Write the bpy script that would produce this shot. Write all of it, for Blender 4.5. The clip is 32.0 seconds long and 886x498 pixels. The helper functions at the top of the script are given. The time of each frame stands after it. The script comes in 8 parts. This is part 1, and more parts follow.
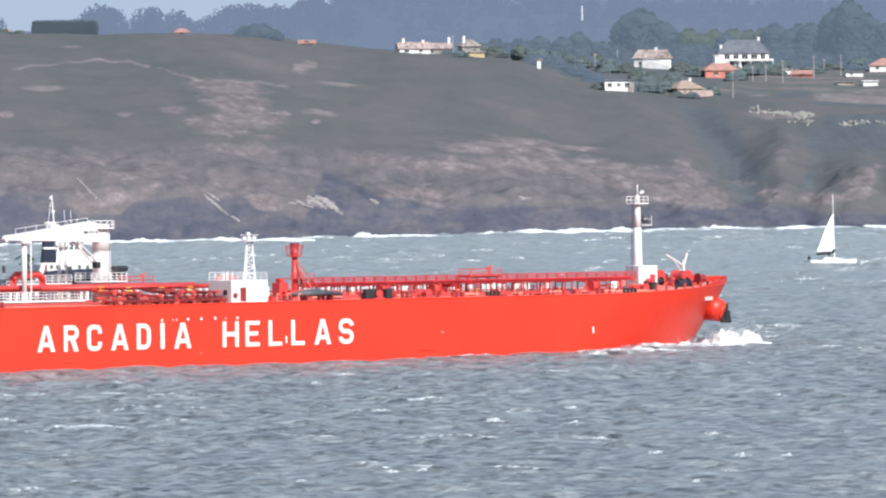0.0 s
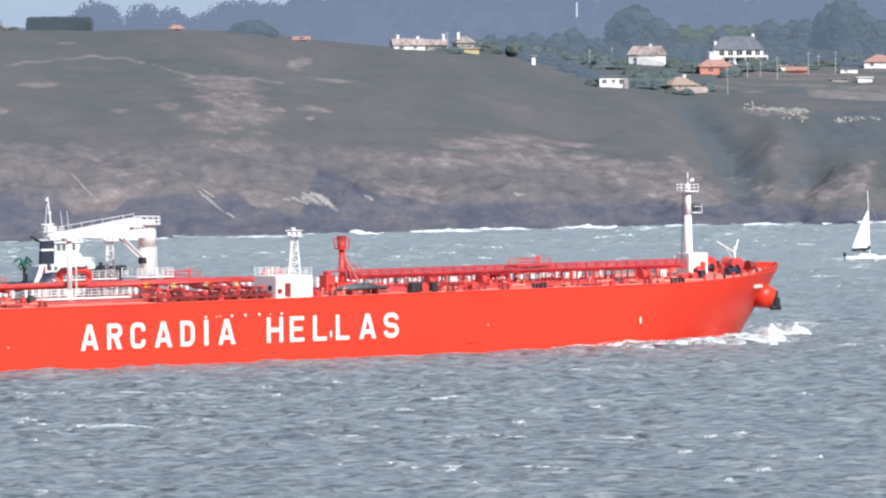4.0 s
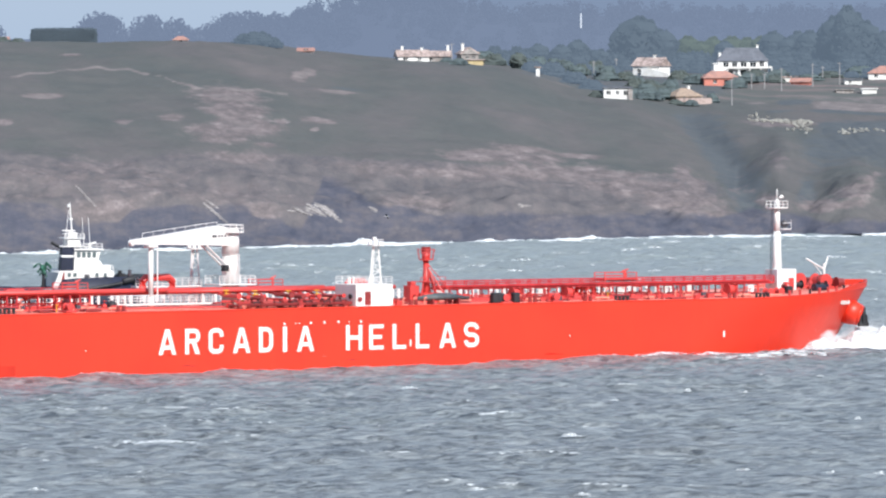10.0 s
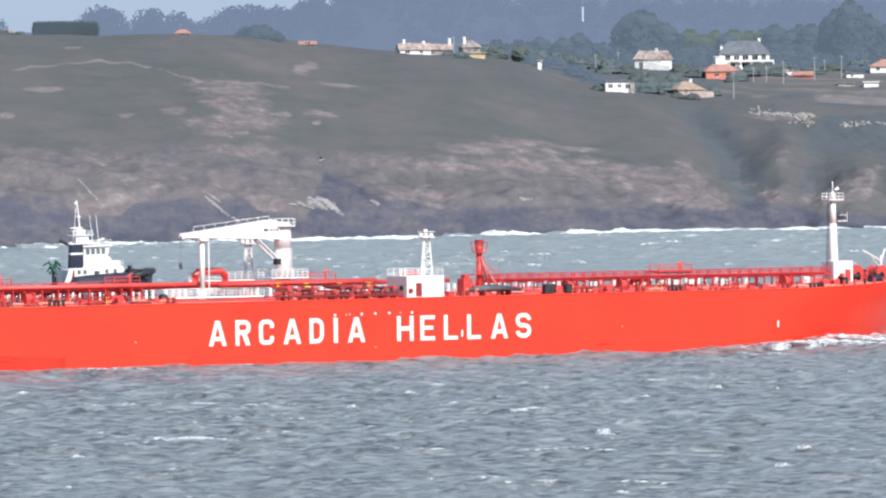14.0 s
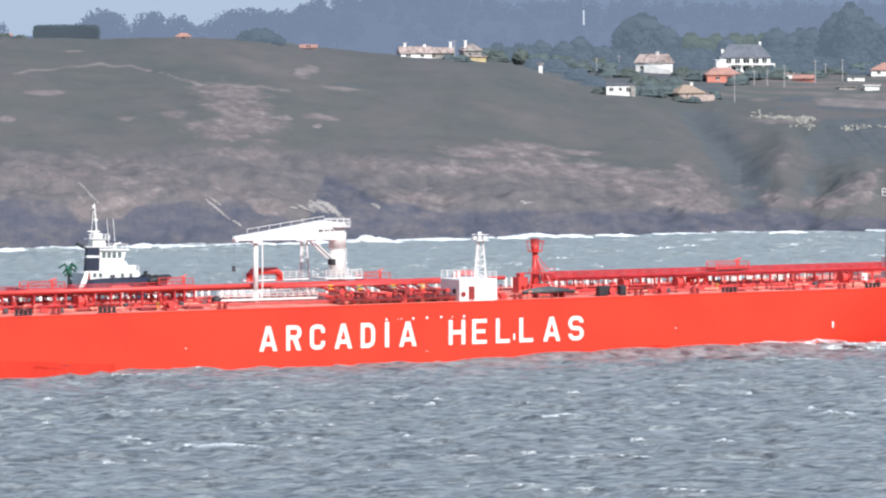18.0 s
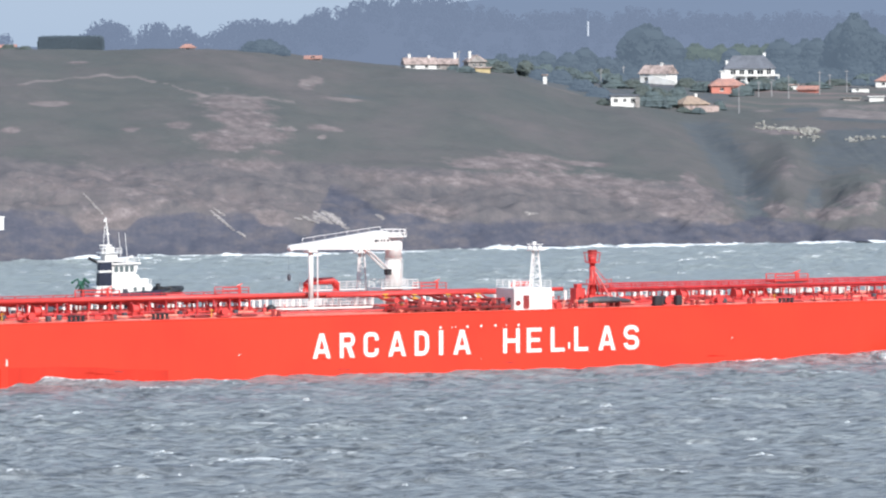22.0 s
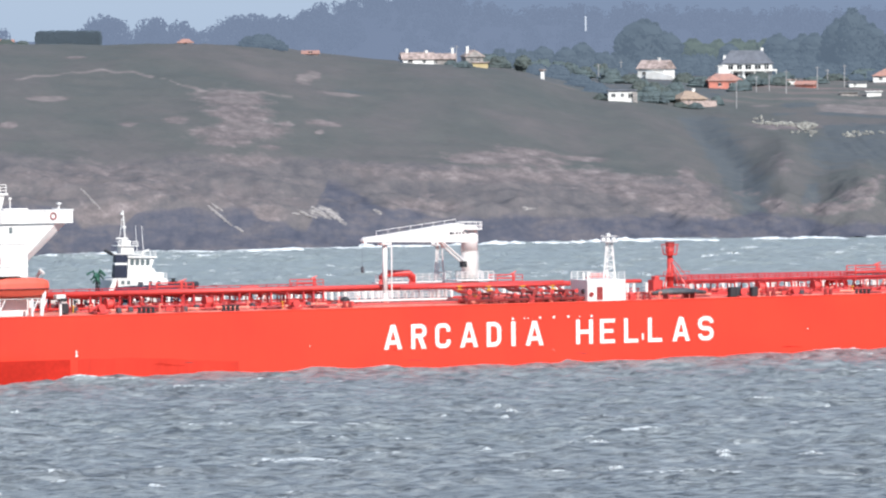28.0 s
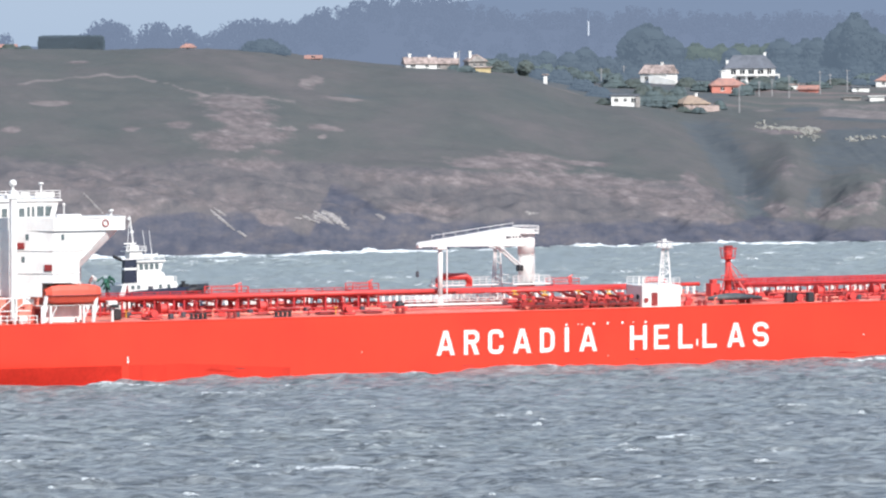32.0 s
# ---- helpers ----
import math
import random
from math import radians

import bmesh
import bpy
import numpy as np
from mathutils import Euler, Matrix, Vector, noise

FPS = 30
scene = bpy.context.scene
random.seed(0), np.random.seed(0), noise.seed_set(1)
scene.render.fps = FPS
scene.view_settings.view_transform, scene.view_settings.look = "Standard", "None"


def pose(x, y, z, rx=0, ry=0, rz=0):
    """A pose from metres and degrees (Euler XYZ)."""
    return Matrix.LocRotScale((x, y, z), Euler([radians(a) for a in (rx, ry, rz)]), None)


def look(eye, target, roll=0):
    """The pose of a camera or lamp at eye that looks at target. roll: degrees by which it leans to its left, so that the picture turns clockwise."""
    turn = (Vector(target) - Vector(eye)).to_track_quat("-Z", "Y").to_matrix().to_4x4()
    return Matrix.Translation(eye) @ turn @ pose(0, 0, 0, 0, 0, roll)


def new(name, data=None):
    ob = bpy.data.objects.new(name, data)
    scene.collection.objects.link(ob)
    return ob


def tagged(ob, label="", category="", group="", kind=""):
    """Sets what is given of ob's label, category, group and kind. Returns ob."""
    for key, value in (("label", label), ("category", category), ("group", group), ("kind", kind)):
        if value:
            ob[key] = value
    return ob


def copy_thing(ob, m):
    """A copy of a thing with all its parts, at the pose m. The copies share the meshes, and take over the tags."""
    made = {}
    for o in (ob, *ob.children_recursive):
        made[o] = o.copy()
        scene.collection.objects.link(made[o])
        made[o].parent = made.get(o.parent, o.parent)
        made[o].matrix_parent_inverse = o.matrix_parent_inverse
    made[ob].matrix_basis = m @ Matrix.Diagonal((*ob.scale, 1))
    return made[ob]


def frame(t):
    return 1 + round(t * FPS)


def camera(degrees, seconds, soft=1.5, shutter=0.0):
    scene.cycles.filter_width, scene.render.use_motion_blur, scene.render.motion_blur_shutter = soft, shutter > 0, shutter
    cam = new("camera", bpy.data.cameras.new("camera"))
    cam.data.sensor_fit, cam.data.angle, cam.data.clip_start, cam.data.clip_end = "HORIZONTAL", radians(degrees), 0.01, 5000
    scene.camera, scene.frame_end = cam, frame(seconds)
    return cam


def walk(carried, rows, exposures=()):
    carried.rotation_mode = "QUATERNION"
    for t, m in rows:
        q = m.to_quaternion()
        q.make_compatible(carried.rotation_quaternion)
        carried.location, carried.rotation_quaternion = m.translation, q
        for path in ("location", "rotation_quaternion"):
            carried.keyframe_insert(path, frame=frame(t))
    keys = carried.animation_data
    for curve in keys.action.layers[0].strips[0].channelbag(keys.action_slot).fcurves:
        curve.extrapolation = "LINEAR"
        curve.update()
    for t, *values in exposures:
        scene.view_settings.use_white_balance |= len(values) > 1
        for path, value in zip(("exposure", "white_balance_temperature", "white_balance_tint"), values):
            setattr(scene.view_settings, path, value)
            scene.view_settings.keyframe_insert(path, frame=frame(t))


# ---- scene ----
EYE_Z = 43.256
cam = camera(8.153, 32.0, soft=2.2)
# seconds, turn to the left and turn upwards in degrees: a tripod head that trembles in the wind
SHAKE = [
    (0, -0.0135, -0.0072), (0.5, -0.0248, -0.0132), (1, -0.0304, -0.0216), (1.5, -0.0184, -0.0417), (2, -0.0148, -0.0716), (2.5, -0.0388, -0.0628),
    (3, -0.0559, -0.0512), (3.5, -0.0642, -0.0403), (5.5, -0.0572, -0.0402), (6, -0.0697, -0.0143), (6.5, -0.0627, 0.0089), (7, -0.0486, -0.0251),
    (7.5, -0.0557, -0.0206), (8, -0.0698, 0.0024), (8.5, -0.0652, -0.0083), (9, -0.0402, 0.0172), (9.5, -0.0257, 0.0278), (10, -0.0246, 0.0639),
    (10.5, -0.0239, 0.0084), (11, -0.0375, 0.0125), (11.5, -0.0386, 0.04), (12, -0.0255, 0.0425), (12.5, -0.0191, 0.0313), (13, 0.0002, 0.0006),
    (13.5, -0.0061, -0.0004), (14, -0.0073, 0.0023), (14.5, -0.0322, 0.0597), (16.5, -0.0166, 0.0279), (17, 0.0311, 0.0079), (17.5, 0.0164, 0.0176),
    (18, 0.0006, 0.0336), (18.5, 0.0001, 0.0687), (19, 0.0083, 0.088), (19.5, 0.0151, 0.1233), (20, -0.0101, 0.0982), (20.5, 0.0098, 0.079),
    (21, 0.0037, 0.12), (21.5, 0.0413, 0.134), (22, 0.0408, 0.1357), (22.5, 0.0626, 0.0833), (23, 0.0849, 0.1333), (23.5, 0.0928, 0.1253),
    (24, 0.0594, 0.1268), (24.5, 0.0556, 0.0906), (25, 0.0445, 0.0968), (25.5, 0.0382, 0.0916), (27.5, 0.0266, 0.0561), (28, 0.0185, 0.0891),
    (28.5, 0.0154, 0.0851), (29, 0.0248, 0.0715), (29.5, 0.0475, 0.0925), (30, 0.0248, 0.0984), (30.5, -0.0158, 0.058), (31, 0.0289, 0.0649),
    (31.5, 0.0744, 0.1078), (32, 0.0443, 0.1324),
]
walk(cam, [(t, pose(0, 0, EYE_Z, 88.25 + up, 0, left) @ pose(0, 0, 0, 0, 0, -0.3)) for t, left, up in SHAKE],
     exposures=[(0, 0.55, 6200, 10), (32, 0.55, 6200, 10)])

# seconds, x, y, heading, pitch, heave, heel of the tanker
SHIP_ROWS = [
    (0, -48.45, 884.32, 36.52, -0.5, 0.08, -0.97), (1, -46.71, 886.26, 36.1, -0.35, 0.03, -1.27), (2, -44.96, 888.18, 35.68, -0.11, -0.1, -1.1), (3, -43.2, 890.06, 35.26, 0.07, -0.12, -0.62),
    (3.5, -42.31, 891, 35.06, 0.19, -0.07, -0.36), (5.5, -38.75, 894.66, 34.23, 0.29, 0.03, 1), (6, -37.86, 895.56, 34.02, 0.29, 0.13, 1.1), (7, -36.06, 897.33, 33.6, 0.15, 0.16, 1.19),
    (8, -34.25, 899.08, 33.19, -0.05, 0.15, 1.03), (9, -32.44, 900.79, 32.78, -0.2, 0.1, 0.26), (10, -30.61, 902.48, 32.36, -0.41, 0.06, -0.25), (11, -28.78, 904.14, 31.95, -0.45, -0.12, -1.14),
    (12, -26.93, 905.77, 31.53, -0.46, -0.19, -1.56), (13, -25.08, 907.38, 31.12, -0.38, -0.23, -1.83), (14, -23.22, 908.95, 30.7, -0.21, -0.24, -1.34), (14.5, -22.29, 909.73, 30.49, -0.12, -0.21, -1.15),
    (16.5, -18.53, 912.77, 29.65, 0.22, -0.05, 0.34), (17, -17.59, 913.51, 29.44, 0.26, 0, 0.76), (18, -15.69, 914.97, 29.01, 0.26, 0.05, 1.16), (19, -13.79, 916.4, 28.58, 0.24, 0.13, 1.48),
    (20, -11.88, 917.81, 28.15, 0.24, 0.11, 1.28), (21, -9.96, 919.18, 27.72, 0.06, 0.02, 0.76), (22, -8.03, 920.53, 27.28, 0.03, -0.04, 0.24), (23, -6.1, 921.85, 26.84, -0.05, 0.03, -0.2),
    (24, -4.16, 923.14, 26.39, 0.02, -0.07, -0.86), (25, -2.21, 924.4, 25.94, 0.11, -0.16, -1.41), (25.5, -1.23, 925.02, 25.72, 0.08, -0.15, -1.45), (27.5, 2.7, 927.44, 24.8, 0.2, -0, -0.44),
    (28, 3.69, 928.02, 24.57, 0.18, 0.06, -0.13), (29, 5.67, 929.17, 24.1, 0.13, 0.14, 0.61), (30, 7.66, 930.29, 23.62, 0.14, 0.14, 1.06), (31, 9.65, 931.38, 23.14, 0.18, 0.12, 1.2),
    (32, 11.65, 932.45, 22.65, 0.27, 0.06, 1.25),
]

# ---- light ----
SUN_AZ, SUN_EL = 150.0, 38.0        # degrees clockwise from the view direction (+y), above the horizon
world = bpy.data.worlds.new("sky")
scene.world = world
world.use_nodes = True
wn = world.node_tree.nodes
sky = wn.new("ShaderNodeTexSky")
sky.sky_type, sky.sun_disc = "NISHITA", False
sky.sun_elevation, sky.sun_rotation = radians(SUN_EL), radians(SUN_AZ)
sky.air_density, sky.dust_density, sky.ozone_density = 1.2, 0.6, 1.5
# broken cloud veils most of the blue
veil = wn.new("ShaderNodeMixRGB")
veil.inputs[0].default_value, veil.inputs[2].default_value = 0.9, (2.1, 2.75, 3.75, 1)
world.node_tree.links.new(sky.outputs[0], veil.inputs[1])
world.node_tree.links.new(veil.outputs[0], wn["Background"].inputs[0])
wn["Background"].inputs[1].default_value = 0.125
sun = new("sun", bpy.data.lights.new("sun", "SUN"))
sun.data.energy, sun.data.angle, sun.data.color = 4.2, radians(0.6), (1.0, 0.95, 0.88)
sun_from = Vector((math.sin(radians(SUN_AZ)) * math.cos(radians(SUN_EL)), math.cos(radians(SUN_AZ)) * math.cos(radians(SUN_EL)), math.sin(radians(SUN_EL))))
sun.matrix_world = look(sun_from * 300 + Vector((0, 900, 0)), (0, 900, 0))


# ---- materials ----
def material(name, color, rough=0.6, metal=0.0, spec=0.5, vary=0.12, scale=1.0, bump=0.0, bump_scale=None, tint=None, streak=0.0):
    """Plain paint or stone with two scales of variation, in the object's own metres."""
    m = bpy.data.materials.new(name)
    m.use_nodes = True
    n, l = m.node_tree.nodes, m.node_tree.links
    b = n["Principled BSDF"]
    b.inputs["Roughness"].default_value, b.inputs["Metallic"].default_value = rough, metal
    b.inputs["Specular IOR Level"].default_value = spec
    co = n.new("ShaderNodeTexCoord")
    big, fine = n.new("ShaderNodeTexNoise"), n.new("ShaderNodeTexNoise")
    big.inputs["Scale"].default_value, big.inputs["Detail"].default_value = 0.35 * scale, 5
    fine.inputs["Scale"].default_value, fine.inputs["Detail"].default_value = 3.5 * scale, 4
    src = co.outputs["Object"]
    if streak:
        mp = n.new("ShaderNodeMapping")
        mp.inputs["Scale"].default_value = (1, 1, streak)
        l.new(src, mp.inputs["Vector"])
        l.new(mp.outputs[0], fine.inputs["Vector"])
    else:
        l.new(src, fine.inputs["Vector"])
    l.new(src, big.inputs["Vector"])
    mixa, mixb = n.new("ShaderNodeMixRGB"), n.new("ShaderNodeMixRGB")
    c = Vector(color)
    t = Vector(tint) if tint else c * (1 - vary * 2)
    mixa.inputs[1].default_value, mixa.inputs[2].default_value = (*c, 1), (*t, 1)
    ramp = n.new("ShaderNodeValToRGB")
    ramp.color_ramp.elements[0].position, ramp.color_ramp.elements[1].position = 0.42, 0.68
    l.new(big.outputs[0], ramp.inputs[0])
    l.new(ramp.outputs[0], mixa.inputs[0])
    mixb.blend_type = "MULTIPLY"
    r2 = n.new("ShaderNodeValToRGB")
    r2.color_ramp.elements[0].color, r2.color_ramp.elements[1].color = (1 - vary * 1.5,) * 3 + (1,), (1 + vary,) * 3 + (1,)
    r2.color_ramp.elements[0].position, r2.color_ramp.elements[1].position = 0.3, 0.7
    l.new(fine.outputs[0], r2.inputs[0])
    mixb.inputs[0].default_value = 1
    l.new(mixa.outputs[0], mixb.inputs[1])
    l.new(r2.outputs[0], mixb.inputs[2])
    l.new(mixb.outputs[0], b.inputs["Base Color"])
    if bump:
        bp = n.new("ShaderNodeBump")
        bp.inputs["Strength"].default_value, bp.inputs["Distance"].default_value = bump, 0.1
        l.new(fine.outputs[0], bp.inputs["Height"])
        l.new(bp.outputs[0], b.inputs["Normal"])
    return m


HULL_RED = material("hull_red_paint", (0.74, 0.037, 0.012), 0.45, vary=0.03, scale=0.3, tint=(0.66, 0.031, 0.011), streak=0.15)
DECK_RED = material("deck_red_paint", (0.74, 0.25, 0.185), 0.6, vary=0.16, scale=0.6, tint=(0.62, 0.12, 0.085))
PIPE_RED = material("pipe_red_paint", (0.62, 0.058, 0.050), 0.45, vary=0.14, scale=1.5, tint=(0.46, 0.050, 0.045))
WALK_RED = material("walkway_red_paint", (0.50, 0.032, 0.036), 0.5, vary=0.12, scale=1.5, tint=(0.32, 0.016, 0.02))
DARK_RED = material("worn_dark_red_paint", (0.27, 0.030, 0.028), 0.55, vary=0.15, scale=2)
BOOT_RED = material("antifouling_red", (0.48, 0.024, 0.013), 0.8, spec=0.15, vary=0.09, scale=0.5)
SHIP_WHITE = material("ship_white_paint", (0.75, 0.73, 0.705), 0.45, vary=0.035, scale=1.0, tint=(0.67, 0.63, 0.60), streak=0.35)
FADED_RED = material("faded_hull_red", (0.60, 0.031, 0.013), 0.6, spec=0.3, vary=0.07, scale=0.4, streak=0.2)
STEEL_WHITE = material("stained_white_paint", (0.62, 0.58, 0.55), 0.5, vary=0.1, scale=1.0)
LETTER_WHITE = material("lettering_white", (0.74, 0.73, 0.68), 0.5, vary=0.05, tint=(0.66, 0.64, 0.57))
BLACK = material("black_rubber_and_steel", (0.022, 0.022, 0.026), 0.6, vary=0.2, scale=2)
GREY = material("grey_deck_machinery", (0.075, 0.072, 0.085), 0.5, vary=0.2, scale=2)
YELLOW = material("yellow_valve_paint", (0.75, 0.42, 0.03), 0.45, vary=0.1, scale=2)
GLASS = material("dark_window_glass", (0.02, 0.025, 0.03), 0.08, vary=0.05)
PALE_GLASS = material("pale_window_glass", (0.13, 0.16, 0.165), 0.15, vary=0.2, scale=2)
ORANGE = material("orange_lifeboat_shell", (0.64, 0.095, 0.055), 0.5, vary=0.06, scale=1)
NAVY = material("navy_hull_paint", (0.018, 0.022, 0.045), 0.4, vary=0.15, scale=0.8)
GREEN = material("green_netting", (0.035, 0.13, 0.085), 0.7, vary=0.25, scale=2)
TARP = material("dark_grey_tarpaulin", (0.04, 0.048, 0.058), 0.7, vary=0.2, scale=0.8, tint=(0.13, 0.14, 0.14))
CAP_FOAM = material("thin_broken_foam", (0.74, 0.76, 0.77), 0.9, vary=0.3, scale=2.2, bump=0.8, tint=(0.42, 0.46, 0.48))
SAIL = material("white_sailcloth", (0.84, 0.83, 0.80), 0.7, vary=0.03)
FOAM = material("white_foam", (0.80, 0.82, 0.82), 0.9, vary=0.16, scale=1.6, bump=0.55, tint=(0.62, 0.66, 0.68))
SPRAY = material("spray_drops", (0.80, 0.82, 0.83), 0.9, vary=0.1)


def torn(mat, scale, low, high, stretch=(1, 1, 1)):
    """Foam is full of holes through which the water shows."""
    nt = mat.node_tree
    co, mp, nz, rp = nt.nodes.new("ShaderNodeTexCoord"), nt.nodes.new("ShaderNodeMapping"), nt.nodes.new("ShaderNodeTexNoise"), nt.nodes.new("ShaderNodeMapRange")
    mp.inputs["Scale"].default_value = stretch
    nz.inputs["Scale"].default_value, nz.inputs["Detail"].default_value, nz.inputs["Roughness"].default_value = scale, 6, 0.7
    rp.inputs["From Min"].default_value, rp.inputs["From Max"].default_value = low, high
    nt.links.new(co.outputs["Object"], mp.inputs["Vector"])
    nt.links.new(mp.outputs[0], nz.inputs["Vector"])
    nt.links.new(nz.outputs[0], rp.inputs["Value"])
    nt.links.new(rp.outputs[0], nt.nodes["Principled BSDF"].inputs["Alpha"])


torn(FOAM, 0.5, 0.22, 0.52, (0.6, 1, 1.4))
SIDE_FOAM = material("streaked_foam", (0.74, 0.77, 0.78), 0.9, vary=0.2, scale=1.2, bump=0.4, tint=(0.52, 0.57, 0.58))
torn(SIDE_FOAM, 0.55, 0.44, 0.62, (0.45, 1.3, 1))
torn(CAP_FOAM, 1.6, 0.38, 0.62, (0.6, 1, 1))


# ---- mesh building ----
class Mesh:
    """Gathers vertices and faces."""

    def __init__(self):
        self.v, self.f = [], []

    def add(self, verts, faces):
        k = len(self.v)
        self.v += [tuple(p) for p in verts]
        self.f += [tuple(i + k for i in f) for f in faces]
        return self

    def box(self, x0, x1, y0, y1, z0, z1, c=0.04):
        """A box with chamfered edges."""
        c = min(c, (x1 - x0) * 0.3, (y1 - y0) * 0.3, (z1 - z0) * 0.3)
        bm = bmesh.new()
        bmesh.ops.create_cube(bm, size=1)
        bmesh.ops.transform(bm, verts=bm.verts, matrix=Matrix.Translation(((x0 + x1) / 2, (y0 + y1) / 2, (z0 + z1) / 2)) @ Matrix.Diagonal((x1 - x0, y1 - y0, z1 - z0, 1)))
        if c > 0:
            bmesh.ops.bevel(bm, geom=bm.edges[:], offset=c, segments=1, affect="EDGES")
        bm.verts.index_update()
        self.add([v.co for v in bm.verts], [[v.index for v in f.verts] for f in bm.faces])
        bm.free()
        return self

    def tube(self, p, q, r, r2=None, n=10, cap=True):
        p, q = Vector(p), Vector(q)
        r2 = r if r2 is None else r2
        a = (q - p).to_track_quat("Z", "Y").to_matrix()
        ring = [a @ Vector((math.cos(2 * math.pi * i / n), math.sin(2 * math.pi * i / n), 0)) for i in range(n)]
        v = [p + r * d for d in ring] + [q + r2 * d for d in ring]
        f = [(i, (i + 1) % n, n + (i + 1) % n, n + i) for i in range(n)]
        if cap:
            f += [tuple(range(n))[::-1], tuple(range(n, 2 * n))]
        return self.add(v, f)

    def path(self, pts, r, n=8):
        """A pipe along points."""
        pts = [Vector(p) for p in pts]
        v, f = [], []
        for k, p in enumerate(pts):
            d = (pts[min(k + 1, len(pts) - 1)] - pts[max(k - 1, 0)])
            a = d.to_track_quat("Z", "Y").to_matrix()
            v += [p + a @ Vector((r * math.cos(2 * math.pi * i / n), r * math.sin(2 * math.pi * i / n), 0)) for i in range(n)]
        for k in range(len(pts) - 1):
            f += [(k * n + i, k * n + (i + 1) % n, (k + 1) * n + (i + 1) % n, (k + 1) * n + i) for i in range(n)]
        f += [tuple(range(n))[::-1], tuple(range((len(pts) - 1) * n, len(pts) * n))]
        return self.add(v, f)

    def blob(self, c, rx, ry, rz, seed=0, rough=0.12, sub=2):
        """A lumpy rounded body."""
        bm = bmesh.new()
        bmesh.ops.create_icosphere(bm, subdivisions=sub, radius=1)
        for v in bm.verts:
            k = 1 + rough * noise.noise(v.co * 2.1 + Vector((seed * 7.3, seed * 3.1, 0)))
            v.co = Vector((c[0] + v.co.x * rx * k, c[1] + v.co.y * ry * k, c[2] + v.co.z * rz * k))
        bm.verts.index_update()
        self.add([v.co for v in bm.verts], [[v.index for v in f.verts] for f in bm.faces])
        bm.free()
        return self

    def prism(self, outline, axis, a, b):
        """An outline of (u, w) pairs pushed from a to b along axis 'x', 'y' or 'z'."""
        n = len(outline)
        put = {"x": lambda u, w, t: (t, u, w), "y": lambda u, w, t: (u, t, w), "z": lambda u, w, t: (u, w, t)}[axis]
        v = [put(u, w, a) for u, w in outline] + [put(u, w, b) for u, w in outline]
        f = [(i, (i + 1) % n, n + (i + 1) % n, n + i) for i in range(n)] + [tuple(range(n))[::-1], tuple(range(n, 2 * n))]
        return self.add(v, f)

    def data(self, name, mat, smooth=False):
        me = bpy.data.meshes.new(name)
        me.from_pydata(self.v, [], self.f)
        me.materials.append(mat)
        bm = bmesh.new()
        bm.from_mesh(me)
        bmesh.ops.recalc_face_normals(bm, faces=bm.faces)
        bm.to_mesh(me)
        bm.free()
        if smooth:
            me.polygons.foreach_set("use_smooth", [True] * len(me.polygons))
        return me


def part(name, mesh, mat, parent=None, label="", smooth=False):
    ob = new(name, mesh.data(name, mat, smooth) if isinstance(mesh, Mesh) else mesh)
    ob.parent = parent
    return tagged(ob, label)


def again(name, data, parent, at, turn=0.0):
    """One more part on a mesh that other parts share."""
    ob = new(name, data)
    ob.parent = parent
    ob.matrix_basis = pose(*at, 0, 0, turn)
    return ob


def empty(name, label, category, group="", kind=""):
    return tagged(new(name), label, category, group, kind)


def smooth(a, b, x):
    t = np.clip((x - a) / (b - a), 0, 1)
    return t * t * (3 - 2 * t)


def fbm(x, y, scale, seed, octaves=4):
    """Smooth random field over arrays."""
    rng = np.random.RandomState(seed)
    out, amp = np.zeros(np.broadcast(x, y).shape), 1.0
    f = 1.0 / scale
    for _ in range(octaves):
        tab = rng.rand(256, 256) * 2 - 1
        u, w = x * f + rng.rand() * 99, y * f + rng.rand() * 99
        i, j = np.floor(u).astype(int), np.floor(w).astype(int)
        a, b = u - i, w - j
        a, b = a * a * (3 - 2 * a), b * b * (3 - 2 * b)
        g = lambda p, q: tab[p % 256, q % 256]
        out = out + amp * ((g(i, j) * (1 - a) + g(i + 1, j) * a) * (1 - b) + (g(i, j + 1) * (1 - a) + g(i + 1, j + 1) * a) * b)
        amp, f = amp * 0.5, f * 2.03
    return out


def grid_mesh(name, X, Y, Z, mat, smooth_it=True):
    r, c = X.shape
    me = bpy.data.meshes.new(name)
    k = np.arange(r * c).reshape(r, c)
    quads = np.stack([k[:-1, :-1], k[:-1, 1:], k[1:, 1:], k[1:, :-1]], -1).reshape(-1, 4)
    me.vertices.add(r * c)
    me.vertices.foreach_set("co", np.stack([X, Y, Z], -1).astype(np.float32).ravel())
    me.loops.add(quads.size)
    me.loops.foreach_set("vertex_index", quads.astype(np.int32).ravel())
    me.polygons.add(len(quads))
    me.polygons.foreach_set("loop_start", (np.arange(len(quads)) * 4).astype(np.int32))
    me.polygons.foreach_set("use_smooth", np.full(len(quads), smooth_it))
    me.update(calc_edges=True)
    me.materials.append(mat)
    return me


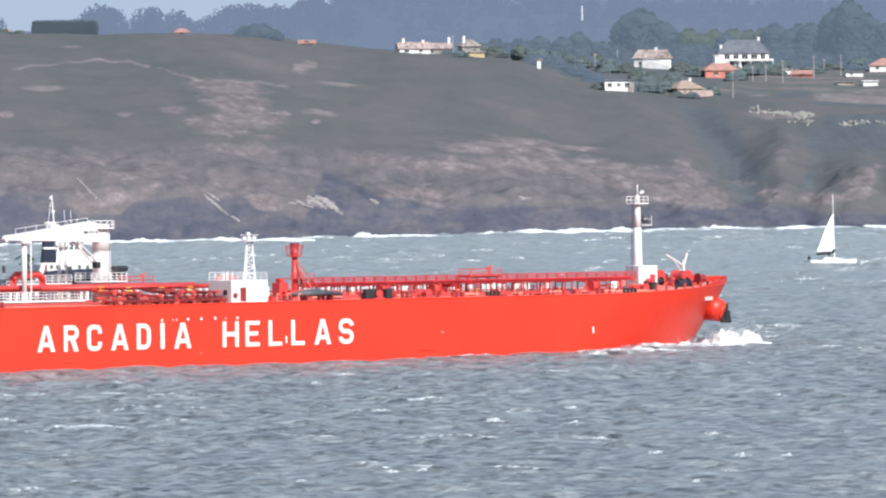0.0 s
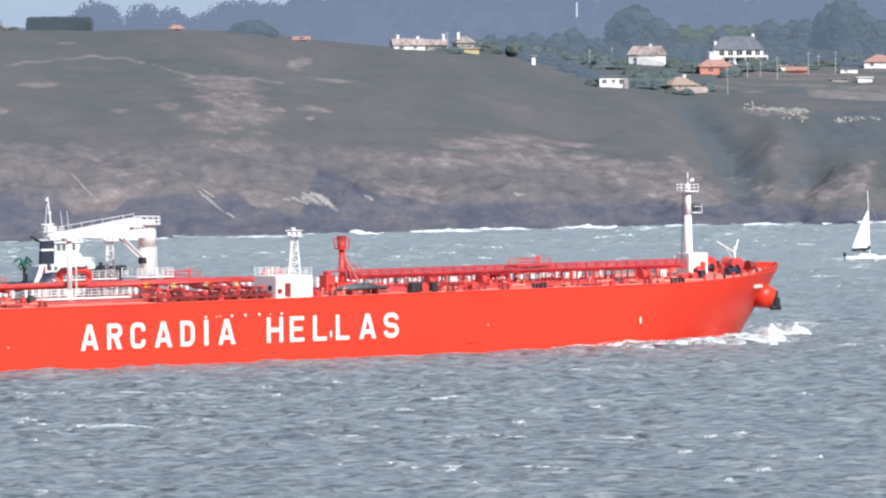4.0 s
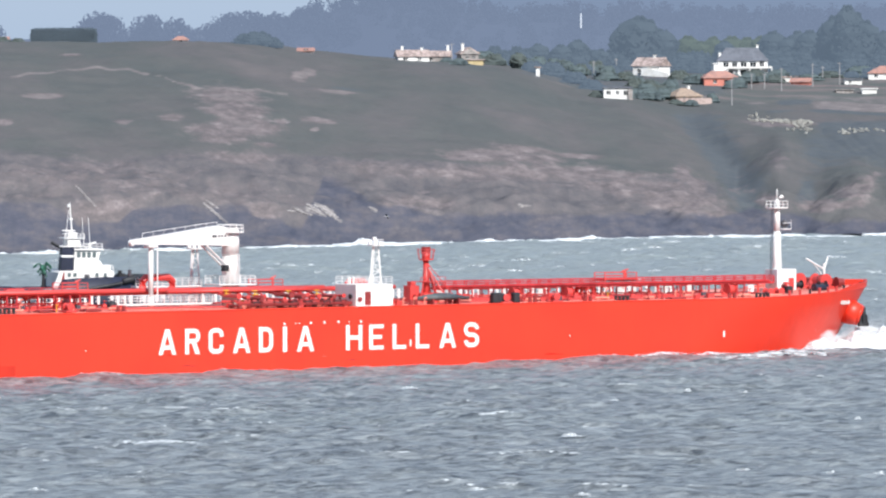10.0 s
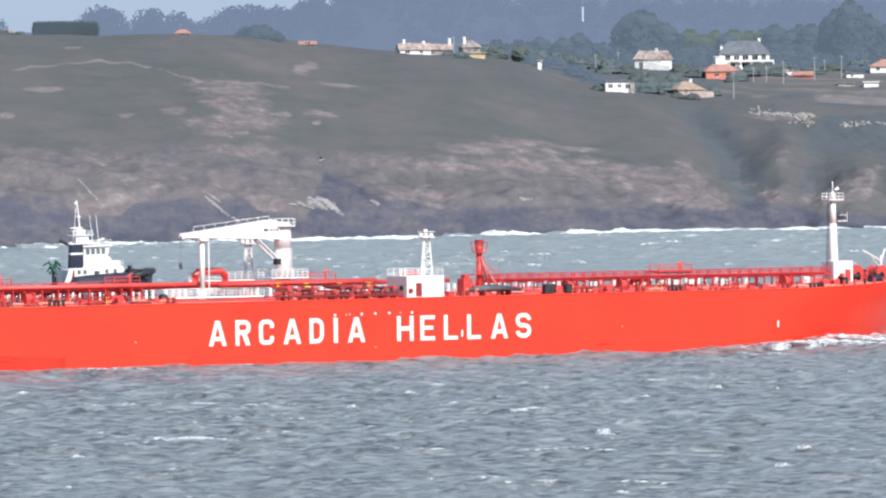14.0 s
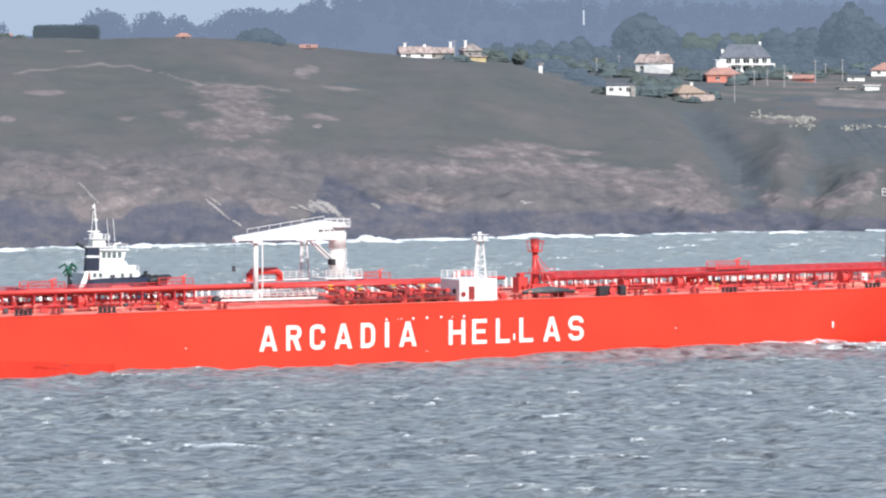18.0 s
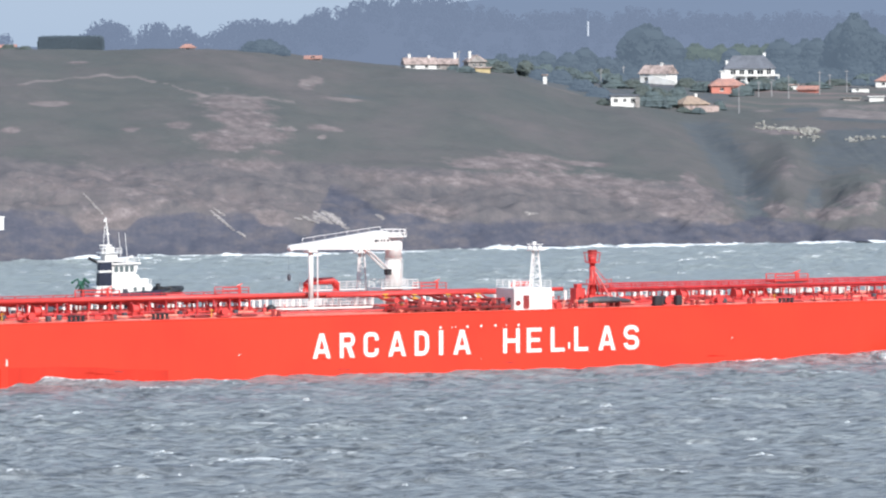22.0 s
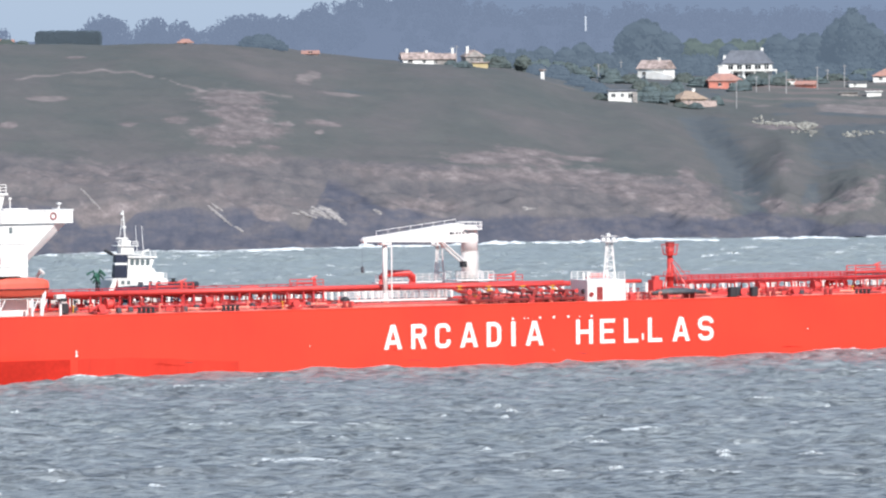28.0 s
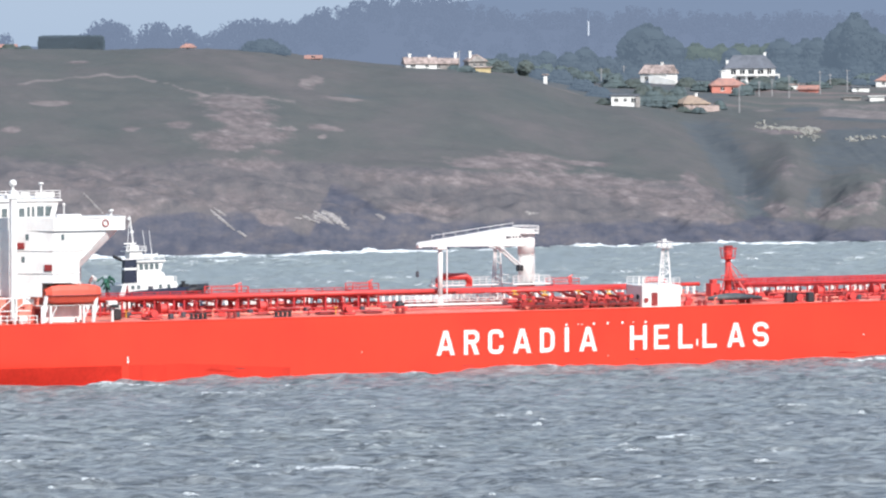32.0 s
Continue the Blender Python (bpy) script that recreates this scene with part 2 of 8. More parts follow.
# ---- sea ----
def sea_material():
    m = bpy.data.materials.new("sea_water")
    m.use_nodes = True
    n, l = m.node_tree.nodes, m.node_tree.links
    b = n["Principled BSDF"]
    b.inputs["Roughness"].default_value, b.inputs["IOR"].default_value = 0.22, 1.4
    co = n.new("ShaderNodeTexCoord")
    mp = n.new("ShaderNodeMapping")
    mp.inputs["Scale"].default_value = (0.55, 1.0, 1.0)
    l.new(co.outputs["Object"], mp.inputs["Vector"])
    hue = n.new("ShaderNodeTexNoise")
    hue.inputs["Scale"].default_value, hue.inputs["Detail"].default_value = 0.02, 5
    l.new(mp.outputs[0], hue.inputs["Vector"])
    col = n.new("ShaderNodeMixRGB")
    col.inputs[1].default_value, col.inputs[2].default_value = (0.197, 0.213, 0.230, 1), (0.220, 0.247, 0.252, 1)
    l.new(hue.outputs[0], col.inputs[0])
    # light and dark of the waves, painted into the base colour as streaks
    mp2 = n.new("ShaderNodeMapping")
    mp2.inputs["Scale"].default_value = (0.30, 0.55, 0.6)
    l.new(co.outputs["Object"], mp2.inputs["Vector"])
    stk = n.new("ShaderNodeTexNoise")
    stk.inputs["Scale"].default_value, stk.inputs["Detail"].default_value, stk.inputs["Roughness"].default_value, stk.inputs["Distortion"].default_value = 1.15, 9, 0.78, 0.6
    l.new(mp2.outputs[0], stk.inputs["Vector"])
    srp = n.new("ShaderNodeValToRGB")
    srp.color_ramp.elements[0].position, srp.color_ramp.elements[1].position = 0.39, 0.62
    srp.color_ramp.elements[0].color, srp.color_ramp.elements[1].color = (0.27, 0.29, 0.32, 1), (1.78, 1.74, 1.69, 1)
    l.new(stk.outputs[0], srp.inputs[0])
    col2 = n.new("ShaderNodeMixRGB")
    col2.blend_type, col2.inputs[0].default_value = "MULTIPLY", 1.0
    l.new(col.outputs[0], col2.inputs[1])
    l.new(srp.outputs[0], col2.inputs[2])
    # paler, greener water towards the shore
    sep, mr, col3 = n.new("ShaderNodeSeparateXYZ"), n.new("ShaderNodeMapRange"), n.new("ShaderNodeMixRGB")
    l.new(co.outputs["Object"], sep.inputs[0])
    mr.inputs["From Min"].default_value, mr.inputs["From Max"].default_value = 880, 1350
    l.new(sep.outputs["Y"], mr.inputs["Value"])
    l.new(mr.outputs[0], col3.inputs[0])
    # the painted streaks lose contrast with distance
    streak_fade = n.new("ShaderNodeMapRange")
    streak_fade.inputs["From Min"].default_value, streak_fade.inputs["From Max"].default_value = 800, 1250
    streak_fade.inputs["To Min"].default_value, streak_fade.inputs["To Max"].default_value = 1.0, 0.35
    l.new(sep.outputs["Y"], streak_fade.inputs["Value"])
    l.new(streak_fade.outputs[0], col2.inputs[0])
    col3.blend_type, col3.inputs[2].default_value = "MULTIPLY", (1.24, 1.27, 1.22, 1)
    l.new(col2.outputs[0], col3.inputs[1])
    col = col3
    # small ripples
    rip = n.new("ShaderNodeTexNoise")
    rip.inputs["Scale"].default_value, rip.inputs["Detail"].default_value, rip.inputs["Roughness"].default_value = 1.3, 7, 0.68
    l.new(mp.outputs[0], rip.inputs["Vector"])
    bp = n.new("ShaderNodeBump")
    bp.inputs["Strength"].default_value, bp.inputs["Distance"].default_value = 1.0, 0.7
    l.new(rip.outputs[0], bp.inputs["Height"])
    l.new(bp.outputs[0], b.inputs["Normal"])
    # foam where crests stand high
    at = n.new("ShaderNodeAttribute")
    at.attribute_name = "foam"
    fn = n.new("ShaderNodeTexNoise")
    fn.inputs["Scale"].default_value, fn.inputs["Detail"].default_value = 2.6, 6
    l.new(mp.outputs[0], fn.inputs["Vector"])
    ad = n.new("ShaderNodeMath")
    ad.operation = "MULTIPLY_ADD"
    ad.inputs[1].default_value = 1.0
    l.new(at.outputs["Fac"], ad.inputs[0])
    l.new(fn.outputs[0], ad.inputs[2])
    rp = n.new("ShaderNodeValToRGB")
    rp.color_ramp.elements[0].position, rp.color_ramp.elements[1].position = 0.86, 1.0
    l.new(ad.outputs[0], rp.inputs[0])
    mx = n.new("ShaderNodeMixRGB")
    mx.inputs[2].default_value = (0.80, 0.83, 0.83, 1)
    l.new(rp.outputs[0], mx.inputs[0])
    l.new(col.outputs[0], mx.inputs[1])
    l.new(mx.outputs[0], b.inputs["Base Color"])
    rr = n.new("ShaderNodeMapRange")
    rr.inputs["To Min"].default_value, rr.inputs["To Max"].default_value = 0.38, 0.9
    l.new(rp.outputs[0], rr.inputs["Value"])
    l.new(rr.outputs[0], b.inputs["Roughness"])
    return m


def build_sea():
    dense_x = np.arange(-170, 171, 0.62)
    dense_y = np.concatenate([np.arange(560, 1000, 0.9), np.arange(1000, 1720, 1.5)])
    side = np.array([190, 240, 330, 480, 750, 1200, 2000, 3500, 4900.0])
    xs = np.concatenate([-side[::-1], dense_x, side])
    ys = np.concatenate([[-4900, -2500, -1200, -400, 0, 250, 400, 480, 530], dense_y, [1760, 1850, 2100, 2600, 3400, 4900]])
    X, Y = np.meshgrid(xs, ys)
    Z = np.zeros_like(X)
    rng = np.random.RandomState(5)
    px, py = X.copy(), Y.copy()
    for k in range(44):
        wl = 2.4 * 1.07 ** k
        th = radians(-97) + rng.normal(0, 0.5)
        kx, ky = math.cos(th) * 2 * math.pi / wl, math.sin(th) * 2 * math.pi / wl
        amp = 0.0092 * wl * (1.5 if wl < 6 else 1.25 if wl < 9 else (9 / wl) ** 1.2)
        ph = kx * X + ky * Y + rng.rand() * 6.28 + 1.6 * fbm(X, Y, wl * 4, 100 + k, 1)
        Z += amp * np.sin(ph)
        q = 0.75 * amp
        px += q * math.cos(th) * np.cos(ph)
        py += q * math.sin(th) * np.cos(ph)
    fade = smooth(480, 560, Y) * (1 - smooth(1690, 1720, Y)) * (1 - smooth(165, 172, np.abs(X)))
    gust = fbm(X, Y, 60, 3, 3)
    Z *= fade * (0.8 + 0.25 * gust)
    X, Y = X + (px - X) * fade, Y + (py - Y) * fade
    # a long trough between two swells
    Z -= 1.1 * np.exp(-((X + 96) / 20) ** 2 - ((Y - 925) / 28) ** 2)
    Z -= 1.0 * np.exp(-((X + 66) / 24) ** 2 - ((Y - 962) / 20) ** 2)
    crest = Z + 0.16 * fbm(X, Y * 0.6, 3.0, 8, 3) + 0.10 * gust
    foam = smooth(0.34, 0.8, crest) * 0.45
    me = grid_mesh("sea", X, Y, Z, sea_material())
    a = me.attributes.new("foam", "FLOAT", "POINT")
    a.data.foreach_set("value", foam.astype(np.float32).ravel())
    return tagged(new("water", me), "choppy grey-blue sea with small white caps", "sea", kind="structure")


sea = build_sea()


# ---- headland ----
FPX = 11000.0


def tab(u, pts):
    """A table over the bearing, rounded off between its points."""
    a, b = [p[0] for p in pts], [p[1] for p in pts]
    return sum(w * np.interp(u + k, a, b) for k, w in ((-60, 0.1), (-30, 0.22), (0, 0.36), (30, 0.22), (60, 0.1)))


SHORE = [(-3000, 1250), (-1100, 1415), (-784, 1452), (-634, 1475), (-484, 1485), (-284, 1499), (-24, 1526), (216, 1550), (466, 1569), (784, 1586), (1100, 1600), (3000, 1750)]
CLIFF = [(-3000, 13), (-784, 13), (-500, 12), (-250, 10), (0, 9), (300, 8), (480, 7), (600, 6), (650, 5), (700, 7), (1100, 9), (3000, 9)]
DARK_TOP = [(-3000, 13), (-784, 13), (-700, 12.6), (-675, 10.5), (-640, 6.5), (-570, 6), (-545, 9.5), (-450, 9), (-420, 7), (-350, 8.2), (-300, 6.5), (-245, 5), (-225, 9), (-205, 13.5), (-150, 12.5), (-110, 9.5), (-20, 7), (70, 6), (200, 6), (270, 7), (330, 6),
            (420, 4), (500, 3.4), (550, 5), (600, 3.4), (640, 4.5), (700, 3), (3000, 5)]
CREST = [(-3000, 48), (-784, 50.5), (-384, 51.3), (-264, 48.5), (-134, 45), (16, 44), (116, 42), (176, 39.5), (216, 36), (316, 34.2), (416, 32.5), (516, 31), (784, 30), (3000, 30)]
BACK = [(-3000, 49), (-784, 51), (-300, 50), (-50, 45), (150, 43), (316, 42), (784, 43.5), (3000, 44)]
CREST_IN = 330.0


def land_height(u, dist):
    """Height of the headland at the bearing u and the distance from the eye."""
    d = dist - tab(u, SHORE)
    zc, zt, zb = tab(u, CLIFF), tab(u, CREST), tab(u, BACK)
    s = np.clip((d - 22) / (CREST_IN - 22), 0, 1)
    z = np.where(d < 22, zc * smooth(-2, 22, d) - 1.2 * (1 - smooth(-6, 2, d)), zc + (zt - zc) * (0.55 * s + 0.45 * np.sin(s * math.pi / 2)))
    back = np.clip((d - CREST_IN) / 320, 0, 1)
    z = np.where(d > CREST_IN, zt + (zb - zt) * (1 - (1 - back) ** 2), z)
    x = u * dist / FPX
    on = smooth(0, 12, d)
    z = z + on * (0.7 * fbm(x, dist, 45, 11, 4) + 0.35 * fbm(x, dist, 9, 12, 3)) * (1 - 0.6 * back)
    # slanting ribs and ledges of the cliffs
    rib = np.abs(fbm(x + 0.8 * z, dist * 0.4, 26, 13, 4))
    low = smooth(-2, 6, d) * (1 - smooth(30, 110, d))
    z = z + low * (2.9 * rib - 0.9 + 1.3 * fbm(x - 0.5 * dist, dist, 11, 14, 4))
    # a valley that runs down to the cove, and a cleft
    wob = 16 * fbm(dist, x * 0, 34, 15, 3)
    axis = u - 552 + 126 * s + wob
    deep = np.sin(np.clip(s * 0.93 + 0.08, 0, 1) * math.pi) ** 0.7
    z = z - 4.0 * deep * np.where(axis < 0, np.exp(-(axis / 60) ** 2), np.exp(-(axis / 40) ** 2))
    z = z - 1.3 * np.exp(-((u - 650 + wob * 0.5) / 22) ** 2 - ((s - 0.07) / 0.1) ** 2)
    z = z + 2.6 * np.exp(-((u - 604 + wob) / 34) ** 2 - ((s - 0.36) / 0.24) ** 2)
    z = z + 3.0 * np.exp(-((u - 730) / 45) ** 2 - ((s - 0.12) / 0.14) ** 2)
    # side gullies that furrow the slopes towards the cove
    comb = np.abs(fbm(u * 1.0 + 90 * s + 30 * fbm(u, s * 200, 70, 18, 2), s * 60, 46, 16, 3))
    z = z - 0.45 * (0.5 - comb) * smooth(330, 480, u) * (1 - smooth(0.6, 0.8, s)) * smooth(0.02, 0.1, s)
    return z


def land_material():
    m = bpy.data.materials.new("heath_and_rock")
    m.use_nodes = True
    n, l = m.node_tree.nodes, m.node_tree.links
    b = n["Principled BSDF"]
    b.inputs["Roughness"].default_value, b.inputs["Specular IOR Level"].default_value = 0.95, 0.1
    co = n.new("ShaderNodeTexCoord")

    def noise_tex(scale, detail=6, rough=0.6, stretch=None, dip=0.0):
        t = n.new("ShaderNodeTexNoise")
        t.inputs["Scale"].default_value, t.inputs["Detail"].default_value, t.inputs["Roughness"].default_value = scale, detail, rough
        if stretch:
            mp = n.new("ShaderNodeMapping")
            mp.inputs["Scale"].default_value, mp.inputs["Rotation"].default_value = stretch, (0, -dip, 0)
            l.new(co.outputs["Object"], mp.inputs["Vector"])
            l.new(mp.outputs[0], t.inputs["Vector"])
        else:
            l.new(co.outputs["Object"], t.inputs["Vector"])
        return t

    def ramp(src, stops):
        r = n.new("ShaderNodeValToRGB")
        while len(r.color_ramp.elements) < len(stops):
            r.color_ramp.elements.new(0.5)
        for e, (p, c) in zip(r.color_ramp.elements, stops):
            e.position, e.color = p, (*c, 1)
        l.new(src, r.inputs[0])
        return r.outputs[0]

    def mix(f, a, c, kind="MIX"):
        x = n.new("ShaderNodeMixRGB")
        x.blend_type = kind
        if isinstance(f, float):
            x.inputs[0].default_value = f
        else:
            l.new(f, x.inputs[0])
        l.new(a, x.inputs[1])
        l.new(c, x.inputs[2])
        return x.outputs[0]

    def attr(name):
        a = n.new("ShaderNodeAttribute")
        a.attribute_name = name
        return a.outputs["Fac"]

    def plus(a, c, k):
        x = n.new("ShaderNodeMath")
        x.operation = "MULTIPLY_ADD"
        l.new(c, x.inputs[0])
        x.inputs[1].default_value = k
        l.new(a, x.inputs[2])
        return x.outputs[0]

    heath = ramp(noise_tex(0.03, 9, 0.62, (1, 0.4, 1)).outputs[0], [(0.32, (0.087, 0.096, 0.095)), (0.48, (0.099, 0.102, 0.100)), (0.60, (0.111, 0.107, 0.107)), (0.74, (0.130, 0.118, 0.119))])
    blot = ramp(noise_tex(0.11, 7, 0.66, (1, 0.45, 1)).outputs[0], [(0.34, (0.92, 0.93, 0.94)), (0.5, (1, 1, 1)), (0.7, (1.07, 1.055, 1.05))])
    fine = ramp(noise_tex(0.7, 5, 0.7, (1, 0.6, 1)).outputs[0], [(0.3, (0.94, 0.94, 0.94)), (0.7, (1.055, 1.05, 1.05))])
    heath = mix(1.0, mix(1.0, heath, blot, "MULTIPLY"), fine, "MULTIPLY")
    pale = ramp(noise_tex(0.22, 9, 0.72, (1, 0.45, 1.5)).outputs[0], [(0.30, (0.100, 0.094, 0.096)), (0.45, (0.138, 0.120, 0.121)), (0.57, (0.190, 0.162, 0.161)), (0.73, (0.31, 0.272, 0.265))])
    # strata that dip to the east break the dark rock
    strata = noise_tex(0.16, 9, 0.7, (0.8, 0.3, 2.0), 0.62).outputs[0]
    dark = ramp(strata, [(0.30, (0.058, 0.064, 0.088)), (0.47, (0.080, 0.083, 0.105)), (0.60, (0.110, 0.104, 0.116)), (0.74, (0.165, 0.148, 0.150))])
    chalk = ramp(noise_tex(0.8, 8, 0.74, (0.7, 0.5, 1.8), 0.62).outputs[0], [(0.36, (0.11, 0.105, 0.11)), (0.50, (0.24, 0.22, 0.21)), (0.64, (0.50, 0.47, 0.44))])
    brk = noise_tex(0.16, 7, 0.72, (1, 0.5, 1.4)).outputs[0]
    bare = ramp(plus(brk, attr("bare"), 0.75), [(0.66, (0, 0, 0)), (0.89, (1, 1, 1))])
    cliff = ramp(plus(strata, attr("cliff"), 1.0), [(0.84, (0, 0, 0)), (1.16, (1, 1, 1))])
    field = attr("field")
    grass = ramp(noise_tex(0.08, 5, 0.6, (0.4, 1, 1)).outputs[0], [(0.35, (0.095, 0.105, 0.10)), (0.5, (0.118, 0.117, 0.112)), (0.65, (0.19, 0.15, 0.145))])
    scrub = ramp(noise_tex(0.22, 6, 0.7).outputs[0], [(0.35, (0.080, 0.091, 0.104)), (0.6, (0.099, 0.109, 0.115)), (0.8, (0.126, 0.128, 0.122))])
    c = mix(field, heath, grass)
    c = mix(ramp(plus(brk, attr("bush"), 0.75), [(0.78, (0, 0, 0)), (1.0, (1, 1, 1))]), c, scrub)
    # thin soil over broken rock on the lower slopes
    groove = ramp(noise_tex(0.3, 8, 0.7, (1.0, 0.3, 0.28), 0.2).outputs[0], [(0.34, (0.82, 0.84, 0.88)), (0.5, (1, 1, 1)), (0.68, (1.16, 1.12, 1.10))])
    stony = ramp(noise_tex(0.13, 9, 0.7, (1, 0.4, 1.3), 0.4).outputs[0], [(0.32, (0.096, 0.093, 0.101)), (0.5, (0.119, 0.111, 0.115)), (0.68, (0.152, 0.137, 0.138))])
    stony = mix(1.0, stony, groove, "MULTIPLY")
    c = mix(ramp(plus(brk, attr("stony"), 0.9), [(0.72, (0, 0, 0)), (1.0, (1, 1, 1))]), c, stony)
    c = mix(bare, c, pale)
    earth = ramp(noise_tex(0.35, 8, 0.7, (0.5, 0.6, 1)).outputs[0], [(0.32, (0.122, 0.113, 0.112)), (0.5, (0.175, 0.155, 0.152)), (0.68, (0.26, 0.228, 0.22))])
    c = mix(ramp(plus(brk, attr("earth"), 0.75), [(0.70, (0, 0, 0)), (1.05, (1, 1, 1))]), c, earth)
    c = mix(cliff, c, mix(1.0, dark, groove, "MULTIPLY"))
    c = mix(ramp(plus(brk, attr("scar"), 0.5), [(0.80, (0, 0, 0)), (1.0, (1, 1, 1))]), c, chalk)
    l.new(c, b.inputs["Base Color"])
    bp = n.new("ShaderNodeBump")
    bp.inputs["Strength"].default_value, bp.inputs["Distance"].default_value = 0.55, 0.6
    l.new(noise_tex(0.5, 6, 0.7).outputs[0], bp.inputs["Height"])
    l.new(bp.outputs[0], b.inputs["Normal"])
    return m


# bare ground: bearing, share of the way up, half width, half height, strength
BARE = [(-372, 0.62, 62, 0.06, 0.95), (-362, 0.53, 58, 0.06, 0.95), (-345, 0.43, 62, 0.07, 0.95), (-385, 0.36, 50, 0.04, 0.95), (-410, 0.40, 40, 0.03, 0.8), (-652, 0.90, 22, 0.012, 0.9), (-703, 0.61, 34, 0.018, 1.05),
        (-248, 0.80, 15, 0.04, 0.95), (-232, 0.845, 15, 0.03, 0.95), (-180, 0.725, 45, 0.011, 1.0), (-475, 0.47, 24, 0.022, 0.85), (-212, 0.51, 34, 0.022, 0.85), (-222, 0.45, 8, 0.01, 1.1), (-280, 0.48, 14, 0.012, 0.9), (-770, 0.44, 20, 0.02, 0.8),
        (-560, 0.44, 16, 0.015, 0.7), (-310, 0.33, 24, 0.016, 0.8), (150, 0.39, 62, 0.03, 0.95), (110, 0.33, 120, 0.045, 0.85), (245, 0.385, 45, 0.022, 1.0), (60, 0.30, 70, 0.03, 0.8), (-350, 0.24, 80, 0.05, 0.6), (-120, 0.22, 120, 0.06, 0.5),
        (60, 0.20, 220, 0.06, 0.62), (230, 0.24, 170, 0.07, 0.75), (350, 0.14, 110, 0.08, 0.8), (420, 0.04, 80, 0.09, 0.85), (475, -0.06, 45, 0.07, 0.8), (-600, 0.16, 200, 0.06, 0.42), (-600, -0.08, 70, 0.11, 0.7), (-330, -0.06, 60, 0.09, 0.6), (-40, 0.0, 90, 0.07, 0.6), (600, 0.80, 70, 0.035, 0.7),
        (600, 0.46, 22, 0.12, 0.45), (735, 0.14, 45, 0.09, 0.72), (760, 0.26, 30, 0.05, 0.6), (690, 0.02, 80, 0.06, 0.7), (585, 0.05, 28, 0.08, 0.75), (430, 0.28, 22, 0.10, 0.6), (455, 0.14, 20, 0.12, 0.7)]


# pale open earth: the same five
EARTH = [(-703, 0.61, 34, 0.016, 0.85), (-248, 0.80, 14, 0.035, 0.75), (-232, 0.845, 14, 0.03, 0.75), (-180, 0.722, 42, 0.010, 0.9), (-375, 0.61, 50, 0.03, 0.5), (-350, 0.44, 50, 0.04, 0.5), (-222, 0.45, 7, 0.009, 1.0), (-475, 0.47, 18, 0.014, 0.6),
         (150, 0.40, 30, 0.012, 0.6), (240, 0.39, 30, 0.012, 0.6), (475, -0.03, 22, 0.05, 0.6), (735, 0.16, 26, 0.06, 0.5), (580, 0.03, 12, 0.06, 0.5), (560, 1.02, 30, 0.015, 0.7)]


# a trodden path over the heath: bearing, share of the way up
PATH = [(-760, 0.745), (-735, 0.76), (-690, 0.775), (-640, 0.795), (-600, 0.803), (-562, 0.79), (-520, 0.765), (-479, 0.72), (-450, 0.685), (-432, 0.66), (-390, 0.655), (-303, 0.672), (-270, 0.66)]


# pale scree and slabs low on the cliffs: bearing and height of both ends, half width
SCARS = [(-236, 8.6, -200, 6.9, 7), (-205, 8.6, -176, 5.4, 6), (-222, 9.6, -190, 7.6, 5), (-122, 8.4, -112, 7.8, 5), (140, 8.2, 160, 7.9, 4.5)]
# narrow runs of pale scree: bearing and height of both ends, breadth in metres
RUNS = [(-420, 10.4, -378, 5.6, 0.42), (-372, 5.4, -358, 4.0, 0.38), (-414, 11.0, -392, 8.9, 0.28), (-256, 8.4, -240, 7.5, 0.4), (-246, 7.7, -226, 6.9, 0.35), (-270, 8.2, -258, 7.8, 0.4), (-645, 15.0, -606, 9.5, 0.3), (-236, 9.6, -212, 7.6, 0.42), (-228, 8.4, -204, 6.6, 0.36), (-214, 9.2, -192, 6.4, 0.5), (-204, 8.8, -182, 5.6, 0.42), (-198, 7.8, -180, 6.2, 0.3), (-262, 9.0, -244, 8.0, 0.3), (-128, 8.6, -112, 7.8, 0.3)]


SCREE = material("pale_scree", (0.30, 0.28, 0.275), 0.95, vary=0.25, scale=0.6, tint=(0.20, 0.185, 0.18))


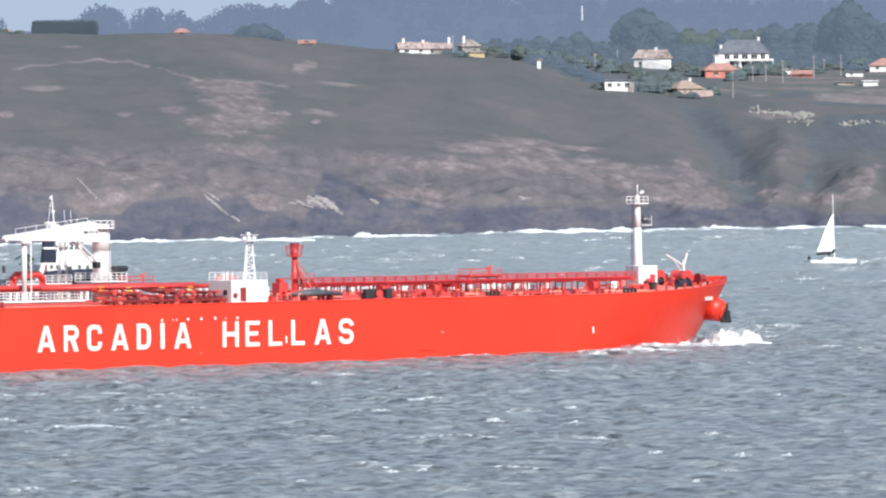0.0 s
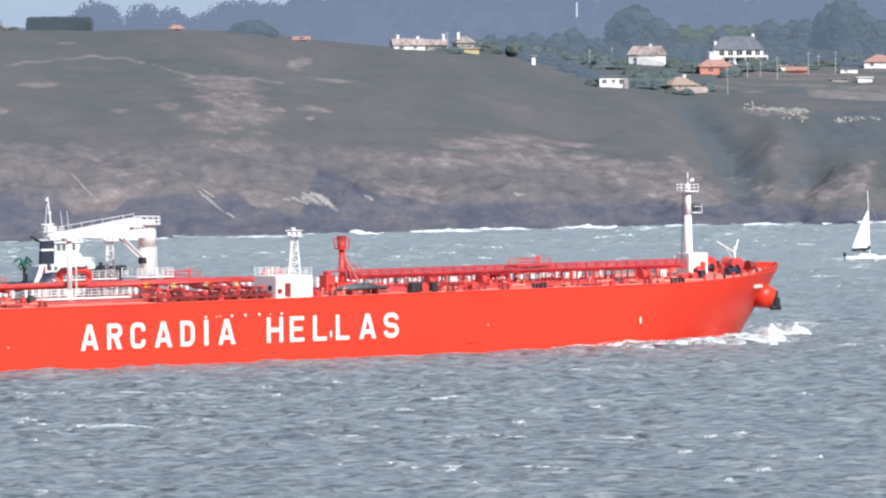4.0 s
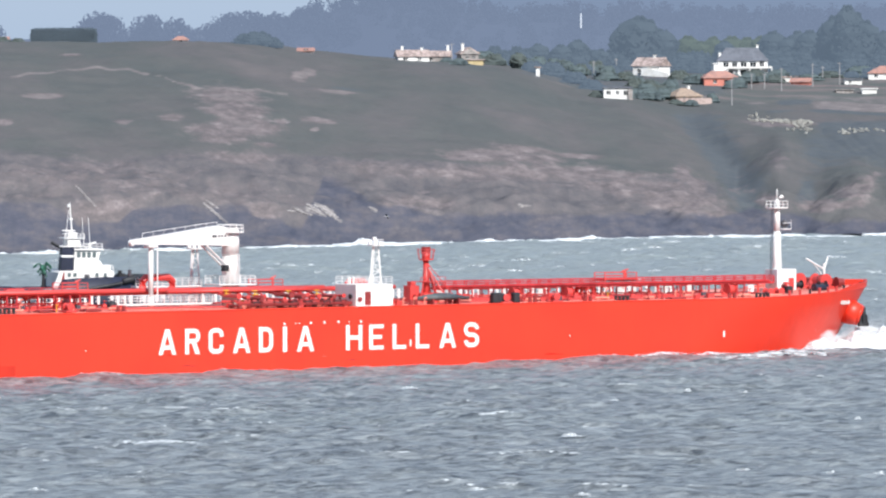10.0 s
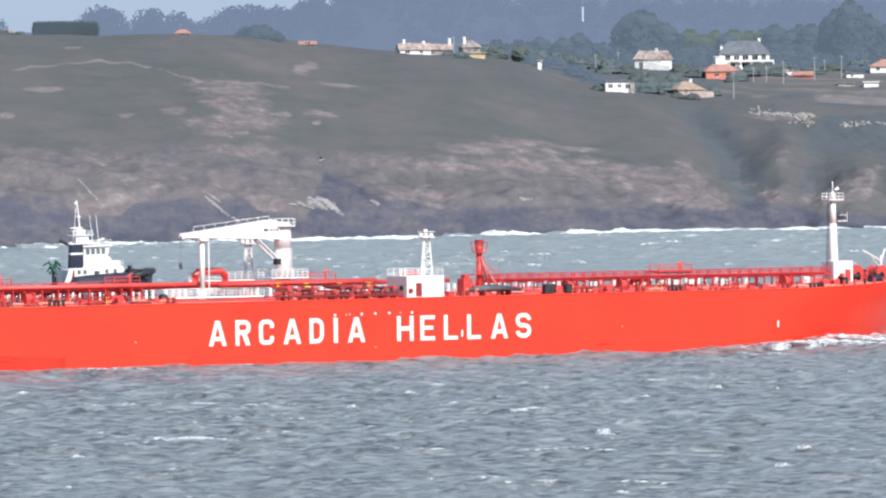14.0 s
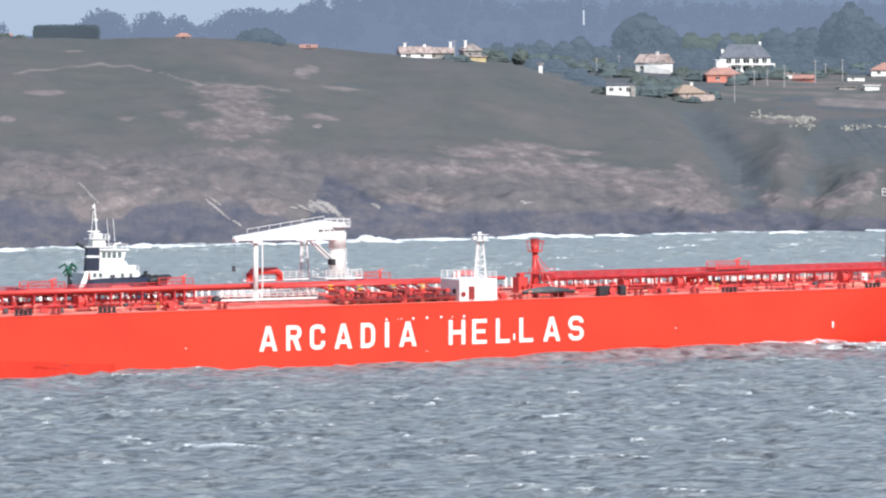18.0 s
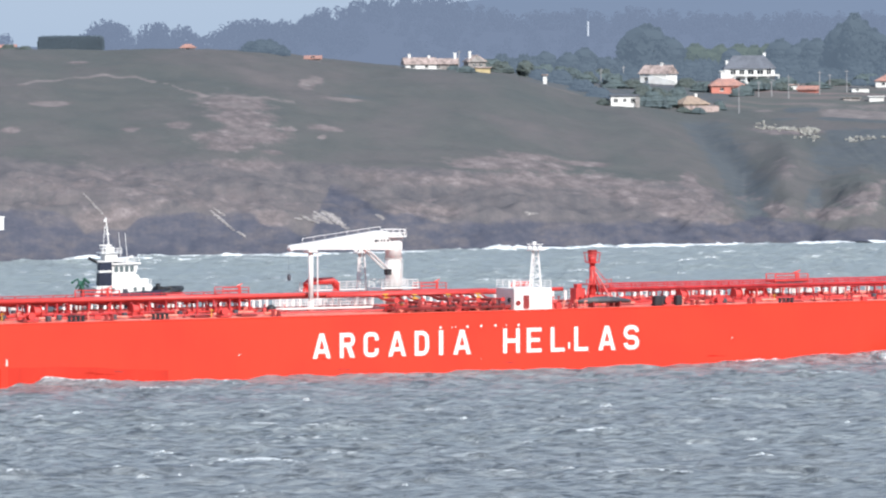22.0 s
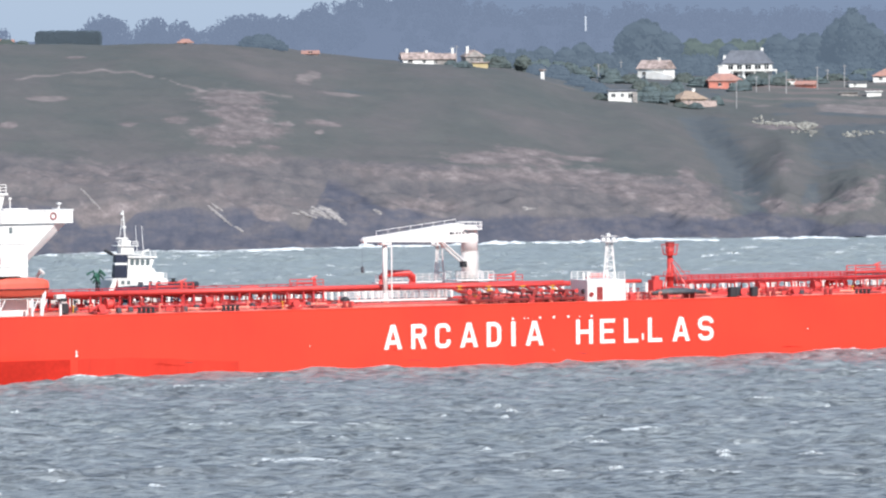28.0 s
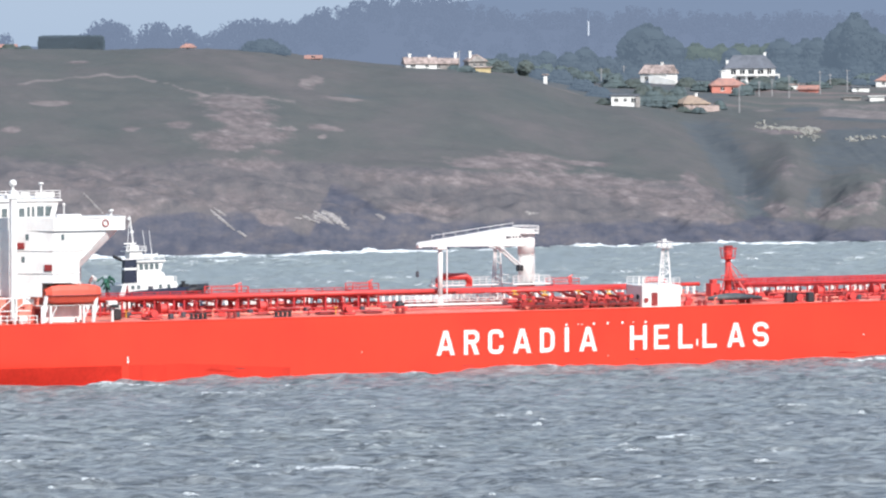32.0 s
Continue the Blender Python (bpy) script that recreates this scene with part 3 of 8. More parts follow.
def build_land():
    us = np.concatenate([[-3000, -2500, -2000, -1600, -1300], np.arange(-1120, 1121, 3.2), [1300, 1600, 2000, 2500, 3000]])
    steps = np.concatenate([np.arange(-8, 40, 1.1), np.arange(40, 120, 2.2), np.arange(120, 340, 3.5), np.arange(340, 700, 9), [720, 800, 1000, 1500, 3200]])
    U, S = np.meshgrid(us, steps)
    D = tab(U, SHORE) + S
    Z = land_height(U, D)
    me = grid_mesh("headland", U * D / FPX, D, Z, land_material())
    rise = (Z - tab(U, CLIFF)) / (tab(U, CREST) - tab(U, CLIFF))
    bare = np.zeros_like(Z)
    for uc, zc, w, h, k in BARE:
        bare = np.maximum(bare, k * np.exp(-((U - uc) / w) ** 2 - ((rise - zc) / h) ** 2))
    bare = np.maximum(bare, (0.20 + 0.10 * smooth(-300, 100, U) + 0.3 * fbm(U * D / FPX, S, 60, 42, 2)) * np.exp(-((rise - 0.05 - 0.06 * np.sin(U / 190)) / 0.20) ** 2))
    trod = np.interp(U, [a for a, _ in PATH], [c for _, c in PATH]) + 0.006 * np.sin(U / 9.0)
    earth = (0.62 + 0.3 * np.sin(U / 31.0) ** 2) * np.exp(-((rise - trod) / 0.010) ** 2) * (U > -760) * (U < -268)
    earth = np.maximum(earth, 1.25 * smooth(640, 690, U) * np.exp(-((S - 321 + 0.05 * (U - 720)) / 15) ** 4))
    earth = np.maximum(earth, 0.45 * smooth(560, 620, U) * np.exp(-((S - 352 + 0.05 * (U - 720)) / 16) ** 4))
    for uc, zc, w, h, k in EARTH:
        earth = np.maximum(earth, k * np.exp(-((U - uc) / w) ** 2 - ((rise - zc) / h) ** 2))
    bare = bare * (S < CREST_IN + 80)
    edge = np.interp(U, [a for a, _ in DARK_TOP], [c for _, c in DARK_TOP]) + 2.0 * fbm(U * D / FPX, Z * 2, 22, 41, 4)
    cliff = (1 - smooth(-4.0, 4.0, Z - edge + 0.6)) * (S < 190)
    stony = (1 - smooth(0.12, 0.34, rise + 0.06 * fbm(U * D / FPX, S, 50, 47, 3))) * (1 - 0.75 * smooth(440, 520, U))
    field = smooth(CREST_IN + 2, CREST_IN + 12, S) * smooth(120, 220, U)
    scar = np.zeros_like(Z)
    for u0, z0, u1, z1, w in SCARS:
        du, dz = u1 - u0, (z1 - z0) * 6
        k = np.clip(((U - u0) * du + (Z - z0) * 6 * dz) / (du * du + dz * dz), 0, 1)
        scar = np.maximum(scar, np.exp(-((U - u0 - k * du) ** 2 + ((Z - z0) * 6 - k * dz) ** 2) / w ** 2) * (S < 90))
    s_up = np.clip((S - 22) / (CREST_IN - 22), 0, 1)
    bush = 0.78 * np.exp(-((U - 560 + 126 * s_up) / 52) ** 2) * (1 - smooth(0.80, 1.0, s_up)) + 0.8 * smooth(590, 680, U) * np.exp(-((s_up - 0.48) / 0.24) ** 2)
    bush = np.maximum(bush, 0.9 * np.exp(-((U - 650) / 22) ** 2 - ((s_up - 0.1) / 0.12) ** 2))
    bush = np.maximum(bush, 0.95 * smooth(545, 600, U) * np.exp(-((S - 296 + 6 * np.sin(U / 40)) / 8) ** 2))
    bush = np.maximum(bush, 0.85 * smooth(640, 690, U) * np.exp(-((S - 235) / 34) ** 4))
    bush = np.maximum(bush, 0.9 * np.exp(-((U - 628) / 34) ** 4 - ((S - 336) / 13) ** 4))
    bush = np.maximum(bush, 0.6 * smooth(90, 170, U) * (1 - smooth(480, 560, U)) * smooth(CREST_IN + 4, CREST_IN + 30, S))
    bush = np.maximum(bush, 0.75 * np.exp(-((U + 165) / 60) ** 2 - ((rise - 0.755) / 0.012) ** 2))
    for nm, v in (("bare", bare), ("cliff", cliff), ("field", field), ("bush", bush), ("scar", scar), ("earth", earth), ("stony", stony)):
        me.attributes.new(nm, "FLOAT", "POINT").data.foreach_set("value", v.astype(np.float32).ravel())
    return tagged(new("ground", me), "heath-covered headland with bare rock and dark cliffs above the surf", "headland", kind="structure")



def build_runs():
    """Thin streaks of loose pale stone on the cliff face."""
    m = Mesh()
    for k, (u0, z0, u1, z1, w) in enumerate(RUNS):
        for j in range(60):
            f = (j + 0.5) / 60
            u, z = u0 + (u1 - u0) * f + 1.2 * math.sin(j * 1.3 + k), z0 + (z1 - z0) * f
            s0 = float(tab(np.array([float(u)]), SHORE)[0])
            dd = s0 + np.arange(0, 120, 0.7)
            hz = land_height(np.full_like(dd, u), dd)
            d = float(dd[int(np.argmax(hz >= z))])
            q = Vector((u * d / FPX, d - 0.25, z))
            r = w * (0.55 + 0.4 * abs(math.sin(j * 2.1 + 3 * k))) * (0.4 + 0.6 * math.sin(math.pi * f) ** 0.5)
            m.blob(q, r * 1.5, r * 0.6, r * 0.8, 900 + 40 * k + j, 0.5, 1)
    tagged(part("scree", m, SCREE), "thin pale runs of scree on the dark cliff", "scree", kind="stuff")


build_land()
build_runs()


# ---- tanker ----
HALF = 16.1


def deck_z(x):
    return 8.45 + 0.15 * smooth(-60, 60, x) + 1.15 * np.clip((x - 82) / 31.0, 0, 1) ** 1.15


def half_breadth(x, z):
    """Half breadth of the hull at the station x and the height z above the water."""
    end = 106.7 + 7.2 * np.clip(z / 10.0, -0.3, 1.05)
    start = 66 + 14 * np.clip(z / 8.0, 0, 1)
    t = np.clip((x - start) / (end - start), 0, 1)
    b = HALF * (1 - t ** 2.4) ** (0.75)
    tuck = smooth(-67, -96, x) * smooth(3.0, -3.5, z) * 0.12
    aft = smooth(-95, -113, x) * 0.16
    return b * (1 - tuck) * (1 - aft) + 0.02


def build_ship():
    ship = empty("tanker_ship", "long orange-red oil tanker with white lettering under way", "ship")
    xs = np.concatenate([np.arange(-113, -60, 2.0), np.arange(-60, 66, 6.0), np.arange(66, 104, 0.75), np.arange(104, 114.2, 0.3)])
    lev = np.arange(-4.0, 8.0, 0.6)
    Xg, Lg = np.meshgrid(xs, np.append(lev, 99.0), indexing="ij")
    Zg = np.where(Lg > 50, deck_z(Xg), Lg)
    stem = 106.7 + 7.2 * np.clip(Zg / 10.0, -0.3, 1.05)
    Xc = np.minimum(Xg, stem)
    Bg = half_breadth(Xc, Zg)
    c = Xg.shape[1]
    verts, faces = [], []
    for side in (-1, 1):
        k0 = len(verts)
        verts += [(float(a), float(side * b), float(z)) for a, b, z in zip(Xc.ravel(), Bg.ravel(), Zg.ravel())]
        for i in range(len(xs) - 1):
            for j in range(c - 1):
                faces.append((k0 + i * c + j, k0 + (i + 1) * c + j, k0 + (i + 1) * c + j + 1, k0 + i * c + j + 1))
    m = Mesh()
    m.v, m.f = verts, faces
    m.add([(-113, y, z) for y, z in ((-11, -4), (11, -4), (13.5, 8.4), (-13.5, 8.4))], [(0, 1, 2, 3)])
    part("hull", m, HULL_RED, ship, "orange-red painted hull with faint streaks", True)
    # deck, slightly cambered
    m = Mesh()
    n = len(xs)
    for x in xs:
        b = float(half_breadth(x, deck_z(x)))
        z = float(deck_z(x)) - 0.012
        m.v += [(float(x), -b, z), (float(x), -b * 0.45, z + 0.05), (float(x), b * 0.45, z + 0.05), (float(x), b, z)]
    m.f = [(4 * i + j, 4 * i + 4 + j, 4 * i + 5 + j, 4 * i + 1 + j) for i in range(n - 1) for j in range(3)]
    part("deck", m, DECK_RED, ship, "red painted main deck")
    # rounded gunwale plate along the deck edge
    m = Mesh()
    for s in (-1,):
        m.path([(float(x), s * (float(half_breadth(x, deck_z(x))) - 0.05), float(deck_z(x))) for x in xs[::2]], 0.12, 6)
    part("gunwale", m, HULL_RED, ship, smooth=True)
    # darker paint low on the quarter
    m = Mesh()
    bx, bz = np.arange(-112, -68.9, 1.55), [-3.0, -1.0, 0.4, 1.2, 1.8, 2.25]
    for x in bx:
        m.v += [(float(x), -float(half_breadth(x, z)) - 0.03, z) for z in bz]
    m.f = [(6 * i + j, 6 * i + 6 + j, 6 * i + 7 + j, 6 * i + 1 + j) for i in range(len(bx) - 1) for j in range(5)]
    part("quarter_paint", m, BOOT_RED, ship, "darker red paint low on the quarter", True)
    m = Mesh()
    bx, bz = np.arange(-69.0, -43.9, 1.55), (-3.0, -1.0, 0.3, 0.9)
    for x in bx:
        top = 2.25 - 0.9 * float(smooth(-62, -44, x)) + 0.05 * math.sin(x)
        m.v += [(float(x), -float(half_breadth(x, z)) - 0.028, z) for z in (*bz, 0.55 * top + 0.45, top)]
    m.f = [(6 * i + j, 6 * i + 6 + j, 6 * i + 7 + j, 6 * i + 1 + j) for i in range(len(bx) - 1) for j in range(5)]
    part("quarter_paint", m, FADED_RED, ship, "faded red paint low on the side", True)
    # scuffs and rust along the side
    for x0, x1, z0, z1, mat in ((-57.5, -54.5, 1.05, 1.35, BOOT_RED), (-56.0, -52.5, 0.85, 1.1, BOOT_RED), (-53.0, -51.0, 1.25, 1.4, DARK_RED), (44.0, 47.5, 0.9, 1.15, BOOT_RED), (5.9, 6.5, 1.55, 1.61, LETTER_WHITE), (-17.5, -15.0, 0.6, 0.8, DARK_RED), (9.8, 11.8, 0.9, 1.05, DARK_RED), (-20.0, -18.5, 2.2, 2.35, BOOT_RED)):
        m = Mesh()
        for i in range(9):
            f = i / 8
            x, e = x0 + (x1 - x0) * f, 0.5 * (z1 - z0) * (abs(math.sin(math.pi * f)) ** 0.6 * (0.7 + 0.3 * math.sin(7 * f + x0)) + 0.02)
            zc = (z0 + z1) / 2 + 0.05 * math.sin(5 * f)
            m.v += [(x, -float(half_breadth(x, z)) - 0.035, z) for z in (zc - e, zc, zc + e)]
        m.f = [(3 * i + j, 3 * i + 3 + j, 3 * i + 4 + j, 3 * i + 1 + j) for i in range(8) for j in range(2)]
        part("scuff_mark", m, mat, ship, "worn scuff on the side")
    # bulwark at the bow
    for s in (-1, 1):
        m = Mesh()
        pts = [x for x in xs if x > 99]
        for x in pts:
            b = float(half_breadth(x, deck_z(x)))
            z = float(deck_z(x))
            h = 0.85 * float(smooth(98, 106, x))
            fl = 0.25 * h
            m.v += [(float(x), s * b, z - 0.05), (float(x) + 0.5 * fl, s * (b + fl), z + h), (float(x) + 0.4 * fl, s * max(b + fl - 0.25, 0.0), z + h), (float(x) - 0.1, s * max(b - 0.2, 0.0), z - 0.05)]
        m.f = [(4 * i + j, 4 * i + 4 + j, 4 * i + 4 + (j + 1) % 4, 4 * i + (j + 1) % 4) for i in range(len(pts) - 1) for j in range(4)]
        part("bulwark", m, HULL_RED, ship)
    lettering(ship)
    deck_pipes(ship)
    crane(ship)
    deck_house(ship)
    vent_mast(ship)
    foremast(ship)
    bow_gear(ship)
    accommodation(ship)
    lifeboat(ship)
    deck_fittings(ship)
    return ship


def block_letter(ch, w, h, s=0.63):
    """A heavy painted capital of the width w and height h, with strokes s wide and rounded bends."""
    m = Mesh()

    def face(*pts):
        m.prism(pts, "y", 0.0, -0.035)

    def bend(pts):
        """A stroke along a line of points."""
        pts = [p for k, p in enumerate(pts) if k == 0 or (Vector(p) - Vector(pts[k - 1])).length > 1e-3]
        off = []
        for k, p in enumerate(pts):
            a, b = Vector(pts[max(k - 1, 0)]), Vector(pts[min(k + 1, len(pts) - 1)])
            d = (b - a).normalized()
            grow = 1.0
            if 0 < k < len(pts) - 1:
                e = (Vector(p) - a).normalized()
                grow = 1 / max(0.5, d.dot(e))
            n = Vector((-d.y, d.x)) * s / 2 * grow
            off.append((Vector(p) - n, Vector(p) + n))
        for (a0, b0), (a1, b1) in zip(off, off[1:]):
            face(a0, a1, b1, b0)

    def corner(cx, cy, r, a0, a1):
        return [(cx + r * math.cos(radians(a)), cy + r * math.sin(radians(a))) for a in np.linspace(a0, a1, 7)]
    e, r = s / 2, 0.62
    if ch == "A":
        top, foot = 0.37, 0.69
        c = w / 2
        run = (c + top - foot * 0.62 - foot) / h
        yi = (c - foot) / max(run, 0.05)
        yi = min(yi, h - 0.85)
        inner = lambda y: foot + (c - foot) * y / yi
        for q in (1, -1):
            f = (lambda x: x) if q == 1 else (lambda x: w - x)
            pts = [(f(0), 0), (f(foot), 0), (f(inner(0.72)), 0.72), (f(c), 0.72), (f(c), 1.32), (f(inner(1.32)), 1.32), (f(c), yi), (f(c), h), (f(c - top), h)]
            face(*(pts if q == 1 else pts[::-1]))
    elif ch == "I":
        face((0, 0), (w, 0), (w, h), (0, h))
    elif ch == "L":
        face((0, 0), (s, 0), (s, h), (0, h)), face((s, 0), (w, 0), (w, s * 0.9), (s, s * 0.9))
    elif ch == "E":
        face((0, 0), (s, 0), (s, h), (0, h))
        for y, b in ((0, w), (h / 2 - e * 0.85, w - 0.28), (h - s * 0.9, w)):
            face((s, y), (b, y), (b, y + s * 0.9), (s, y + s * 0.9))
    elif ch == "H":
        face((0, 0), (s, 0), (s, h), (0, h)), face((w - s, 0), (w, 0), (w, h), (w - s, h))
        face((s, h / 2 - e), (w - s, h / 2 - e), (w - s, h / 2 + e), (s, h / 2 + e))
    elif ch == "D":
        face((0, 0), (s, 0), (s, h), (0, h))
        bend([(s, h - e)] + corner(w - e - 0.85, h - e - 0.85, 0.85, 90, 0) + corner(w - e - 0.85, e + 0.85, 0.85, 0, -90) + [(s, e)])
    elif ch == "R":
        face((0, 0), (s, 0), (s, h), (0, h))
        y0 = h * 0.43
        bend([(s, h - e)] + corner(w - e - r, h - e - r, r, 90, 0) + corner(w - e - r, y0 + e + r, r, 0, -90) + [(s, y0 + e)])
        face((w * 0.44, y0), (w - 0.78, 0), (w, 0), (w * 0.44 + 0.78, y0))
    elif ch == "C":
        bend([(w - e, h * 0.66)] + corner(w - e - r, h - e - r, r, 0, 90) + corner(e + r, h - e - r, r, 90, 180) + corner(e + r, e + r, r, 180, 270) + corner(w - e - r, e + r, r, 270, 360) + [(w - e, h * 0.34)])
    elif ch == "S":
        q = (h - s) / 4
        q = min(q, (w - s) / 2)
        my = h / 2
        bend([(w - e, h * 0.72)] + corner(w - e - q, h - e - q, q, 10, 90) + corner(e + q, h - e - q, q, 90, 180) + corner(e + q, my + q, q, 180, 262) + corner(w - e - q, my - q, q, 82, 0) + corner(w - e - q, e + q, q, 0, -90) + corner(e + q, e + q, q, -90, -170) + [(e, h * 0.28)])
    return m


def lettering(ship):
    """White letters on the starboard side, then small marks."""
    rows = [("A", -21.25, -18.35), ("R", -16.9, -14.45), ("C", -13.05, -10.6), ("A", -9.05, -6.15), ("D", -4.75, -2.4), ("I", -0.76, -0.08), ("A", 1.58, 4.45),
            ("H", 9.82, 12.58), ("E", 13.74, 16.2), ("L", 17.72, 20.05), ("L", 21.67, 24.08), ("A", 25.72, 28.62), ("S", 29.98, 32.6)]
    made = {}
    for ch, x0, x1 in rows:
        if ch not in made:
            made[ch] = block_letter(ch, x1 - x0, 3.62).data("letter", LETTER_WHITE)
        ob = new("letter", made[ch])
        ob.parent = ship
        ob.location = (x0, -HALF - 0.012, 2.36)
        tagged(ob, "white painted block capital " + ch)
    dot = Mesh().tube((0, 0.02, 0), (0, -0.05, 0), 0.19, n=12).data("drain_port", LETTER_WHITE)
    for x, z in ((-0.49, 6.36), (3.93, 6.42), (6.2, 6.45), (8.57, 6.48), (12.37, 6.45)):
        again("drain_port", dot, ship, (x, -HALF - 0.005, z))
    small = Mesh().tube((0, 0.02, 0), (0, -0.05, 0), 0.1, n=8).data("drain_port", LETTER_WHITE)
    for x, z in ((1.39, 6.39), (2.0, 6.39), (10.37, 6.46), (48.46, 3.66), (-33.0, 3.2)):
        again("drain_port", small, ship, (x, -HALF - 0.005, z))
    mark = Mesh().box(-0.14, 0.14, -0.05, 0.03, 0, 0.95, 0.0).data("hull_mark", LETTER_WHITE)
    again("hull_mark", mark, ship, (20.8, -HALF - 0.005, 2.75))
    b = float(half_breadth(76.2, 3.4))
    again("hull_mark", mark, ship, (76.2, -b - 0.03, 2.9))
    tugm = Mesh().prism([(-0.2, 0), (0.2, 0), (0.11, 0.3), (0.09, 0.9), (-0.1, 0.9), (-0.09, 0.3)], "y", -0.05, 0.03).data("hull_mark", LETTER_WHITE)
    again("hull_mark", tugm, ship, (-69.2, -HALF - 0.02, 2.6))


def railing(ship, x0, x1, y, z, mat, h=1.1, step=1.6, rails=3, r=0.035, name="rail"):
    n = max(1, int(round((x1 - x0) / step)))
    post = Mesh().tube((0, 0, 0), (0, 0, h), r * 1.2, n=5).data("rail_post", mat)
    for i in range(n + 1):
        again("rail_post", post, ship, (x0 + (x1 - x0) * i / n, y, z))
    for k in range(rails):
        part(name, Mesh().tube((x0, y, z + h * (k + 1) / rails), (x1, y, z + h * (k + 1) / rails), r, n=5), mat, ship)


def deck_pipes(ship):
    """The raised walkway along the middle, its trestles, and the cargo pipes."""
    # forward walkway
    part("walkway", Mesh().box(34, 96, -1.1, 1.1, 10.42, 10.56).box(34, 96, -1.25, -1.05, 10.3, 10.62).box(34, 96, 1.05, 1.25, 10.3, 10.62), WALK_RED, ship, "raised red walkway along the deck")
    railing(ship, 34, 96, -1.15, 10.52, WALK_RED, 1.0, 1.9, 3, 0.08)
    railing(ship, 34, 96, 1.15, 10.52, WALK_RED, 1.0, 1.9, 3, 0.08)
    part("cable_tray", Mesh().box(34, 95, -1.5, -1.25, 10.62, 10.95), WALK_RED, ship)
    # aft walkway
    part("walkway", Mesh().box(-70, -6, 0.4, 2.2, 10.35, 10.55), WALK_RED, ship)
    railing(ship, -70, -24, 2.2, 10.55, WALK_RED, 1.0, 2.0, 3, 0.07)
    leg = Mesh().box(-0.1, 0.1, -1.3, -1.1, 0, 1.85).box(-0.1, 0.1, 1.1, 1.3, 0, 1.85).box(-0.1, 0.1, -1.3, 1.3, 1.6, 1.85).add([(-0.09, -1.2, 1.7), (0.09, -1.2, 1.7), (0.7, -1.2, 1.75), (0.7, -1.2, 1.85), (-0.7, -1.2, 1.85), (-0.7, -1.2, 1.75), (0.0, -1.2, 1.2)], [(0, 6, 1, 2, 3, 4, 5)]).data("trestle", WALK_RED)
    wide = Mesh().box(-0.14, 0.14, -3.8, -3.55, 0, 2.1).box(-0.14, 0.14, 3.55, 3.8, 0, 2.1).box(-0.14, 0.14, -3.8, 3.8, 1.6, 1.85).box(-0.1, 0.1, -0.1, 0.1, 0, 1.7).data("trestle", WALK_RED)
    rng = random.Random(8)
    x = 36.0
    while x < 95:
        again("trestle", leg, ship, (x, 0, 8.56))
        x += rng.choice((1.3, 2.4, 2.6, 2.9))
    x = -69.0
    while x < -22:
        again("trestle", wide, ship, (x, 0, 8.56))
        x += rng.choice((1.6, 2.6, 3.0, 3.4))
    # long cargo pipes
    for y, z, r, x0, x1 in ((-3.1, 11.05, 0.36, -71, 14), (-2.2, 10.75, 0.3, -71, 20), (-1.2, 10.75, 0.3, -71, 24), (2.9, 10.75, 0.3, -71, 30), (3.5, 10.7, 0.22, -71, 30), (-3.4, 8.95, 0.16, -71, -24),
                            (1.9, 8.85, 0.16, 34, 92), (-2.1, 8.85, 0.16, 34, 92), (-3.0, 8.8, 0.13, 34, 90), (3.0, 8.85, 0.15, 34, 90)):
        part("cargo_pipe", Mesh().tube((x0, y, z), (x1, y, z), r, n=10), PIPE_RED, ship, smooth=True)
    # smaller lines at several heights between the trestles
    lrng = random.Random(71)
    for x0, x1 in ((-70, -24), (35, 93)):
        for k in range(5):
            a = lrng.uniform(x0, x1 - 14)
            b = min(x1, a + lrng.uniform(10, 32))
            y, z = lrng.uniform(-4.2, 4.2), lrng.choice((8.95, 9.1, 9.25, 9.4))
            part("service_line", Mesh().path([(a, y, 8.6), (a, y, z - 0.1), (a + 0.3, y, z), (b - 0.3, y, z), (b, y, z - 0.1), (b, y, 8.6)], lrng.uniform(0.07, 0.16), 6), PIPE_RED if k % 3 else WALK_RED, ship)
    riser = Mesh().tube((0, 0, 0), (0, 0, 1.9), 0.11, n=6).tube((0, 0, 0.7), (0, 0, 0.95), 0.24, n=8).tube((0, 0, 1.5), (0, 0, 1.6), 0.3, n=8).data("riser", PIPE_RED)
    for k in range(40):
        x = lrng.uniform(-68, -25) if k < 19 else lrng.uniform(36, 92)
        again("riser", riser, ship, (x, lrng.uniform(-5, 5), 8.56))
    panel = Mesh().box(-0.45, 0.45, -0.08, 0.08, 0.25, 1.35, 0.03).box(-0.4, -0.3, -0.05, 0.05, 0, 0.3, 0.0).box(0.3, 0.4, -0.05, 0.05, 0, 0.3, 0.0).data("notice_panel", STEEL_WHITE)
    for k in range(26):
        x = lrng.uniform(-67, -26) if k < 13 else lrng.uniform(37, 91)
        again("notice_panel", panel, ship, (x, lrng.uniform(5.0, 11.0), 8.6), lrng.uniform(-8, 8))
    # valve towers and expansion loops along the walkway
    loop = Mesh().path([(-1.6, 0, 0), (-1.6, 0, 0.9), (-1.3, 0, 1.25), (1.3, 0, 1.25), (1.6, 0, 0.9), (1.6, 0, 0)], 0.42, 8).data("expansion_loop", PIPE_RED)
    for x, y, z in ((20.5, -1.6, 10.6), (-36, -1.0, 9.9), (62, 0.0, 9.0), (-10.5, 3.0, 11.2)):
        again("expansion_loop", loop, ship, (x, y, z)).scale = (1.5, 1.3, 1.25) if x == -10.5 else (1, 1, 1)
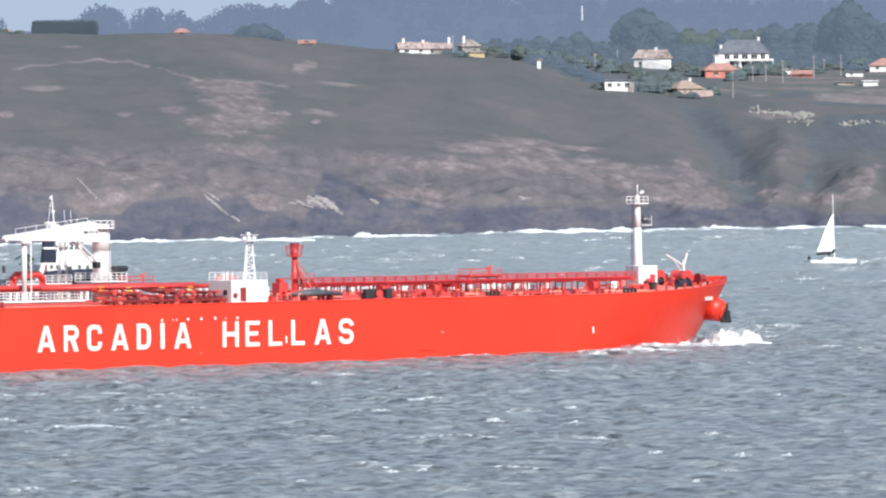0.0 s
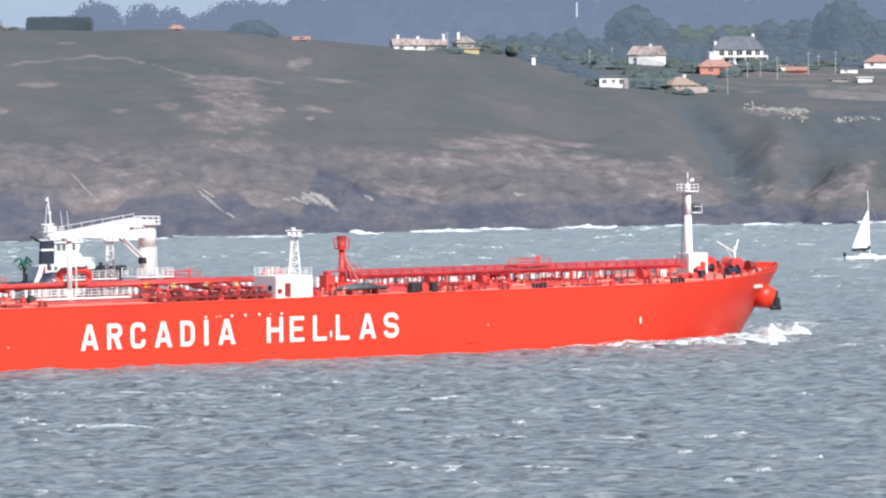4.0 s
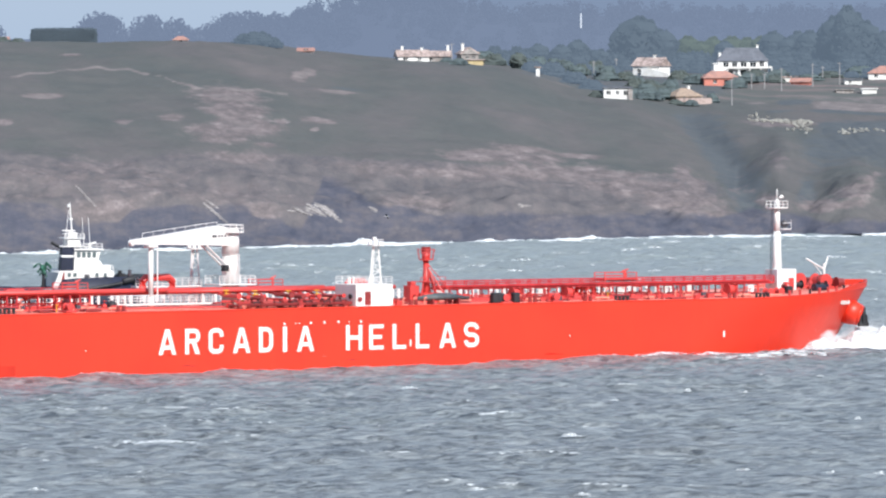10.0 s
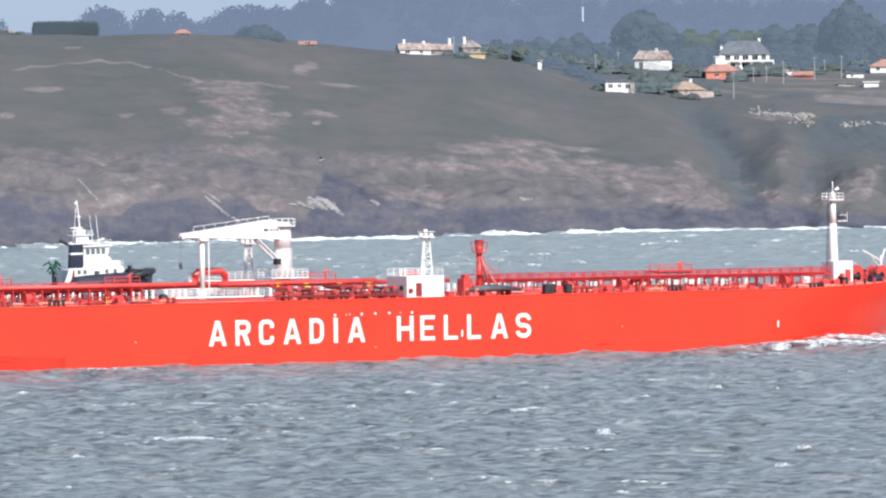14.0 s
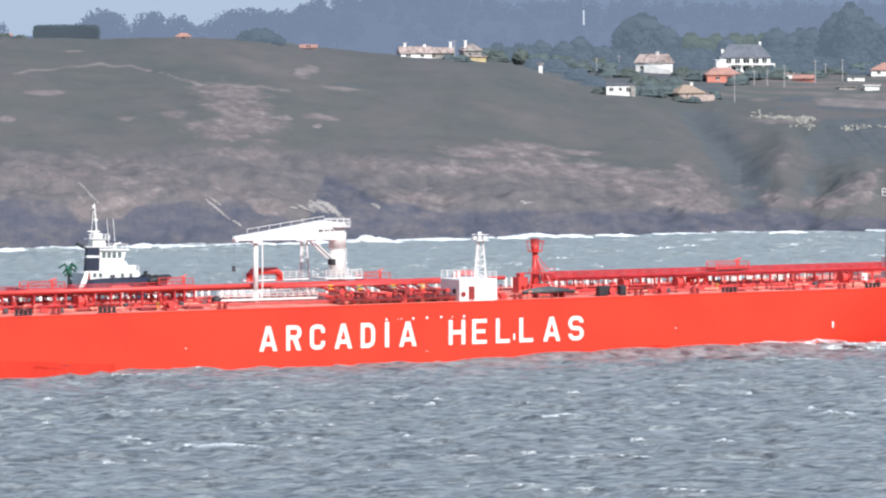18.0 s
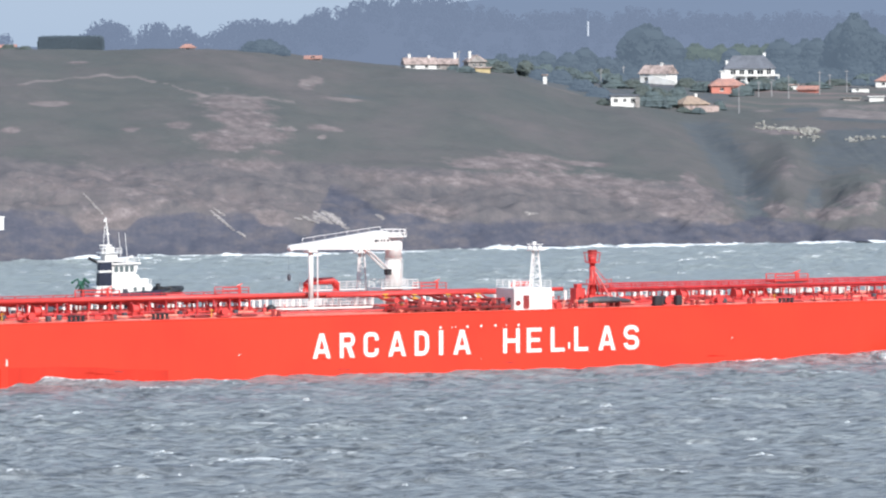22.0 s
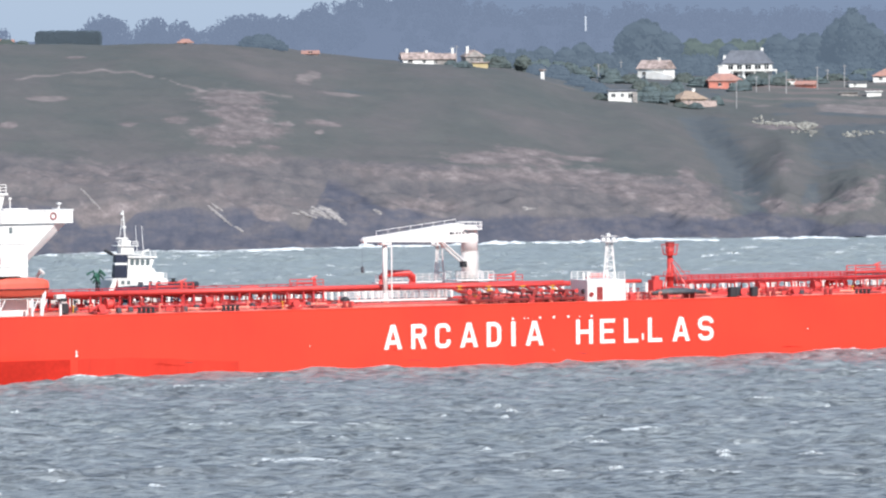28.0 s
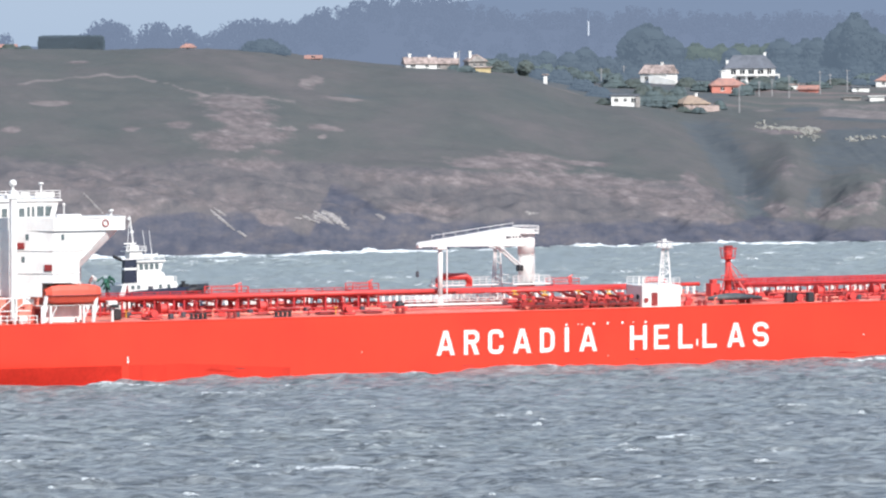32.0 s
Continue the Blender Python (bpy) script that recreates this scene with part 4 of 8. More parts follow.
    stand = Mesh().box(-1.7, 1.7, -1.5, 1.5, 0, 0.14).tube((-1.6, -1.4, -1.0), (-1.6, -1.4, 0.9), 0.06, n=6).tube((1.6, -1.4, -1.0), (1.6, -1.4, 0.9), 0.06, n=6).tube((-1.6, 1.4, -1.0), (-1.6, 1.4, 0.9), 0.06, n=6).tube((1.6, 1.4, -1.0), (1.6, 1.4, 0.9), 0.06, n=6)
    for z in (0.5, 0.9):
        for y in (-1.4, 1.4):
            stand.tube((-1.6, y, z), (1.6, y, z), 0.05, n=5)
    stand.tube((0.9, 0, 0), (0.9, 0, 1.1), 0.12, n=8).tube((0.6, 0, 1.0), (1.3, 0, 1.3), 0.1, n=6)
    stand = stand.data("valve_platform", PIPE_RED)
    for x in (67.5, -26.5, 6.0, -48.0):
        again("valve_platform", stand, ship, (x, 0, 11.3 if x > 30 else 11.2)).scale = (1.8 if abs(x) > 40 else 1.3, 1, 1.2)
    # tank hatches and valves beside the walkway
    hatch = Mesh().tube((0, 0, 0), (0, 0, 0.5), 0.6, n=14).tube((0, 0, 0.5), (0, 0, 0.62), 0.7, n=14).box(-0.8, -0.55, -0.15, 0.15, 0.3, 0.75).data("tank_hatch", DARK_RED)
    rng = random.Random(4)
    for k in range(26):
        x = -66 + k * 6.1 + rng.uniform(-1, 1)
        if -20 < x < 34:
            continue
        again("tank_hatch", hatch, ship, (x, rng.choice((-6.5, -5.0, 5.5, 7.0)), 8.6))
    valve = Mesh().tube((0, 0, 0), (0, 0, 1.15), 0.09, n=6).tube((0, 0, 1.05), (0, 0, 1.12), 0.34, n=10).tube((-0.35, 0, 0.3), (0.35, 0, 0.3), 0.28, n=8).data("valve", PIPE_RED)
    for k in range(46):
        x = -68 + k * 3.5 + rng.uniform(-1, 1)
        if -18 < x < 24:
            continue
        again("valve", valve, ship, (x, rng.uniform(-4.5, 4.5), 8.6))
    # manifold amidships
    mrng = random.Random(19)
    for k in range(11):
        x = -5.4 + k * 1.72 + mrng.uniform(-0.25, 0.25)
        z, y1, r = mrng.uniform(9.7, 10.45), mrng.uniform(-12.8, -10.2), mrng.choice((0.16, 0.22, 0.27))
        p = Mesh().path([(x, -3.0, 10.75), (x, -5.4, 10.7), (x, -6.6, z + 0.2), (x, -7.6, z), (x, y1, z)], r, 8).tube((x, y1, z), (x, y1 - 0.12, z), r + 0.16, n=10)
        part("manifold_pipe", p, PIPE_RED if mrng.random() < 0.7 else DARK_RED, ship, smooth=False)
        if k % 3 == 0:
            y = mrng.uniform(-8.4, -6.8)
            v = Mesh().tube((x, y, z), (x, y, z + 0.75), 0.1, n=6).path([(x + 0.4 * math.cos(a), y + 0.4 * math.sin(a), z + 0.75) for a in np.linspace(0, 6.2832, 11)], 0.07, 5).blob((x + 0.2, y, z + 0.1), 0.55, 0.36, 0.3, k, 0.1, 1)
            part("manifold_valve", v, YELLOW, ship, "yellow painted valve")
        part("pipe_support", Mesh().box(x - 0.1, x + 0.1, -11.4, -11.1, 8.55, z - 0.1), DARK_RED, ship)
    for y, z, r, x0, x1 in ((-5.2, 11.1, 0.2, -10, 12), (-6.0, 10.95, 0.26, -14, 9), (-9.4, 9.5, 0.18, -7, 12), (-12.0, 9.35, 0.16, -6, 12), (-7.4, 10.95, 0.13, -4, 12)):
        part("cross_pipe", Mesh().tube((x0, y, z), (x1, y, z), r, n=8), PIPE_RED, ship, smooth=True)
    part("drip_tray", Mesh().box(-6.5, 13.5, -13.4, -10.6, 8.85, 9.1).box(-6.5, 13.5, -13.4, -13.3, 9.1, 9.3), DARK_RED, ship)
    railing(ship, -6.5, 11.5, -13.5, 8.55, DARK_RED, 1.0, 2.0, 2, 0.05)
    for x, k in ((-3.4, 0.42), (0.3, 0.3), (2.9, 0.45), (5.4, 0.36), (8.3, 0.5), (10.4, 0.4)):
        part("hose_reel", Mesh().tube((x - 0.5, -12.9, 9.2), (x + 0.5, -12.9, 9.2), k * 0.8, n=10).tube((x - 0.55, -12.9, 9.2), (x - 0.46, -12.9, 9.2), k * 1.25, n=10).tube((x + 0.46, -12.9, 9.2), (x + 0.55, -12.9, 9.2), k * 1.25, n=10), BLACK, ship)
    # fore and aft deck pipes at the side
    for y, z, r in ((-8.0, 8.75, 0.13), (-9.2, 8.75, 0.1), (7.5, 8.75, 0.13)):
        part("deck_line", Mesh().tube((-66, y, z), (90, y, z), r, n=6), PIPE_RED, ship)


def crane(ship):
    col = part("crane", Mesh().tube((0, 0, 8.6), (0, 0, 11.8), 1.25, n=20).tube((0, 0, 11.8), (0, 0, 15.9), 1.22, n=20).tube((0, 0, 15.9), (0, 0, 16.0), 1.3, n=20), SHIP_WHITE, ship, "white hose-handling crane stowed on its crutch", True)
    d = Vector((-19.6, -5.5, 0)).normalized()
    s = Vector((-d.y, d.x, 0))

    def at(a, b, z):
        p = d * a + s * b
        return (p.x, p.y, z)

    up = Mesh()
    # turning head
    up.tube((0, 0, 16.0), (0, 0, 19.3), 1.28, 1.2, n=20).tube((0, 0, 19.15), (0, 0, 19.3), 1.9, n=20)
    part("slewing_head", up, SHIP_WHITE, col, smooth=True)
    jib = Mesh()
    prof = [(-1.1, 17.2, 19.6), (3.0, 17.35, 20.2), (6.0, 17.45, 19.9), (12, 17.6, 19.25), (18.5, 17.75, 18.6), (20.4, 17.8, 18.45)]
    for a, z0, z1 in prof:
        w = 0.75 - 0.4 * max(a, 0) / 20.4
        jib.v += [at(a, -w, z0), at(a, w, z0), at(a, w, z1), at(a, -w, z1)]
    jib.f = [(4 * i + j, 4 * i + 4 + j, 4 * i + 4 + (j + 1) % 4, 4 * i + (j + 1) % 4) for i in range(len(prof) - 1) for j in range(4)] + [(0, 1, 2, 3), (20, 21, 22, 23)]
    part("jib", jib, SHIP_WHITE, col, "tapered white box jib")
    part("jib_sheave", Mesh().tube(at(20.3, -0.3, 18.0), at(20.3, 0.3, 18.0), 0.42, n=14), SHIP_WHITE, col)
    part("luffing_cylinder", Mesh().tube(at(1.0, -0.5, 14.2), at(5.6, -0.5, 17.5), 0.15, n=8).tube(at(1.0, 0.5, 14.2), at(5.6, 0.5, 17.5), 0.15, n=8), SHIP_WHITE, col)
    part("winch", Mesh().box(-1.9, -1.1, -1.6, -0.6, 13.6, 14.5), BLACK, col, "dark motor box")
    for k, wd in enumerate((0.5, 0.22, 0.3, 0.24, 0.34)):
        a = 4.4 - 0.62 * k
        part("marking", Mesh().add([at(a, 0.74, 18.55), at(a - wd, 0.74, 18.55), at(a - wd, 0.74, 18.9), at(a, 0.74, 18.9), at(a, 0.70, 18.55), at(a - wd, 0.70, 18.55), at(a - wd, 0.70, 18.9), at(a, 0.70, 18.9)],
                                   [(0, 1, 2, 3), (4, 5, 6, 7), (0, 1, 5, 4), (1, 2, 6, 5), (2, 3, 7, 6), (3, 0, 4, 7)]), GREY, col)
    # head railing and jib railing
    ring = [(1.9 * math.cos(a), 1.9 * math.sin(a)) for a in np.linspace(0, 2 * math.pi, 13)]
    m = Mesh()
    for z in (19.3, 19.8, 20.3):
        m.path([(x, y, z) for x, y in ring], 0.05, 5)
    for x, y in ring[:-1]:
        m.tube((x, y, 19.1), (x, y, 20.35), 0.05, n=5)
    part("head_railing", m, SHIP_WHITE, col)
    m = Mesh()
    for k in range(8):
        a = 2 + k * 2.2
        z = 20.25 - 0.098 * max(a - 3, 0)
        m.tube(at(a, -0.7, z - 0.25), at(a, -0.7, z + 0.55), 0.035, n=5)
    m.tube(at(2, -0.7, 20.75), at(17.4, -0.7, 19.35), 0.04, n=5)
    part("jib_handrail", m, SHIP_WHITE, col)
    part("ladder", Mesh().tube((1.0, -0.95, 9), (1.0, -0.95, 16), 0.05, n=5).tube((0.6, -1.2, 9), (0.6, -1.2, 16), 0.05, n=5), SHIP_WHITE, col)
    # platform at the pedestal
    part("pedestal_platform", Mesh().box(-3.1, 3.1, -2.2, 2.2, 11.55, 11.75), SHIP_WHITE, col)
    for y in (-2.1, 2.1):
        railing(col, -3.0, 3.0, y, 11.75, SHIP_WHITE, 1.15, 0.9, 3, 0.05)
    # crutch post and its platform
    x, y = at(16.4, 0, 0)[:2]
    post = part("crutch_post", Mesh().tube((x, y, 8.6), (x, y, 10.2), 0.62, 0.38, n=14).tube((x, y, 10.2), (x, y, 17.3), 0.37, n=14).box(x - 0.75, x + 0.75, y - 0.9, y + 0.9, 17.3, 17.6), SHIP_WHITE, ship, "white crutch post under the jib", True)
    part("hose_rest", Mesh().tube((x + 1.05, y - 0.1, 9), (x + 1.05, y - 0.1, 17.2), 0.11, n=6), SHIP_WHITE, post)
    part("gangway", Mesh().box(x - 6.3, x + 9.6, y - 1.0, y - 0.2, 9.0, 9.28), SHIP_WHITE, ship, "white stowed gangway")
    for yy in (y - 1.0, y - 0.2):
        railing(ship, x - 6.3, x + 9.6, yy, 9.28, SHIP_WHITE, 1.15, 1.3, 3, 0.05)
    part("gangway_drum", Mesh().blob((x - 6.8, y - 0.7, 9.2), 0.75, 0.7, 0.65, 2, 0.08), BLACK, ship, smooth=True)
    part("white_walkway", Mesh().box(-14, -3, 3.0, 4.6, 11.3, 11.5), SHIP_WHITE, ship)
    railing(ship, -14, -3, 3.0, 11.5, SHIP_WHITE, 1.1, 1.1, 3, 0.045)
    part("lowered_hook", Mesh().tube((x - 4.2, y - 1.3, 14.0), (x - 4.2, y - 1.3, 18), 0.02, n=4).box(x - 4.4, x - 4.0, y - 1.5, y - 1.1, 13.3, 14.2), GREY, ship)
    light_mast(ship, -1.2, 8.2, 8.6, 16.6)


def light_mast(ship, x, y, z0, z1):
    """A white lattice mast with floodlights."""
    lo, hi = 0.95, 0.45
    mast = part("light_mast", Mesh().tube((x - lo, y, z0), (x - hi, y, z1), 0.14, n=6).tube((x + lo, y, z0), (x + hi, y, z1), 0.14, n=6).tube((x, y + 0.9, z0), (x, y + 0.4, z1), 0.12, n=6), SHIP_WHITE, ship, "white lattice light mast")
    m = Mesh()
    k = 6
    for i in range(k):
        za, zb = z0 + (z1 - z0) * i / k, z0 + (z1 - z0) * (i + 1) / k
        q = 1 if i % 2 else -1
        wa, wb = lo - (lo - hi) * i / k, lo - (lo - hi) * (i + 1) / k
        m.tube((x - q * wa, y, za), (x + q * wb, y, zb), 0.07, n=5).tube((x - wb, y, zb), (x + wb, y, zb), 0.07, n=5)
    part("bracing", m, SHIP_WHITE, mast)
    part("lamp_platform", Mesh().box(x - 1.05, x + 1.05, y - 0.8, y + 0.8, z1, z1 + 0.15), SHIP_WHITE, mast)
    part("platform_rail", Mesh().path([(x - 1.0, y - 0.75, z1 + 0.9), (x + 1.0, y - 0.75, z1 + 0.9), (x + 1.0, y + 0.75, z1 + 0.9), (x - 1.0, y + 0.75, z1 + 0.9)], 0.05, 5), SHIP_WHITE, mast)
    lamp = Mesh().box(-0.28, 0.28, -0.2, 0.2, 0, 0.5).data("floodlight", SHIP_WHITE)
    for dx in (-1.3, -0.5, 0.4):
        again("floodlight", lamp, mast, (x + dx, y - 0.6, z1 + 0.2))
    again("floodlight", lamp, mast, (x, y + 0.3, z1 + 0.8))


def deck_house(ship):
    """The white house by the manifold, with the forward light mast on it."""
    h = part("deck_house", Mesh().box(12.6, 18.9, -14.4, -8.6, 8.5, 11.75, 0.06), SHIP_WHITE, ship, "white steel deck house")
    part("door", Mesh().box(14.1, 15.1, -14.5, -14.38, 8.75, 10.7), DARK_RED, h, "dark red steel door")
    part("ventilator", Mesh().tube((12.62, -13.0, 10.0), (12.4, -13.0, 10.0), 0.38, n=12), BLACK, h)
    part("ventilator", Mesh().tube((13.2, -14.3, 9.6), (13.2, -14.65, 9.6), 0.35, n=12), DARK_RED, h)
    for y in (-14.3, -8.7):
        railing(h, 12.7, 18.8, y, 11.75, SHIP_WHITE, 1.05, 1.0, 3, 0.04)
    part("roof_vent", Mesh().tube((13.6, -11, 11.7), (13.6, -11, 12.7), 0.16, n=8), SHIP_WHITE, h)
    part("roof_vent", Mesh().tube((14.5, -10.6, 11.7), (14.5, -10.6, 12.8), 0.16, n=8), SHIP_WHITE, h)
    light_mast(ship, 17.4, -12.0, 11.75, 17.2)


def vent_mast(ship):
    m = part("vent_mast", Mesh().tube((33, -1.0, 8.6), (33, -1.0, 14.6), 0.6, 0.42, n=14).tube((33, -1.0, 14.6), (33, -1.0, 16.0), 0.5, 0.68, n=14), PIPE_RED, ship, "red vent riser with a basket platform", True)
    part("flame_arrester", Mesh().tube((33, -1.0, 15.95), (33, -1.0, 16.7), 0.62, 0.7, n=12), DARK_RED, m)
    ring = [(33 + 1.05 * math.cos(a), -1 + 1.05 * math.sin(a)) for a in np.linspace(0, 2 * math.pi, 13)]
    w = Mesh().tube((33, -1.0, 14.75), (33, -1.0, 14.9), 1.05, n=14)
    for x, y in ring[:-1]:
        w.tube((x, y, 14.8), (x + (x - 33) * 0.25, y + (y + 1) * 0.25, 16.4), 0.035, n=5)
    w.path([(x + (x - 33) * 0.25, y + (y + 1) * 0.25, 16.3) for x, y in ring], 0.045, 5)
    part("basket", w, PIPE_RED, m)
    part("pump_house", Mesh().box(29.9, 31.5, -1.6, 0.4, 8.5, 11.0, 0.08).box(30.3, 31.1, -1.2, 0.0, 11.0, 11.6), PIPE_RED, ship, "red pump housing")
    part("strut", Mesh().tube((34.9, -1, 9), (33.2, -1, 13.6), 0.12, n=6).tube((33, -4.5, 9), (33, -1.4, 14), 0.07, n=6).tube((37.5, -2, 9.2), (33.3, -1, 14.2), 0.06, n=6), PIPE_RED, m)
    for x0, y0 in ((30.6, -3.2), (35.6, -3.2), (35.4, 1.2)):
        part("raking_leg", Mesh().tube((x0, y0, 8.6), (33 + 0.12 * (x0 - 33), -1 + 0.12 * (y0 + 1), 13.4), 0.14, 0.11, n=6), PIPE_RED, m)
    part("service_platform", Mesh().box(31.2, 35.6, -2.4, 0.4, 11.5, 11.62).box(31.2, 35.6, -2.4, -2.3, 12.2, 12.28), PIPE_RED, m)
    for x0 in (31.25, 33.4, 35.55):
        part("platform_post", Mesh().tube((x0, -2.35, 11.55), (x0, -2.35, 12.25), 0.05, n=5), PIPE_RED, m)
    part("riser_base", Mesh().box(32.0, 35.2, -2.0, 1.0, 8.5, 9.9, 0.1), PIPE_RED, ship)
    # covered work boat lying on deck
    b = Mesh()
    rows = [(24.2, 0.05, 0.2), (25.4, 0.7, 0.45), (27.2, 1.1, 0.7), (28.8, 1.15, 0.75), (30.6, 0.95, 0.5), (32.0, 0.5, 0.3), (33.2, 0.06, 0.15)]
    for x, w, h in rows:
        b.v += [(x, -12.6 - w, 9.5), (x, -12.6 - w * 0.8, 9.5 + h * 0.55), (x, -12.6, 9.5 + h), (x, -12.6 + w * 0.8, 9.5 + h * 0.55), (x, -12.6 + w, 9.5), (x, -12.6, 9.15)]
    b.f = [(6 * i + j, 6 * i + 6 + j, 6 * i + 6 + (j + 1) % 6, 6 * i + (j + 1) % 6) for i in range(len(rows) - 1) for j in range(6)]
    boat = part("covered_boat", b, TARP, ship, "dark tarpaulin-covered work boat in its chocks", True)
    for x in (26.5, 31.0):
        part("chock", Mesh().box(x - 0.15, x + 0.15, -13.4, -11.8, 8.6, 9.4), DARK_RED, boat)


def foremast(ship):
    x = 97.4
    m = part("foremast", Mesh().tube((x, 0, 9.7), (x, 0, 18.2), 0.82, 0.55, n=18).tube((x, 0, 18.2), (x, 0, 21.9), 0.5, 0.45, n=16).tube((x, 0, 21.9), (x, 0, 23.2), 0.3, 0.22, n=10).tube((x, 0, 23.2), (x, 0, 24.7), 0.09, n=6), SHIP_WHITE, ship, "white tapered foremast", True)
    part("platform", Mesh().box(x - 1.3, x + 1.3, -1.1, 1.1, 21.75, 21.95), SHIP_WHITE, m)
    w = Mesh()
    for y in (-1.05, 1.05):
        for z in (22.4, 22.9):
            w.tube((x - 1.25, y, z), (x + 1.25, y, z), 0.05, n=5)
        for k in range(4):
            w.tube((x - 1.25 + k * 0.83, y, 21.9), (x - 1.25 + k * 0.83, y, 22.95), 0.05, n=5)
    part("platform_railing", w, SHIP_WHITE, m)
    part("lamp_bracket", Mesh().box(x + 0.4, x + 2.1, -0.9, 0.9, 18.5, 18.65), SHIP_WHITE, m)
    part("lamp", Mesh().blob((x + 1.45, 0, 19.4), 0.65, 0.6, 0.7, 1, 0.05), GREY, m, smooth=True)
    w = Mesh()
    for y in (-0.85, 0.85):
        w.tube((x + 0.5, y, 19.5), (x + 2.05, y, 19.5), 0.04, n=5).tube((x + 2.05, y, 18.6), (x + 2.05, y, 20.0), 0.04, n=5)
    part("lamp_guard", w, SHIP_WHITE, m)
    part("horn", Mesh().tube((x + 0.2, -0.3, 23.4), (x + 0.8, -0.3, 23.6), 0.12, 0.3, n=8), SHIP_WHITE, m)
    part("ladder", Mesh().tube((x - 1.25, -0.2, 10), (x - 0.85, -0.2, 21.7), 0.05, n=5).tube((x - 1.25, 0.2, 10), (x - 0.85, 0.2, 21.7), 0.05, n=5), GREY, m)
    h = part("mast_house", Mesh().box(96.4, 100.0, -1.5, 1.8, 8.7, 12.45, 0.06), SHIP_WHITE, ship, "white store room at the mast foot")
    part("door", Mesh().box(98.5, 99.5, -1.6, -1.48, 9.3, 11.1), PIPE_RED, h, "red door")


def bow_gear(ship):
    for k, (x, y) in enumerate(((103.2, -3.4), (103.2, 3.4))):
        w = part("windlass", Mesh().tube((x, y - 1.4, 10.6), (x, y + 1.4, 10.6), 0.85, n=16).tube((x, y - 1.5, 10.6), (x, y - 1.3, 10.6), 1.12, n=16).tube((x, y + 1.3, 10.6), (x, y + 1.5, 10.6), 1.12, n=16).box(x - 1.4, x + 1.4, y - 1.8, y + 1.8, 9.2, 9.8), PIPE_RED, ship, "red anchor windlass")
        part("gear_case", Mesh().box(x + 1.1, x + 2.3, y - 0.8, y + 0.8, 9.3, 11.0, 0.15), DARK_RED, w)
        part("brake_band", Mesh().tube((x, y - 0.5, 10.6), (x, y - 0.2, 10.6), 1.0, n=16), DARK_RED, w)
        part("chain_stopper", Mesh().box(x + 2.6, x + 3.8, y - 0.4, y + 0.4, 9.6, 10.4, 0.1).tube((x + 2.2, y, 10.1), (x + 4.4, y, 10.0), 0.16, n=6), DARK_RED, w)
    part("winch_drum", Mesh().tube((99.0, -7.6, 9.7), (101.2, -7.6, 9.7), 0.5, n=14).tube((98.9, -7.6, 9.7), (99.1, -7.6, 9.7), 0.7, n=14).tube((101.1, -7.6, 9.7), (101.3, -7.6, 9.7), 0.7, n=14), NAVY, ship, "dark mooring winch drum")
    part("winch_drum", Mesh().tube((104.6, -5.6, 10.4), (105.8, -5.6, 10.4), 0.6, n=12).tube((104.5, -5.6, 10.4), (104.7, -5.6, 10.4), 0.85, n=12), DARK_RED, ship)
    d = part("davit", Mesh().tube((106.3, 0, 9.8), (106.3, 0, 13.2), 0.2, n=8), SHIP_WHITE, ship, "white bow davit")
    part("davit_arm", Mesh().tube((106.3, 0, 12.3), (102.6, -0.4, 14.0), 0.14, n=6).tube((106.4, 0, 12.4), (107.4, 0.5, 14.2), 0.12, n=6).tube((106.0, 0, 11.3), (104.2, -0.2, 13.2), 0.08, n=6), SHIP_WHITE, d)
    for x in np.arange(91.0, 110.0, 1.5):
        b = float(half_breadth(x, deck_z(x))) - 0.25
        if b > 0.8:
            z = float(deck_z(x)) + (0.0 if x < 99 else 0.8)
            part("bow_rail_post", Mesh().tube((x, b, z), (x, b, z + 1.1), 0.05, n=5), PIPE_RED, ship)
    frng = random.Random(33)
    for k in range(16):
        x, y = frng.uniform(92, 107), frng.uniform(-6.5, 5)
        if abs(y) > float(half_breadth(x, 9.0)) - 1 or 95.5 < x < 100.5 and abs(y) < 2.5:
            continue
        z = float(deck_z(x))
        if k % 3 == 0:
            part("vent_post", Mesh().tube((x, y, z), (x, y, z + 1.2), 0.2, n=8).tube((x, y, z + 1.1), (x, y, z + 1.5), 0.38, 0.3, n=10), PIPE_RED, ship)
        elif k % 3 == 1:
            part("rope_reel", Mesh().tube((x - 0.6, y, z + 0.7), (x + 0.6, y, z + 0.7), 0.42, n=10).tube((x - 0.68, y, z + 0.7), (x - 0.6, y, z + 0.7), 0.66, n=12).tube((x + 0.6, y, z + 0.7), (x + 0.68, y, z + 0.7), 0.66, n=12), BLACK, ship)
        else:
            part("control_stand", Mesh().box(x - 0.3, x + 0.3, y - 0.2, y + 0.2, z, z + 1.1).tube((x, y, z + 1.0), (x, y, z + 1.5), 0.06, n=5), YELLOW if k % 2 else DARK_RED, ship)
    # anchor bolster and anchor on the starboard bow
    x = 105.7
    b = float(half_breadth(x, 6.0))
    o = Vector((x, -b + 0.7, 6.15))
    d3 = Vector((0.55, -0.78, -0.32)).normalized()
    bol = part("anchor_bolster", Mesh().tube(o, o + d3 * 2.6, 2.1, 1.55, n=20).tube(o + d3 * 2.6, o + d3 * 2.9, 1.55, 1.2, n=20), HULL_RED, ship, "protruding red anchor bolster", True)
    t = o + d3 * 2.95
